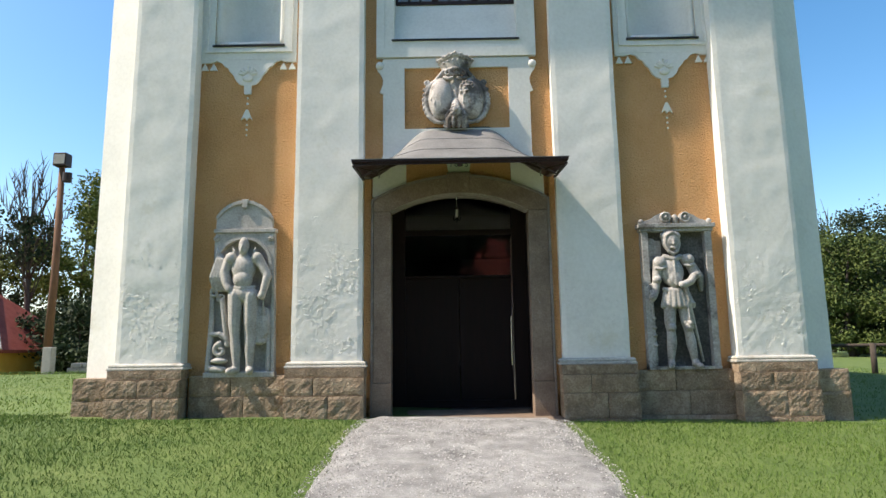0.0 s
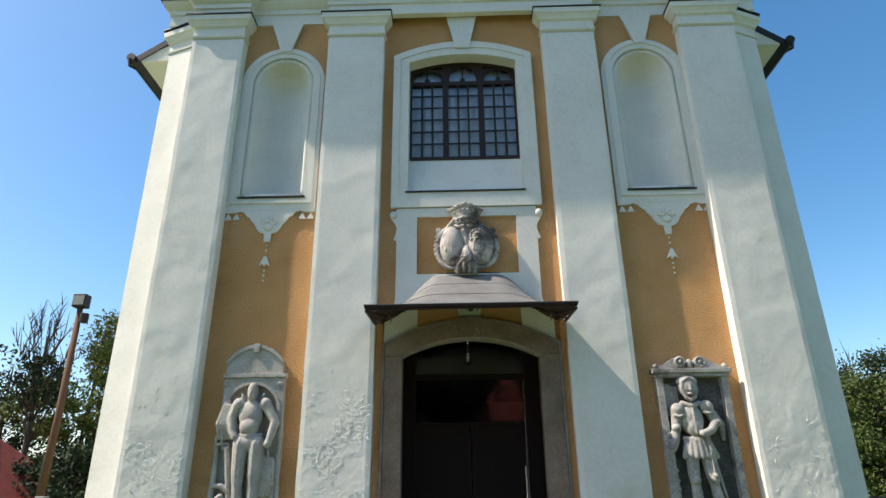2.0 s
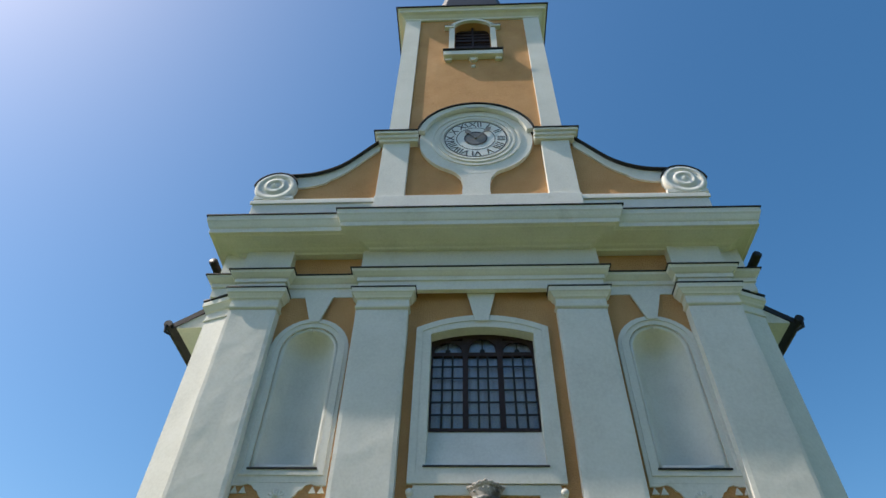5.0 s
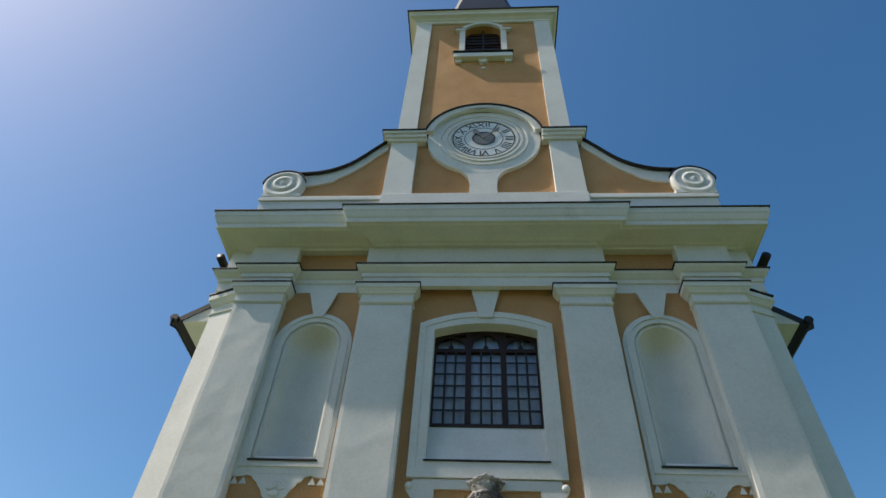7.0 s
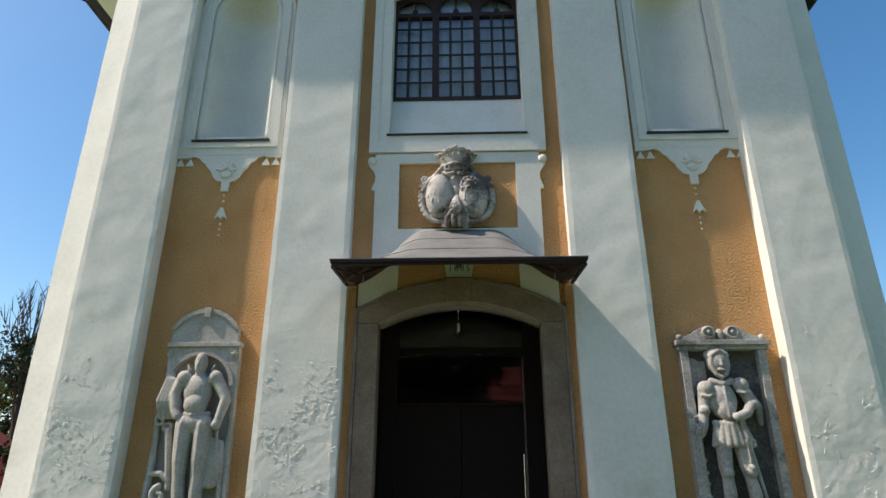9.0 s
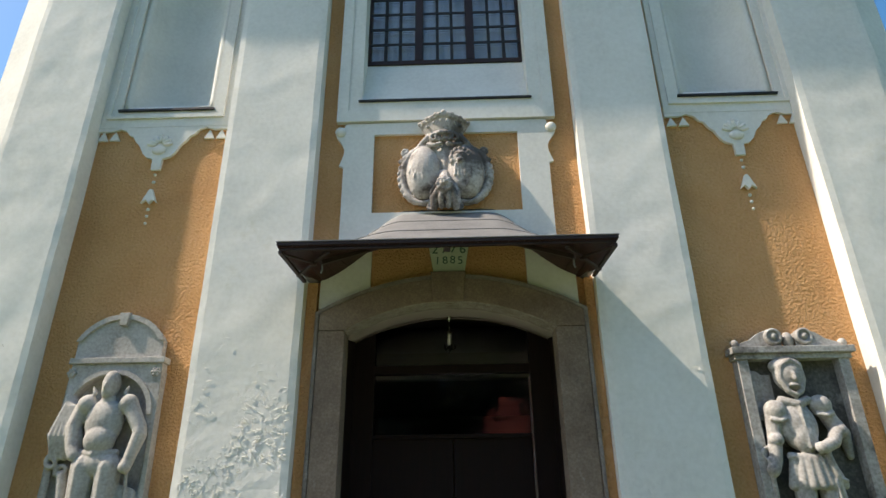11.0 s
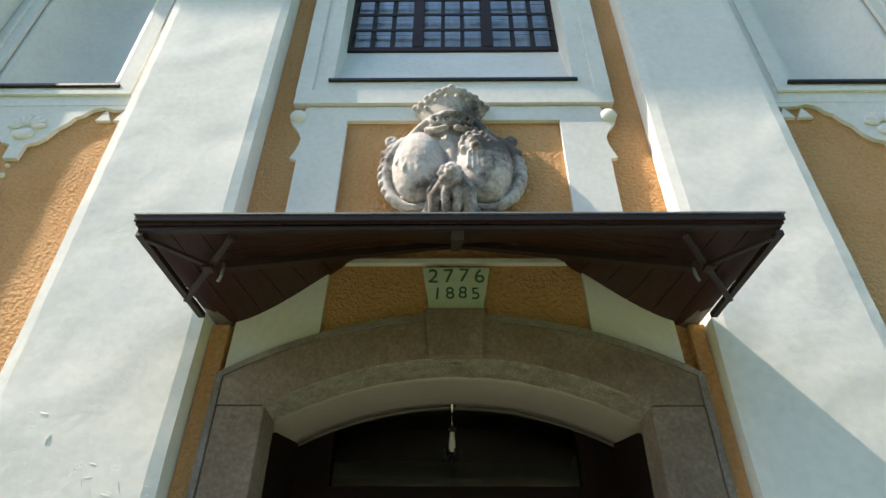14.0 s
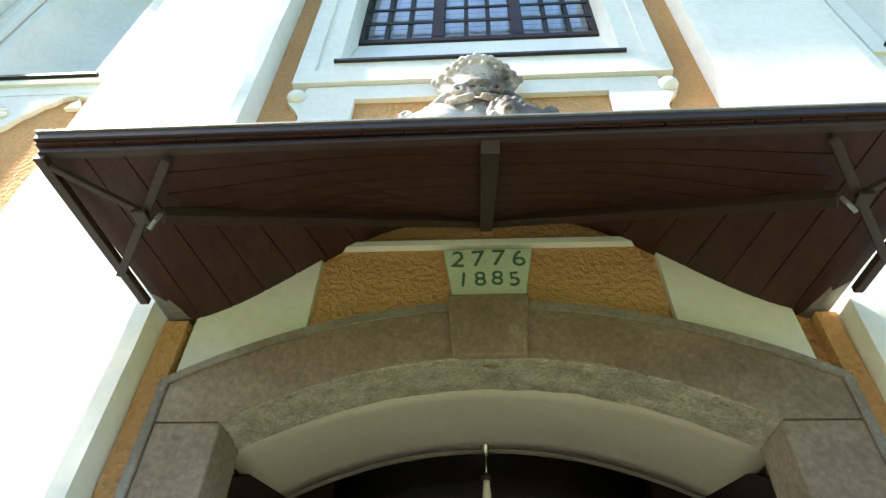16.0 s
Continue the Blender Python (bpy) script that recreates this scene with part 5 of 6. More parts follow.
box(bm, GX - 0.80, GX + 0.79, 7.88, 8.0195, 17.37, 17.42)
t_part("bell_sill", bm, WHITE, "", 0.01)
bm = bmesh.new()
box(bm, GX - 0.86, GX + 0.85, 7.80, 8.0195, 17.425, 17.445)
t_part("sill_lead", bm, LEAD)
bm = bmesh.new()
prism(bm, [[(GX - 0.14, 17.149), (GX + 0.14, 17.149), (GX + 0.06, 16.98), (GX - 0.06, 16.98)]], 7.93, 8.0195)
ball(bm, (GX, 8.0, 16.72), (0.07, 0.04, 0.07), 8, 6)
t_part("sill_drop", bm, WHITE)
for s in (-1, 1):
    bm = bmesh.new()
    box(bm, GX + s * 0.70 - 0.09, GX + s * 0.70 + 0.09, 7.94, 8.0195, 17.02, 17.149)
    t_part("sill_block", bm, WHITE)
bm = bmesh.new()
for k in range(10):
    z = 17.52 + 0.2 * k
    box(bm, GX - 0.53, GX + 0.52, 8.20 + 0.02, 8.26, z, z + 0.13)
box(bm, GX - 0.03, GX + 0.03, 8.17, 8.22, 17.5, 19.55)
box(bm, GX - 0.53, GX + 0.52, 8.17, 8.22, 18.62, 18.68)
t_part("louvres", bm, WINWOOD, "dark wooden louvres")

# ---- nave roof and its eaves ----
nr = thing("nave_roof", "steep dark church nave roof with wooden eaves", "roof", (GX, 8.8, 8.0), "", "structure")
for s in (-1, 1):
    bm = bmesh.new()
    xe = XL - 0.80 if s < 0 else XR + 0.72
    v = []
    for y in (8.42, 26.8):
        v.append([bm.verts.new(c) for c in ((xe, y, 8.02), (GX, y, 12.2), (GX, y, 12.06), (xe + s * -0.02, y, 7.90))])
    for k in range(4):
        q = (k + 1) % 4
        bm.faces.new((v[0][k], v[0][q], v[1][q], v[1][k]))
    bm.faces.new(v[0])
    bm.faces.new(v[1][::-1])
    bmesh.ops.transform(bm, matrix=Matrix.Translation((-GX, -8.8, -8.0)), verts=bm.verts)
    part("roof_slope", bm, LEAD, nr)
    bm = bmesh.new()
    xw = XL if s < 0 else XR
    vv = []
    for y in (8.44, 26.0):
        vv.append([bm.verts.new(c) for c in ((xw - s * -0.0, y, 7.95), (xe - s * 0.1, y, 7.93), (xe - s * 0.1, y, 8.0), (xw, y, 8.42))])
    for k in range(4):
        q = (k + 1) % 4
        bm.faces.new((vv[0][k], vv[0][q], vv[1][q], vv[1][k]))
    bm.faces.new(vv[0])
    bm.faces.new(vv[1][::-1])
    bmesh.ops.transform(bm, matrix=Matrix.Translation((-GX, -8.8, -8.0)), verts=bm.verts)
    part("eaves_box", bm, WHITE, nr, "pale boxed eaves")
    bm = bmesh.new()
    tube(bm, [(xe - s * -0.05, 8.36, 7.98), (xe - s * -0.05, 27, 7.98)], 0.075, 12)
    tube(bm, [(xe + s * 0.06, 8.36, 7.93), (xe + s * 0.04, 8.37, 7.80), (xe - s * 0.08, 8.40, 7.74)], [0.035, 0.03, 0.02], 8)
    bmesh.ops.transform(bm, matrix=Matrix.Translation((-GX, -8.8, -8.0)), verts=bm.verts)
    part("gutter", bm, LEAD, nr, "dark rain gutter")
    pipe = thing("gutter", "dark rain gutter of the upper roof beside the cornice", "gutter", (s * 5.13, 8.3, 9.1), "upper gutters")
    bm = bmesh.new()
    tube(bm, [(0.08 * s, -0.1, 0.30), (0.08 * s, 3.7, 0.30)], 0.085, 12)
    part("pipe", bm, LEAD, pipe, "", 0, True)

# ---- carved figures and coat of arms ----
class Carver:
    """Collects rounded lumps of stone and fuses them into one carved mesh. X to the right, Z up, D depth out of the slab."""

    def __init__(self, x, y, z):
        self.bm, self.o = bmesh.new(), Vector((x, y, z))

    def p(self, x, z, d):
        return self.o + Vector((x, -d, z))

    def lump(self, x, z, d, rx, rz, rd, tilt=0.0):
        ball(self.bm, self.p(x, z, d), (rx, rd, rz), 20, 12, Euler((0, radians(tilt), 0)))

    def limb(self, *pts):
        """Points of (x, z, depth, radius)."""
        tube(self.bm, [self.p(a, b, c) for a, b, c, r in pts], [r for a, b, c, r in pts], 10)
        for a, b, c, r in (pts[0], pts[-1]):
            ball(self.bm, self.p(a, b, c), r, 10, 7)

    def curl(self, x, z, d, r, turns, start, thick, flip=1):
        pts = []
        n = int(14 * turns)
        for i in range(n + 1):
            a = radians(start) + flip * math.tau * turns * i / n
            q = r * (1 - 0.78 * i / n)
            pts.append((x + q * math.cos(a), z + q * math.sin(a), d + 0.015 * i / n, thick * (1 - 0.4 * i / n)))
        self.limb(*pts)

    def done(self, name, mat, label, category, voxel=0.0085, rough=0.004):
        bm = self.bm
        me = bpy.data.meshes.new(name)
        bmesh.ops.recalc_face_normals(bm, faces=bm.faces)
        bm.to_mesh(me)
        bm.free()
        me.materials.append(mat)
        ob = new(name, me)
        m = ob.modifiers.new("fuse", "REMESH")
        m.mode = "VOXEL"
        m.voxel_size = voxel
        m.use_smooth_shade = True
        s = ob.modifiers.new("soften", "SMOOTH")
        s.factor, s.iterations = 0.5, 1
        return tagged(ob, label, category)


def epitaph(name, label, x0, x1, z0, z1, mat):
    t = thing(name, label, "epitaph", ((x0 + x1) / 2, 8.0, z0))

    def put(nm, bm, lab="", bevel=0.006, smooth=False):
        bmesh.ops.transform(bm, matrix=Matrix.Translation((-(x0 + x1) / 2, -8.0, -z0)), verts=bm.verts)
        return part(nm, bm, mat, t, lab, bevel, smooth)

    return t, put


# the armoured knight with a scrolled pediment
X0, X1, Z0, ZL = 2.34, 3.24, 0.582, 2.33
t, put = epitaph("knight_epitaph", "grey stone epitaph frame with scrolled pediment on the ochre wall", X0, X1, Z0, ZL, SCULPT2)
bm = bmesh.new()
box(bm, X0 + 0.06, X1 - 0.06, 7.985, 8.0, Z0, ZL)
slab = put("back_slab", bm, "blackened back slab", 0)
slab.data.materials[0] = STAIN_SHADE
bm = bmesh.new()
box(bm, X0 + 0.10, X0 + 0.27, 7.965, 7.984, 1.86, 2.22)
put("tablet", bm, "pale blank tablet")
for a, b in ((X0, X0 + 0.085), (X1 - 0.085, X1)):
    bm = bmesh.new()
    box(bm, a, b, 7.89, 8.0, Z0, ZL)
    put("side_frame", bm)
bm = bmesh.new()
box(bm, X0 - 0.02, X1 + 0.02, 7.875, 8.0, ZL, ZL + 0.045)
box(bm, X0 - 0.045, X1 + 0.045, 7.845, 8.0, ZL + 0.045, ZL + 0.10)
put("lintel", bm)
bm = bmesh.new()
box(bm, X0, X1, 7.87, 8.0, Z0 - 0.005, Z0 + 0.035)
put("sill", bm)
c = (X0 + X1) / 2
for s in (-1, 1):
    bm = bmesh.new()
    lp = [(c + s * 0.43, ZL + 0.101), (c + s * 0.40, ZL + 0.14), (c + s * 0.31, ZL + 0.17), (c + s * 0.24, ZL + 0.22), (c + s * 0.15, ZL + 0.255), (c + s * 0.09, ZL + 0.24), (c + s * 0.05, ZL + 0.19), (c + s * 0.06, ZL + 0.101)]
    prism(bm, [lp], 7.90, 8.0)
    put("pediment_scroll", bm)
    bm = bmesh.new()
    lathe(bm, (c + s * 0.125, 7.93, ZL + 0.185), [(0.07, 0), (0.07, 0.06), (0.05, 0.07), (0.045, 0.05), (0.025, 0.05), (0.02, 0.075)], 20, "y")
    put("pediment_boss", bm, "", 0, True)
    bm = bmesh.new()
    ball(bm, (c + s * 0.44, 7.91, ZL + 0.135), 0.035, 10, 7)
    put("pediment_ball", bm, "", 0, True)
bm = bmesh.new()
ball(bm, (c, 7.91, ZL + 0.16), (0.045, 0.05, 0.07), 10, 8)
put("pediment_bud", bm, "", 0, True)

k = Carver(2.715, 7.985, 0.60)
k.lump(0, 1.60, 0.09, 0.115, 0.135, 0.095)
k.lump(0.0, 1.67, 0.08, 0.135, 0.08, 0.08)
k.limb((-0.09, 1.56, 0.14, 0.022), (-0.075, 1.66, 0.155, 0.02), (0, 1.71, 0.165, 0.02), (0.075, 1.66, 0.155, 0.02), (0.09, 1.56, 0.14, 0.022), (0.05, 1.46, 0.145, 0.025), (0, 1.43, 0.15, 0.025), (-0.05, 1.46, 0.145, 0.025), (-0.09, 1.56, 0.14, 0.022))
k.limb((0, 1.60, 0.185, 0.012), (0, 1.55, 0.20, 0.017))
k.limb((-0.03, 1.505, 0.175, 0.012), (0.03, 1.505, 0.175, 0.012))
k.limb((-0.10, 1.40, 0.10, 0.035), (0, 1.36, 0.14, 0.035), (0.10, 1.40, 0.10, 0.035))
k.lump(-0.01, 1.20, 0.09, 0.145, 0.19, 0.085)
k.lump(0.0, 1.12, 0.12, 0.10, 0.13, 0.07)
k.limb((0.0, 1.33, 0.165, 0.012), (0.0, 1.03, 0.185, 0.012))
for sx, x, z in ((-1, -0.165, 1.32), (1, 0.195, 1.355)):
    k.lump(x, z, 0.09, 0.085, 0.085, 0.085)
    k.limb((x - 0.06, z - 0.07, 0.14, 0.016), (x, z - 0.085, 0.165, 0.016), (x + 0.06, z - 0.06, 0.14, 0.016))
k.limb((-0.19, 1.28, 0.08, 0.062), (-0.215, 1.10, 0.09, 0.055), (-0.25, 0.94, 0.11, 0.048), (-0.285, 0.88, 0.12, 0.05))
k.lump(-0.218, 1.10, 0.12, 0.06, 0.05, 0.05)
k.limb((0.215, 1.33, 0.08, 0.062), (0.27, 1.17, 0.10, 0.058), (0.19, 1.07, 0.16, 0.05), (0.09, 1.03, 0.19, 0.045))
k.lump(0.275, 1.16, 0.13, 0.06, 0.055, 0.05)
k.lump(0.075, 1.03, 0.20, 0.05, 0.045, 0.045)
k.limb((-0.13, 0.98, 0.11, 0.03), (0.0, 0.96, 0.15, 0.03), (0.15, 0.98, 0.11, 0.03))
for j in range(7):
    f = j / 6
    k.limb((-0.11 + 0.26 * f, 0.95, 0.10 + 0.05 * math.sin(math.pi * f), 0.035), (-0.15 + 0.37 * f, 0.77, 0.10 + 0.055 * math.sin(math.pi * f), 0.038))
k.lump(0.04, 0.86, 0.07, 0.18, 0.12, 0.07)
k.limb((-0.065, 0.76, 0.08, 0.078), (-0.08, 0.56, 0.09, 0.07), (-0.075, 0.46, 0.09, 0.055), (-0.07, 0.30, 0.085, 0.064), (-0.095, 0.10, 0.08, 0.042), (-0.10, 0.05, 0.10, 0.05))
k.limb((-0.095, 0.04, 0.08, 0.045), (-0.125, 0.025, 0.17, 0.035))
k.limb((0.11, 0.76, 0.08, 0.078), (0.13, 0.56, 0.09, 0.07), (0.145, 0.46, 0.09, 0.055), (0.17, 0.30, 0.085, 0.064), (0.20, 0.10, 0.08, 0.042), (0.205, 0.05, 0.10, 0.05))
k.limb((0.205, 0.04, 0.08, 0.045), (0.235, 0.025, 0.17, 0.035))
for x in (-0.078, 0.142):
    k.lump(x, 0.50, 0.14, 0.055, 0.05, 0.05)
k.limb((0.12, 0.99, 0.18, 0.02), (0.155, 0.84, 0.16, 0.025), (0.165, 0.80, 0.15, 0.02))
k.limb((0.09, 0.83, 0.16, 0.014), (0.23, 0.80, 0.14, 0.014))
k.limb((0.165, 0.80, 0.14, 0.02), (0.315, 0.08, 0.06, 0.016))
k.limb((0.13, 0.80, 0.17, 0.012), (0.145, 0.60, 0.17, 0.012))
k.lump(0.147, 0.545, 0.17, 0.033, 0.033, 0.033)
k.limb((-0.30, 0.95, 0.12, 0.018), (-0.285, 0.62, 0.08, 0.022), (-0.275, 0.05, 0.05, 0.03))
for z in (0.62, 0.50, 0.40, 0.28):
    k.lump(-0.282, z, 0.075, 0.042, 0.022, 0.035)
k.curl(-0.29, 0.99, 0.09, 0.06, 0.8, 60, 0.016)
for z, d in ((1.60, 0.02), (1.52, 0.025), (1.45, 0.02)):
    k.lump(-0.255, z, 0.01, 0.085, 0.06, d)
k.limb((-0.33, 1.36, 0.03, 0.03), (-0.31, 1.20, 0.03, 0.045), (-0.33, 1.06, 0.03, 0.03))
k.limb((0.30, 1.30, 0.02, 0.03), (0.36, 1.15, 0.03, 0.05), (0.37, 0.98, 0.02, 0.03))
k.done("knight_statue", SCULPT2, "grey stone relief figure of a helmeted knight", "statue")

# the bareheaded knight under an arch
X0, X1, Z0, ZT = -3.25, -2.37, 0.575, 2.40
t, put = epitaph("arched_epitaph", "pale stone epitaph slab with arched niche and rounded top", X0, X1, Z0, ZT, SCULPT)
c = -2.81
arch_in = [(c - 0.405, Z0 + 0.05), (c - 0.385, 1.82), (c - 0.33, 1.90), (c - 0.33, 1.98)] + arc(c, 1.98, 0.33, 180, 0, 18)[1:-1] + [(c + 0.33, 1.98), (c + 0.33, 1.90), (c + 0.375, 1.82), (c + 0.40, Z0 + 0.05)]
bm = bmesh.new()
prism(bm, [[(X0, Z0), (X0 + 0.07, ZT), (X1 - 0.04, ZT), (X1, Z0)], arch_in], 7.91, 8.0)
put("slab", bm)
bm = bmesh.new()
prism(bm, [arc(c, 1.98, 0.375, 180, 0, 18) + arc(c, 1.98, 0.335, 180, 0, 18)[::-1]], 7.895, 7.9095)
put("arch_moulding", bm, "", 0)
bm = bmesh.new()
box(bm, c - 0.41, c + 0.405, 7.985, 8.0, Z0 + 0.04, 2.33)
put("niche_back", bm, "", 0)
bm = bmesh.new()
box(bm, X0 - 0.01, X1 + 0.01, 7.88, 8.0, Z0 - 0.02, Z0 + 0.04)
put("foot_ledge", bm)
bm = bmesh.new()
box(bm, X0 + 0.05, X1 - 0.02, 7.885, 8.0, ZT + 0.001, ZT + 0.05)
put("cornice_strip", bm)
bm = bmesh.new()
prism(bm, [[(c - 0.375, ZT + 0.051), (c - 0.375, ZT + 0.20)] + segment(c - 0.375, c + 0.365, ZT + 0.20, 0.22)[1:-1] + [(c + 0.365, ZT + 0.20), (c + 0.365, ZT + 0.051)]], 7.925, 8.0)
top = put("rounded_top", bm)
bm = bmesh.new()
rim_o, rim_i = segment(c - 0.385, c + 0.375, ZT + 0.20, 0.235), segment(c - 0.34, c + 0.33, ZT + 0.20, 0.19)
prism(bm, [rim_o + rim_i[::-1]], 7.905, 7.9245)
put("top_rim", bm, "", 0)
bm = bmesh.new()
prism(bm, [[(c - 0.03, ZT + 0.33), (c + 0.03, ZT + 0.33), (c + 0.045, ZT + 0.445), (c - 0.045, ZT + 0.445)]], 7.89, 7.93)
put("top_key", bm)
for s in (-1, 1):
    bm = bmesh.new()
    for a in range(6):
        ball(bm, (c + s * 0.355 + 0.025 * math.cos(a * 1.047), 7.905, 2.325 + 0.025 * math.sin(a * 1.047)), 0.017, 8, 6)
    ball(bm, (c + s * 0.355, 7.90, 2.325), 0.018, 8, 6)
    put("rosette", bm, "", 0, True)
k = Carver(-2.795, 7.985, 0.60)
k.lump(0.0, 1.62, 0.10, 0.066, 0.115, 0.085)
k.lump(0.0, 1.56, 0.13, 0.05, 0.06, 0.06)
k.limb((0, 1.62, 0.185, 0.010), (0, 1.585, 0.195, 0.014))
k.lump(0.0, 1.49, 0.09, 0.06, 0.06, 0.06)
k.lump(0.0, 1.32, 0.09, 0.155, 0.19, 0.095)
k.lump(0.005, 1.18, 0.12, 0.125, 0.12, 0.09)
k.limb((-0.13, 1.085, 0.11, 0.026), (0.0, 1.07, 0.17, 0.026), (0.15, 1.085, 0.11, 0.026))
k.lump(0.02, 1.0, 0.09, 0.17, 0.12, 0.10)
k.lump(-0.165, 1.46, 0.10, 0.075, 0.08, 0.075)
k.lump(0.175, 1.46, 0.10, 0.075, 0.08, 0.075)
k.limb((-0.12, 1.55, 0.10, 0.02), (-0.145, 1.60, 0.10, 0.01))
k.limb((0.13, 1.55, 0.10, 0.02), (0.15, 1.60, 0.10, 0.01))
k.limb((0.19, 1.45, 0.10, 0.065), (0.30, 1.27, 0.11, 0.06), (0.32, 1.22, 0.12, 0.058), (0.275, 1.02, 0.14, 0.045), (0.26, 0.97, 0.15, 0.05))
k.limb((-0.19, 1.45, 0.09, 0.06), (-0.235, 1.28, 0.10, 0.06), (-0.20, 1.12, 0.13, 0.05), (-0.16, 1.06, 0.15, 0.045))
k.limb((-0.085, 0.98, 0.10, 0.10), (-0.085, 0.62, 0.10, 0.082), (-0.08, 0.48, 0.095, 0.065), (-0.06, 0.30, 0.09, 0.068), (-0.05, 0.09, 0.09, 0.045))
k.limb((-0.05, 0.05, 0.09, 0.05), (-0.11, 0.03, 0.18, 0.045))
k.limb((0.115, 0.98, 0.10, 0.10), (0.11, 0.62, 0.10, 0.082), (0.11, 0.48, 0.095, 0.065), (0.115, 0.30, 0.09, 0.068), (0.115, 0.09, 0.09, 0.045))
k.limb((0.115, 0.05, 0.09, 0.05), (0.15, 0.03, 0.18, 0.045))
# banner and drapery
for j in range(6):
    k.limb((-0.36 + 0.02 * j, 1.66 - 0.05 * j, 0.05, 0.02), (-0.34 + 0.012 * j, 1.45, 0.08, 0.04), (-0.40 + 0.04 * j, 1.22, 0.09, 0.045), (-0.37 + 0.045 * j, 1.06, 0.07, 0.03))
k.curl(-0.36, 1.02, 0.07, 0.07, 0.9, 90, 0.024)
k.curl(-0.27, 0.95, 0.06, 0.06, 0.8, 200, 0.022, -1)
k.limb((-0.41, 1.0, 0.04, 0.032), (-0.40, 0.6, 0.04, 0.036), (-0.42, 0.05, 0.04, 0.05))
k.limb((-0.27, 0.92, 0.06, 0.04), (-0.22, 0.62, 0.07, 0.036), (-0.18, 0.36, 0.07, 0.036))
k.limb((-0.40, 0.49, 0.06, 0.03), (-0.28, 0.50, 0.08, 0.035), (-0.19, 0.42, 0.08, 0.03))
k.curl(-0.26, 0.29, 0.09, 0.085, 1.0, 100, 0.036)
k.lump(-0.27, 0.16, 0.08, 0.11, 0.04, 0.07)
k.limb((-0.36, 0.06, 0.07, 0.05), (-0.22, 0.05, 0.09, 0.045))
# fringe hanging beside the leg
for j in range(7):
    x = 0.16 + 0.03 * j
    k.limb((x - 0.02, 0.86 - 0.01 * j, 0.08, 0.02), (x + 0.01 * math.sin(j * 2), 0.64, 0.10, 0.022), (x - 0.01, 0.42 + 0.03 * abs(j - 3), 0.085, 0.022))
k.lump(0.23, 0.40, 0.07, 0.08, 0.05, 0.04)
k.limb((0.36, 1.36, 0.03, 0.025), (0.375, 0.9, 0.04, 0.03), (0.34, 0.4, 0.04, 0.034), (0.345, 0.05, 0.04, 0.04))
k.limb((0.27, 0.95, 0.13, 0.014), (0.30, 0.42, 0.07, 0.014))
k.done("bareheaded_statue", SCULPT, "pale stone relief figure of a bareheaded knight", "statue")

# coat of arms above the canopy
k = Carver(-0.022, 8.0, 4.13)
k.lump(0, -0.02, 0.02, 0.36, 0.27, 0.06)
k.lump(0, 0.30, 0.03, 0.20, 0.20, 0.07)
for s in (-1, 1):
    # swelling oval shields, each in a hollow with a broad outer band
    cx, cz, ax, az = s * 0.20, 0.055, 0.178 if s > 0 else 0.165, 0.285
    k.lump(cx, cz - 0.015, 0.02, ax + 0.045, az + 0.03, 0.06)
    k.lump(cx, cz, 0.075, ax, az, 0.125)
    band = []
    for a in range(25):
        w = a * math.tau / 24
        out = max(0.0, s * math.cos(w))
        band.append((cx + (ax + 0.03 + 0.012 * out) * math.cos(w), cz - 0.02 + (az + 0.018) * math.sin(w), 0.085 - 0.035 * out, 0.02 + 0.013 * out))
    k.limb(*band)
    # leafy outer edge
    for a in range(9):
        w = radians(32 - 12.5 * a)
        k.lump(cx + s * (ax + 0.072) * math.cos(w), cz - 0.02 + (az + 0.02) * math.sin(w), 0.05, 0.021, 0.034, 0.03, s * (15 * a - 50))
    # ear scrolls at the shoulders
    k.limb((s * 0.24, 0.345, 0.05, 0.03), (s * 0.31, 0.30, 0.06, 0.03), (s * 0.365, 0.255, 0.06, 0.024), (s * 0.405, 0.215, 0.06, 0.02))
    k.curl(s * 0.375, 0.30, 0.06, 0.042, 1.0, 270, 0.019, s)
    k.lump(s * 0.425, 0.20, 0.05, 0.022, 0.03, 0.022, s * 30)
    # scrolls under the crown
    k.curl(s * 0.095, 0.405, 0.14, 0.055, 1.2, 200 if s > 0 else -20, 0.02, -s)
    k.limb((s * 0.26, 0.335, 0.06, 0.03), (s * 0.20, 0.40, 0.08, 0.032), (s * 0.16, 0.455, 0.08, 0.03))
    k.limb((s * 0.155, 0.36, 0.11, 0.02), (s * 0.10, 0.325, 0.14, 0.022), (s * 0.035, 0.335, 0.15, 0.022))
    # knotted cloth hanging below the rosette
    k.limb((s * 0.05, -0.17, 0.21, 0.026), (s * 0.095, -0.26, 0.18, 0.036), (s * 0.10, -0.345, 0.14, 0.036))
    k.limb((s * 0.02, -0.21, 0.24, 0.02), (s * 0.035, -0.28, 0.22, 0.026), (s * 0.03, -0.35, 0.17, 0.028))
    k.limb((s * 0.09, -0.13, 0.16, 0.018), (s * 0.125, -0.20, 0.15, 0.024), (s * 0.12, -0.27, 0.12, 0.028))
    k.curl(s * 0.135, -0.325, 0.09, 0.03, 0.9, 90, 0.018, -s)
k.lump(0, 0.25, 0.06, 0.10, 0.12, 0.06)
k.lump(0, 0.12, 0.06, 0.045, 0.24, 0.065)
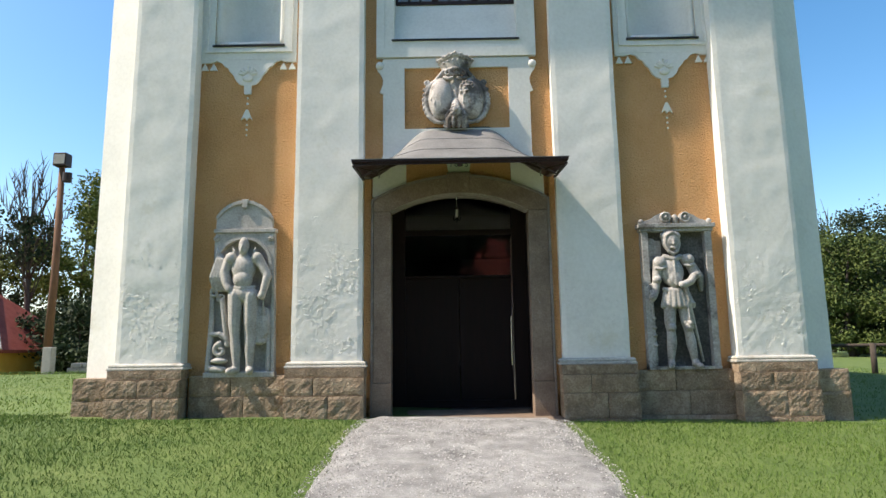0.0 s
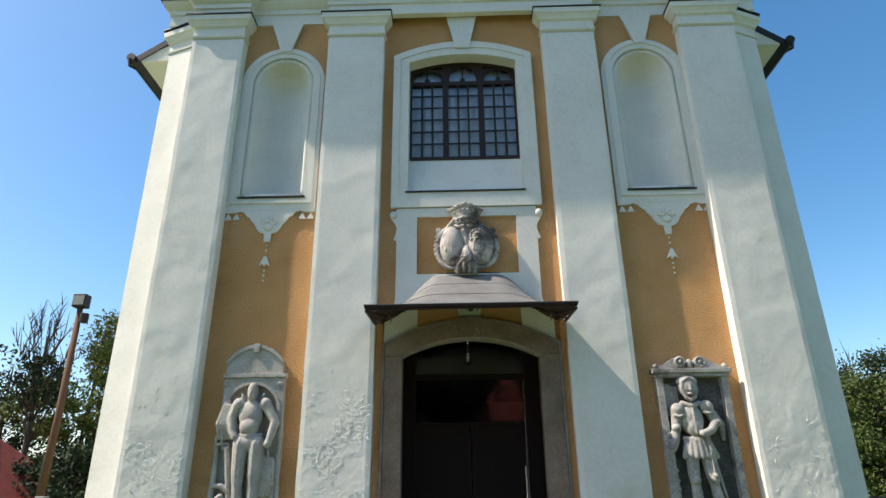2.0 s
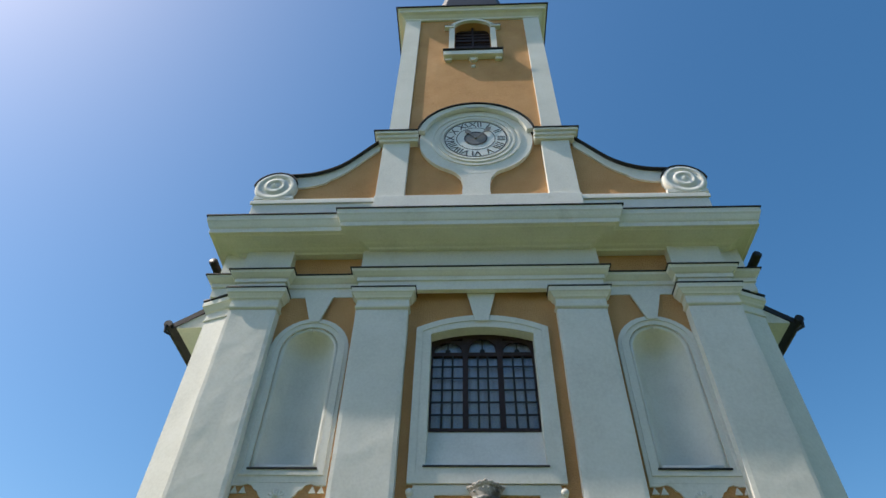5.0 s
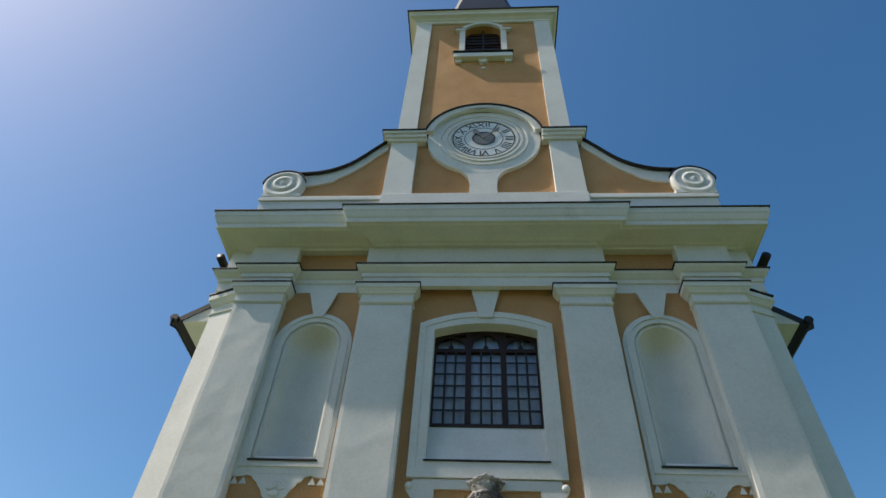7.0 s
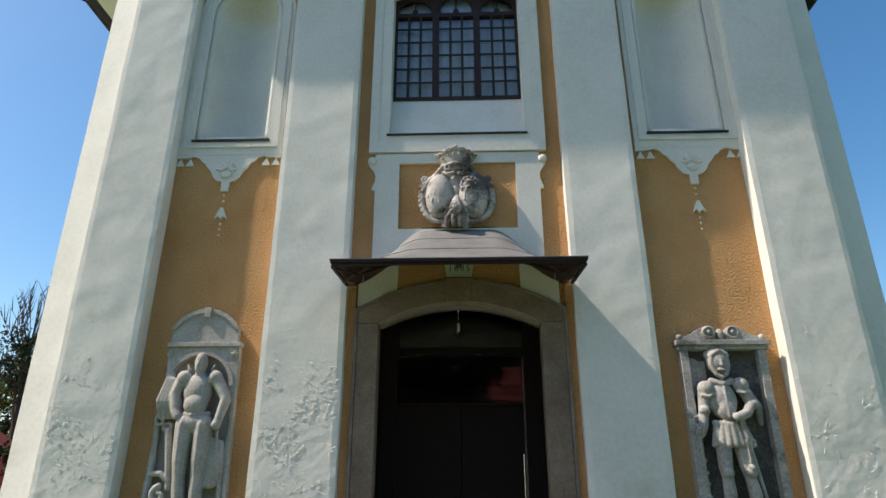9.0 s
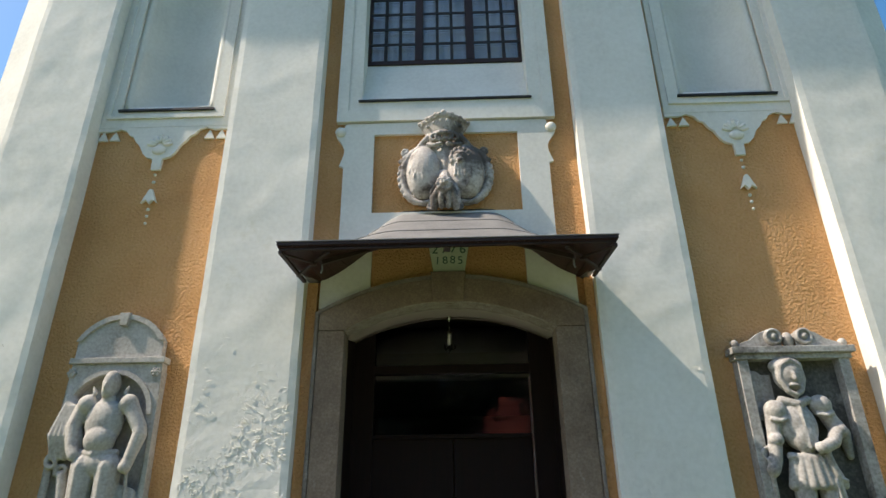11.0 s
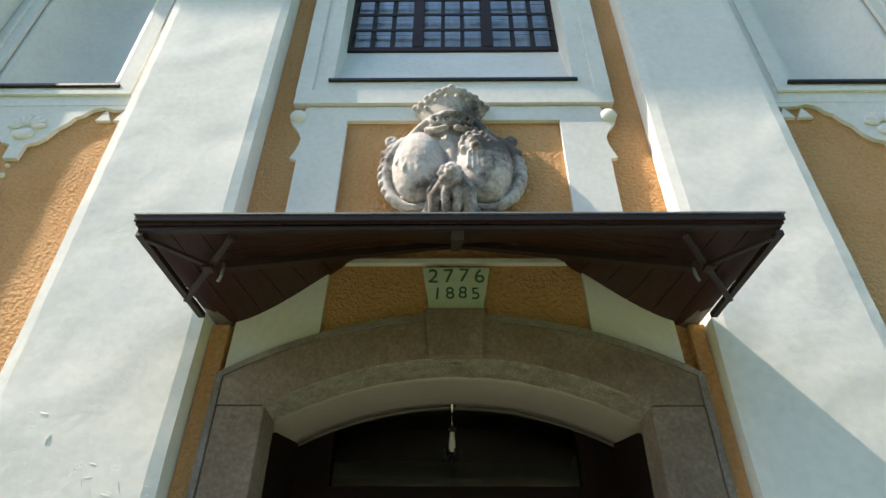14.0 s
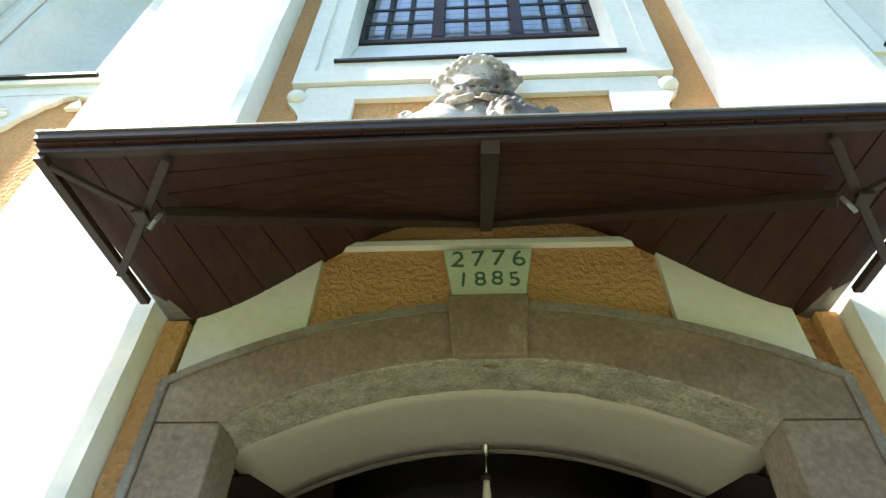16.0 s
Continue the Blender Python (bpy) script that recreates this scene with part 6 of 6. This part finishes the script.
# charges: a toothed band on one shield, a lion's mask on the other
k.limb((-0.335, 0.02, 0.150, 0.009), (-0.30, 0.10, 0.165, 0.010), (-0.29, -0.06, 0.175, 0.011), (-0.235, 0.12, 0.185, 0.011), (-0.20, -0.06, 0.19, 0.011), (-0.12, 0.10, 0.17, 0.011))
k.lump(0.15, 0.16, 0.165, 0.075, 0.085, 0.05)
for a in range(9):
    k.lump(0.15 + 0.085 * math.cos(0.5 * a - 0.4), 0.165 + 0.095 * math.sin(0.5 * a - 0.4), 0.16, 0.024, 0.03, 0.035)
k.lump(0.145, 0.11, 0.215, 0.028, 0.022, 0.028)
k.lump(0.12, 0.165, 0.21, 0.013, 0.013, 0.014)
k.lump(0.17, 0.165, 0.21, 0.013, 0.013, 0.014)
k.limb((0.11, 0.20, 0.20, 0.012), (0.145, 0.185, 0.215, 0.012), (0.18, 0.20, 0.20, 0.012))
for a in range(4):
    k.limb((0.105 + 0.026 * a, 0.08, 0.19, 0.013), (0.10 + 0.03 * a, -0.03 - 0.02 * (a % 2), 0.18, 0.013))
k.limb((0.20, 0.02, 0.185, 0.016), (0.245, -0.05, 0.175, 0.018), (0.215, -0.12, 0.165, 0.016))
# rosette
k.lump(-0.005, -0.165, 0.275, 0.034, 0.034, 0.028)
for a in range(8):
    k.lump(-0.005 + 0.054 * math.cos(a * 0.785), -0.165 + 0.054 * math.sin(a * 0.785), 0.255, 0.028, 0.028, 0.024)
k.curl(-0.005, -0.165, 0.295, 0.036, 1.2, 0, 0.009)
k.limb((-0.005, 0.02, 0.10, 0.05), (-0.005, -0.12, 0.20, 0.06), (-0.005, -0.22, 0.19, 0.07))
# crown: a band, a flared cup and a scalloped rim
k.limb(*[((j - 6) / 6 * 0.155, 0.455, 0.07 + 0.09 * (1 - ((j - 6) / 6) ** 2), 0.024) for j in range(13)])
for j in range(25):
    f = (j - 12) / 12
    k.limb((f * 0.15, 0.47, 0.06 + 0.09 * (1 - f * f), 0.02), (f * 0.215, 0.575 + 0.03 * (1 - abs(f)), 0.06 + 0.11 * (1 - f * f), 0.017))
for j in range(13):
    f = (j - 6) / 6
    up = 0.055 * (1 - abs(f)) + (0.014 if j % 2 == 0 else 0.0)
    k.lump(f * 0.235, 0.60 + up, 0.07 + 0.125 * (1 - f * f), 0.026, 0.026, 0.024)
    if j % 2:
        k.lump(f * 0.20, 0.535 + up * 0.5, 0.10 + 0.12 * (1 - f * f), 0.014, 0.022, 0.012)
k.limb(*[((j - 6) / 6 * 0.225, 0.585 + 0.05 * (1 - abs((j - 6) / 6)), 0.07 + 0.125 * (1 - ((j - 6) / 6) ** 2), 0.014) for j in range(13)])
for j in range(5):
    k.lump((j - 2) * 0.06, 0.40, 0.14 - 0.012 * (j - 2) ** 2, 0.026, 0.03, 0.026)
k.done("heraldic_shield", EMBLEM, "carved grey stone coat of arms with crown and two shields", "heraldic carving", 0.0075)

# ---- surroundings ----
def leaf_mesh(name, centres, sizes, mat, parent, seed=0):
    """Many small folded leaves, two triangles each, round the given centres."""
    rng = np.random.default_rng(seed)
    n = len(centres)
    c = np.asarray(centres, float)
    a = rng.normal(size=(n, 3))
    a /= np.linalg.norm(a, axis=1, keepdims=True)
    b = np.cross(a, rng.normal(size=(n, 3)))
    b /= np.linalg.norm(b, axis=1, keepdims=True) + 1e-9
    s = np.asarray(sizes, float)[:, None]
    v = np.stack([c - a * s, c + b * s * 0.5, c + a * s, c - b * s * 0.5 + np.cross(a, b) * s * 0.25], 1).reshape(-1, 3)
    f = np.arange(4 * n).reshape(-1, 4)
    me = bpy.data.meshes.new(name)
    me.from_pydata(v.tolist(), [], f.tolist())
    me.materials.append(mat)
    ob = new(name, me)
    ob.parent = parent
    return ob


def tree(name, label, at, height, spread, leaves, mat, leaf=0.16, trunk=0.22, clumps=46, seed=1, low=0.25, bare=0.0, lean=0.0):
    rng = random.Random(seed)
    t = thing(name, label, "tree", at)
    bm = bmesh.new()
    pts, rad = [], []
    for i in range(9):
        f = i / 8
        pts.append((lean * f * height + 0.25 * math.sin(f * 3 + seed), 0.2 * math.cos(f * 4 + seed), f * height * 0.86 - 0.1))
        rad.append(trunk * (1 - 0.85 * f))
    tube(bm, pts, rad, 9)
    part("trunk", bm, BARK, t, "", 0, True)
    cents = []
    for i in range(clumps):
        f = rng.uniform(low, 1.0)
        base = Vector(pts[min(8, int(f * 0.85 * 8))])
        a = rng.uniform(0, math.tau)
        prof = math.sin(math.pi * min(1, max(0.08, (f - low) / (1 - low) * 0.85 + 0.12))) ** 0.7
        r = spread * prof * rng.uniform(0.45, 1.05)
        tip = Vector((base.x + r * math.cos(a), base.y + r * math.sin(a), f * height * 0.93 + rng.uniform(-0.3, 0.5)))
        mid = base.lerp(tip, 0.5) + Vector((0, 0, 0.12 * r))
        bm = bmesh.new()
        tube(bm, [base, mid, tip], [trunk * 0.28 * (1.1 - f), trunk * 0.16 * (1.1 - f) + 0.012, 0.01], 5)
        if bare:
            for q in range(4):
                o = mid.lerp(tip, rng.uniform(0, 0.9))
                tube(bm, [o, o + Vector((rng.uniform(-0.5, 0.5), rng.uniform(-0.5, 0.5), rng.uniform(0.5, 1.6)))], [0.03, 0.006], 4)
        part("limb", bm, BARK, t, "", 0, True)
        cents.append((tip, rng.uniform(0.55, 1.15)))
        if r > 1.0:
            cents.append((mid, rng.uniform(0.4, 0.8)))
    g = np.random.default_rng(seed)
    pick = g.integers(0, len(cents), leaves)
    cc = np.array([c[0] for c in cents])[pick]
    rr = np.array([c[1] for c in cents])[pick][:, None]
    d = g.normal(size=(leaves, 3)) * np.array([0.5, 0.5, 0.36])
    pos = cc + d * rr * spread * 0.32
    pos = pos[pos[:, 2] > 0.25]
    if bare:
        pos = pos[(pos[:, 2] < 0.72 * height) & (np.hypot(pos[:, 0], pos[:, 1]) < spread * 0.62)]
    leaf_mesh("crown", pos, g.uniform(0.6, 1.25, len(pos)) * leaf, mat, t, seed)
    return t


def far_ground(x, y):
    return ground_z(x, y) - 0.06


TREES = (
    ("leafy_tree", "dense yellow-green tree beyond the lawn", (-22.6, 37.0), 13.0, 3.9, 22000, LEAF_YELLOW, 0.125, 11, 0.14, 0),
    ("leafy_tree", "dense green tree beyond the lawn", (-20.6, 40.0), 13.4, 3.2, 18000, LEAF_MID, 0.125, 12, 0.12, 0),
    ("open_tree", "thin-leaved tree with sky showing through its crown", (-27.6, 37.0), 11.0, 3.8, 5200, LEAF_DARK, 0.14, 13, 0.10, 0),
    ("dead_tree", "half-dead tree with ivy and bare upper branches", (-23.0, 33.0), 13.2, 2.2, 2600, LEAF_DARK, 0.13, 14, 0.55, 1),
    ("shrub", "dark shrub at the lawn's far edge", (-17.4, 29.0), 4.2, 2.4, 9000, LEAF_DARK, 0.12, 15, 0.02, 0),
    ("shrub", "dark shrub at the lawn's far edge", (-19.6, 31.0), 4.6, 2.6, 9000, LEAF_DARK, 0.12, 16, 0.02, 0),
    ("leafy_tree", "dark broad tree at the wood's edge", (25.0, 38.0), 8.6, 4.0, 26000, LEAF_DARK, 0.115, 21, 0.05, 0),
    ("leafy_tree", "dark broad tree at the wood's edge", (29.6, 39.0), 9.6, 4.2, 26000, LEAF_DARK, 0.115, 22, 0.05, 0),
    ("leafy_tree", "olive-green tree at the wood's edge", (22.0, 34.0), 7.0, 3.2, 20000, LEAF_MID, 0.11, 23, 0.05, 0),
    ("open_tree", "thin feathery tree above the wood's edge", (26.6, 43.0), 9.8, 3.0, 3500, LEAF_MID, 0.15, 24, 0.35, 1),
    ("shrub", "grey-green shrub below the trees", (23.2, 31.0), 3.6, 2.6, 9000, LEAF_MID, 0.12, 25, 0.02, 0),
    ("shrub", "grey-green shrub below the trees", (26.6, 32.0), 4.0, 2.8, 9000, LEAF_DARK, 0.12, 26, 0.02, 0),
    # Unseen trees and shrubs, added behind the camera to darken the door glass.
    ("unseen_tree", "unseen tall tree added to keep sky out of the door glass", (-15.0, -17.0), 15.0, 5.5, 9000, LEAF_DARK, 0.30, 31, 0.03, 0),
    ("unseen_tree", "unseen tall tree added to keep sky out of the door glass", (-8.0, -19.0), 16.0, 5.5, 9000, LEAF_DARK, 0.30, 32, 0.03, 0),
    ("unseen_tree", "unseen tall tree added to keep sky out of the door glass", (1.6, -31.0), 18.0, 6.0, 10000, LEAF_DARK, 0.34, 40, 0.03, 0),
    ("unseen_tree", "unseen tall tree added to keep sky out of the door glass", (-5.2, -15.5), 14.0, 4.6, 11000, LEAF_DARK, 0.30, 41, 0.03, 0),
    ("unseen_tree", "unseen tall tree added to keep sky out of the door glass", (-2.6, -18.0), 15.0, 4.6, 14000, LEAF_DARK, 0.30, 33, 0.03, 0),
    ("unseen_tree", "unseen tall tree added to keep sky out of the door glass", (9.0, -17.0), 15.5, 5.2, 9000, LEAF_DARK, 0.30, 34, 0.03, 0),
    ("unseen_tree", "unseen tall tree added to keep sky out of the door glass", (16.0, -18.0), 15.0, 5.5, 9000, LEAF_DARK, 0.30, 35, 0.03, 0),
    ("unseen_tree", "unseen tall tree added behind the red-roofed house to block sky", (3.5, -33.0), 19.0, 6.0, 9000, LEAF_DARK, 0.34, 36, 0.03, 0),
    ("shrub", "unseen dark shrub added to mask the door glass reflection", (1.6, -14.0), 4.4, 3.0, 7000, LEAF_DARK, 0.24, 37, 0.02, 0),
    ("shrub", "unseen dark shrub added to mask the door glass reflection", (5.2, -14.5), 4.2, 3.0, 7000, LEAF_DARK, 0.24, 38, 0.02, 0),
    ("shrub", "unseen dark shrub added to mask the door glass reflection", (-4.5, -13.5), 5.0, 3.2, 7000, LEAF_DARK, 0.24, 39, 0.02, 0),
    ("leafy_tree", "green tree behind the lawn", (34.0, 36.0), 9.4, 4.2, 12000, LEAF_DARK, 0.16, 27, 0.05, 0),
    ("leafy_tree", "green tree beyond the lawn", (-33.0, 36.0), 9.0, 4.0, 9000, LEAF_MID, 0.16, 28, 0.05, 0),
)
for nm, lab, (x, y), h, sp, lv, mt, lf, sd, lo, ba in TREES:
    tree(nm, lab, (x, y, far_ground(x, y)), h, sp, lv, mt, lf, 0.22 if h > 5 else 0.08, 44 if h > 5 else 30, sd, lo, ba)


def house(name, label, at, rz, w, d, eave, rise, over=0.35):
    t = thing(name, label, "house", at)
    t.rotation_euler = (0, 0, radians(rz))
    bm = bmesh.new()
    box(bm, -w / 2, w / 2, -d / 2, d / 2, -0.8, eave)
    part("wall", bm, YELLOWWALL, t, "yellow plastered wall")
    bm = bmesh.new()
    e = over
    lo = [bm.verts.new(c) for c in ((-w / 2 - e, -d / 2 - e, eave), (w / 2 + e, -d / 2 - e, eave), (w / 2 + e, d / 2 + e, eave), (-w / 2 - e, d / 2 + e, eave))]
    lo2 = [bm.verts.new(v.co - Vector((0, 0, 0.14))) for v in lo]
    r0, r1 = bm.verts.new((-w / 2 + d * 0.45, 0, eave + rise)), bm.verts.new((w / 2 - d * 0.45, 0, eave + rise))
    bm.faces.new((lo[0], lo[1], r1, r0))
    bm.faces.new((lo[2], lo[3], r0, r1))
    bm.faces.new((lo[1], lo[2], r1))
    bm.faces.new((lo[3], lo[0], r0))
    bm.faces.new(lo2[::-1])
    for i in range(4):
        bm.faces.new((lo[i], lo2[i], lo2[(i + 1) % 4], lo[(i + 1) % 4]))
    roof = part("roof", bm, REDROOF, t, "dark red sheet roof")
    rows = 9
    for i in range(rows):
        f = i / rows
        bm = bmesh.new()
        y = (-d / 2 - e) * (1 - f)
        z = eave + rise * f
        xa = (-w / 2 - e) * (1 - f) + (-w / 2 + d * 0.45) * f
        xb = (w / 2 + e) * (1 - f) + (w / 2 - d * 0.45) * f
        box(bm, xa, xb, y - 0.05, y + 0.03, z - 0.03, z + 0.05)
        part("roof_ridge", bm, REDROOF, roof)
    for s in (-1, 1):
        bm = bmesh.new()
        tube(bm, [(s * (w / 2 + e), -d / 2 - e, eave + 0.03), (s * (w / 2 - d * 0.45), 0, eave + rise + 0.03)], 0.07, 6)
        part("hip_cap", bm, CONCRETE, roof, "pale hip capping")
    bm = bmesh.new()
    box(bm, -w / 2 - 0.02, w / 2 + 0.02, -d / 2 - 0.02, -d / 2 - 0.001, eave - 0.35, eave - 0.16)
    part("eaves_band", bm, CONCRETE, t, "pale band under the eaves")
    for k in range(2):
        x = -w / 4 + k * w / 2
        bm = bmesh.new()
        box(bm, x - 0.45, x + 0.45, -d / 2 - 0.03, -d / 2 - 0.001, eave - 1.5, eave - 0.55)
        wn = part("window", bm, CONCRETE, t, "pale window frame")
        bm = bmesh.new()
        box(bm, x - 0.38, x + 0.38, -d / 2 - 0.045, -d / 2 - 0.031, eave - 1.43, eave - 0.62)
        part("pane", bm, WINWOOD, wn, "dark window pane")
    return t


house("small_house", "small yellow house with dark red roof beyond the lawn", (-24.2, 30.0, -0.95), 0, 8.5, 6.0, 1.85, 2.9)
house("red_roof_house", "yellow house with red roof facing the church", (4.4, -24.0, -0.85), 180, 11.0, 8.0, 4.3, 4.7)

# utility pole with floodlight, and a stone stub beside it
pz = far_ground(-14.5, 22.0)
pole = thing("floodlight_pole", "rusty brown pole with a floodlight box at its top", "pole", (-14.5, 22.0, pz))
bm = bmesh.new()
tube(bm, [(0, 0, -0.1), (-0.02, 0, 3.5), (-0.16 + 0.0, 0, 7.6)], [0.15, 0.13, 0.10], 10)
for v in bm.verts:
    v.co.x += 0.02 * v.co.z
part("post", bm, POLE, pole, "", 0, True)
bm = bmesh.new()
box(bm, -0.22, 0.26, -0.25, 0.15, 7.55, 8.05)
flood = part("floodlight", bm, BROWNPAINT, pole, "brown floodlight box", 0.03)
bm = bmesh.new()
box(bm, -0.18, 0.22, -0.262, -0.251, 7.62, 7.98)
part("lens", bm, CONCRETE, flood, "pale lens")
bm = bmesh.new()
tube(bm, [(0.28, -0.1, 6.95), (0.28, -0.1, 7.30)], 0.16, 12)
tube(bm, [(0.05, 0, 7.15), (0.3, -0.08, 7.15)], 0.03, 6)
part("horn", bm, BROWNPAINT, pole, "round horn loudspeaker", 0.02)
bm = bmesh.new()
box(bm, -0.16, 0.16, -0.14, 0.14, 0, 0.92)
st = tagged(link("stone_stub", bm, CONCRETE, None, "", 0.03), "short grey stone post beside the pole", "stone post")
st.location = (-14.15, 21.6, pz - 0.0)
wallt = thing("dry_stone_wall", "low rough grey stone wall at the lawn's edge", "wall", (-12.6, 22.4, far_ground(-12.6, 22.4)))
rng = random.Random(5)
for j in range(2):
    for i in range(6):
        bm = bmesh.new()
        box(bm, -0.2, 0.2, -0.18, 0.18, 0, 0.17)
        o = part("stone", bm, CONCRETE, wallt, "", 0.04)
        o.location = (-1.1 + 0.42 * i + 0.15 * j, rng.uniform(-0.04, 0.04), 0.17 * j)
        o.rotation_euler = (0, 0, rng.uniform(-0.15, 0.15))

# fence at the wood's edge
fz = ground_z(12.1, 18)
fence = thing("wooden_fence", "dark weathered wooden rail fence at the lawn's edge", "fence", (12.1, 18.0, fz))
for i in range(4):
    bm = bmesh.new()
    tube(bm, [(2.2 * i - 0.1, 0.3 * i, -0.1), (2.2 * i - 0.08, 0.3 * i, 0.86)], 0.08, 8)
    part("post", bm, BARK, fence, "", 0, True)
bm = bmesh.new()
tube(bm, [(-1.6, -0.1, 0.80), (6.8, 0.92, 0.78)], 0.05, 7)
part("rail", bm, BARK, fence, "", 0, True)

# ---- grass blades and gravel stones ----
rng = np.random.default_rng(3)
N = 120000
gx, gy = rng.uniform(-8.5, 8.0, N), 7.95 - 4.6 * rng.uniform(0, 1, N) ** 1.15
le = np.array([path_edges(y) for y in gy])
rag = rng.normal(0, 0.05, N)
ok = ((gx < le[:, 0] + rag) | (gx > le[:, 1] + rag)) & ((gy < 7.62) | (np.abs(gx) > 4.95))
gx, gy = gx[ok], gy[ok]
gz = np.array([ground_z(x, y) + 0.02 * noise.noise(Vector((x * 0.7, y * 0.7, 0))) for x, y in zip(gx, gy)]) - 0.005
n = len(gx)
patch = np.array([noise.noise(Vector((x * 0.9, y * 0.9, 7))) for x, y in zip(gx, gy)])
h = (0.030 + 0.014 * patch) * rng.uniform(0.5, 1.5, n)
an = rng.uniform(0, math.tau, n)
wd = 0.0028 + 0.0016 * rng.uniform(0, 1, n)
lx, ly = rng.normal(0, 0.45, n) * h, rng.normal(0, 0.45, n) * h
base = np.stack([gx, gy, gz], 1)
side = np.stack([np.cos(an) * wd, np.sin(an) * wd, np.zeros(n)], 1)
mid = base + np.stack([lx * 0.4, ly * 0.4, h * 0.6], 1)
tip = base + np.stack([lx, ly, h], 1)
v = np.stack([base - side, base + side, mid + side * 0.7, tip, mid - side * 0.7], 1).reshape(-1, 3)
me = bpy.data.meshes.new("grass")
me.from_pydata(v.tolist(), [], np.arange(5 * n).reshape(-1, 5).tolist())
me.materials.append(BLADES)
tagged(new("grass", me), "short mown green grass blades", "grass", "", "stuff")

n = 46000
gx = np.where(rng.uniform(0, 1, n) < 0.62, rng.uniform(-19, -4.9, n), rng.uniform(4.9, 14, n))
gy = 6.0 + 16 * rng.uniform(0, 1, n) ** 1.4
gz = np.array([ground_z(x, y) for x, y in zip(gx, gy)]) - 0.01
h = rng.uniform(0.03, 0.06, n)
an = rng.uniform(0, math.tau, n)
base = np.stack([gx, gy, gz], 1)
side = np.stack([np.cos(an) * 0.009, np.sin(an) * 0.009, np.zeros(n)], 1)
tip = base + np.stack([rng.normal(0, 0.02, n), rng.normal(0, 0.02, n), h], 1)
v = np.stack([base - side, base + side, tip], 1).reshape(-1, 3)
me = bpy.data.meshes.new("lawn_grass")
me.from_pydata(v.tolist(), [], np.arange(3 * n).reshape(-1, 3).tolist())
me.materials.append(BLADES)
tagged(new("lawn_grass", me), "short green lawn grass beside the church", "grass", "", "stuff")

M = 17000
sx, sy = rng.uniform(-1.75, 1.4, M), 7.5 - 4.2 * rng.uniform(0, 1, M)
le = np.array([path_edges(y) for y in sy])
ok = (sx > le[:, 0] - 0.03) & (sx < le[:, 1] + 0.03)
sx, sy = sx[ok], sy[ok]
vs, fs = [], []
octa = np.array([(1, 0, 0), (0, 1, 0), (-1, 0, 0), (0, -1, 0), (0, 0, 0.7), (0, 0, -0.7)])
of = ((0, 1, 4), (1, 2, 4), (2, 3, 4), (3, 0, 4), (1, 0, 5), (2, 1, 5), (3, 2, 5), (0, 3, 5))
for i, (x, y) in enumerate(zip(sx, sy)):
    r = rng.uniform(0.0035, 0.0095)
    a = rng.uniform(0, math.tau)
    ro = np.array([[math.cos(a), -math.sin(a), 0], [math.sin(a), math.cos(a), 0], [0, 0, 1]])
    q = (octa * r * rng.uniform(0.7, 1.3, (6, 3))) @ ro.T + (x, y, ground_z(x, y) + 0.038)
    vs.extend(q.tolist())
    fs.extend([[6 * i + k for k in f] for f in of])
me = bpy.data.meshes.new("gravel")
me.from_pydata(vs, [], fs)
me.materials.append(PEBBLE)
tagged(new("gravel", me), "loose pale gravel stones on the path", "gravel", "", "stuff")

# ---- curled paint flakes on the pilaster feet ----
frng = random.Random(17)
vs, fs = [], []
for (x0, x1), count, zmid in ((PIL[0], 190, 1.45), (PIL[1], 620, 1.5), (PIL[2], 60, 1.7), (PIL[3], 110, 1.35)):
    made = 0
    PF = FRONT[[p[0] for p in PIL].index(x0)]
    while made < count:
        x, z = frng.uniform(x0 + 0.03, x1 - 0.03), frng.gauss(zmid, 0.42)
        if not 0.82 < z < 2.6 or noise.noise(Vector((x * 3.1, 0, z * 3.1))) < -0.05:
            continue
        made += 1
        ln, wd, a = frng.uniform(0.006, 0.032), frng.uniform(0.001, 0.0032), frng.uniform(-1.4, 1.4)
        lift = frng.uniform(0.0025, 0.0065)
        ux, uz = math.cos(a), math.sin(a)
        k = len(vs)
        for f in (-1, -0.3, 0.4, 1):
            bend = 0.35 * f * f
            cx, cz = x + ux * ln * f - uz * wd * bend, z + uz * ln * f + ux * wd * bend
            w = wd * (1 - 0.7 * abs(f))
            vs.append((cx - uz * w, PF - 0.001, cz + ux * w))
            vs.append((cx + uz * w, PF - lift * (1 - 0.5 * abs(f)), cz - ux * w))
        for q in range(3):
            fs.append((k + 2 * q, k + 2 * q + 1, k + 2 * q + 3, k + 2 * q + 2))
me = bpy.data.meshes.new("paint_flakes")
me.from_pydata(vs, [], fs)
me.materials.append(WHITE)
tagged(new("paint_flakes", me), "lifted white paint flakes on the pilasters", "paint flakes", "", "stuff")
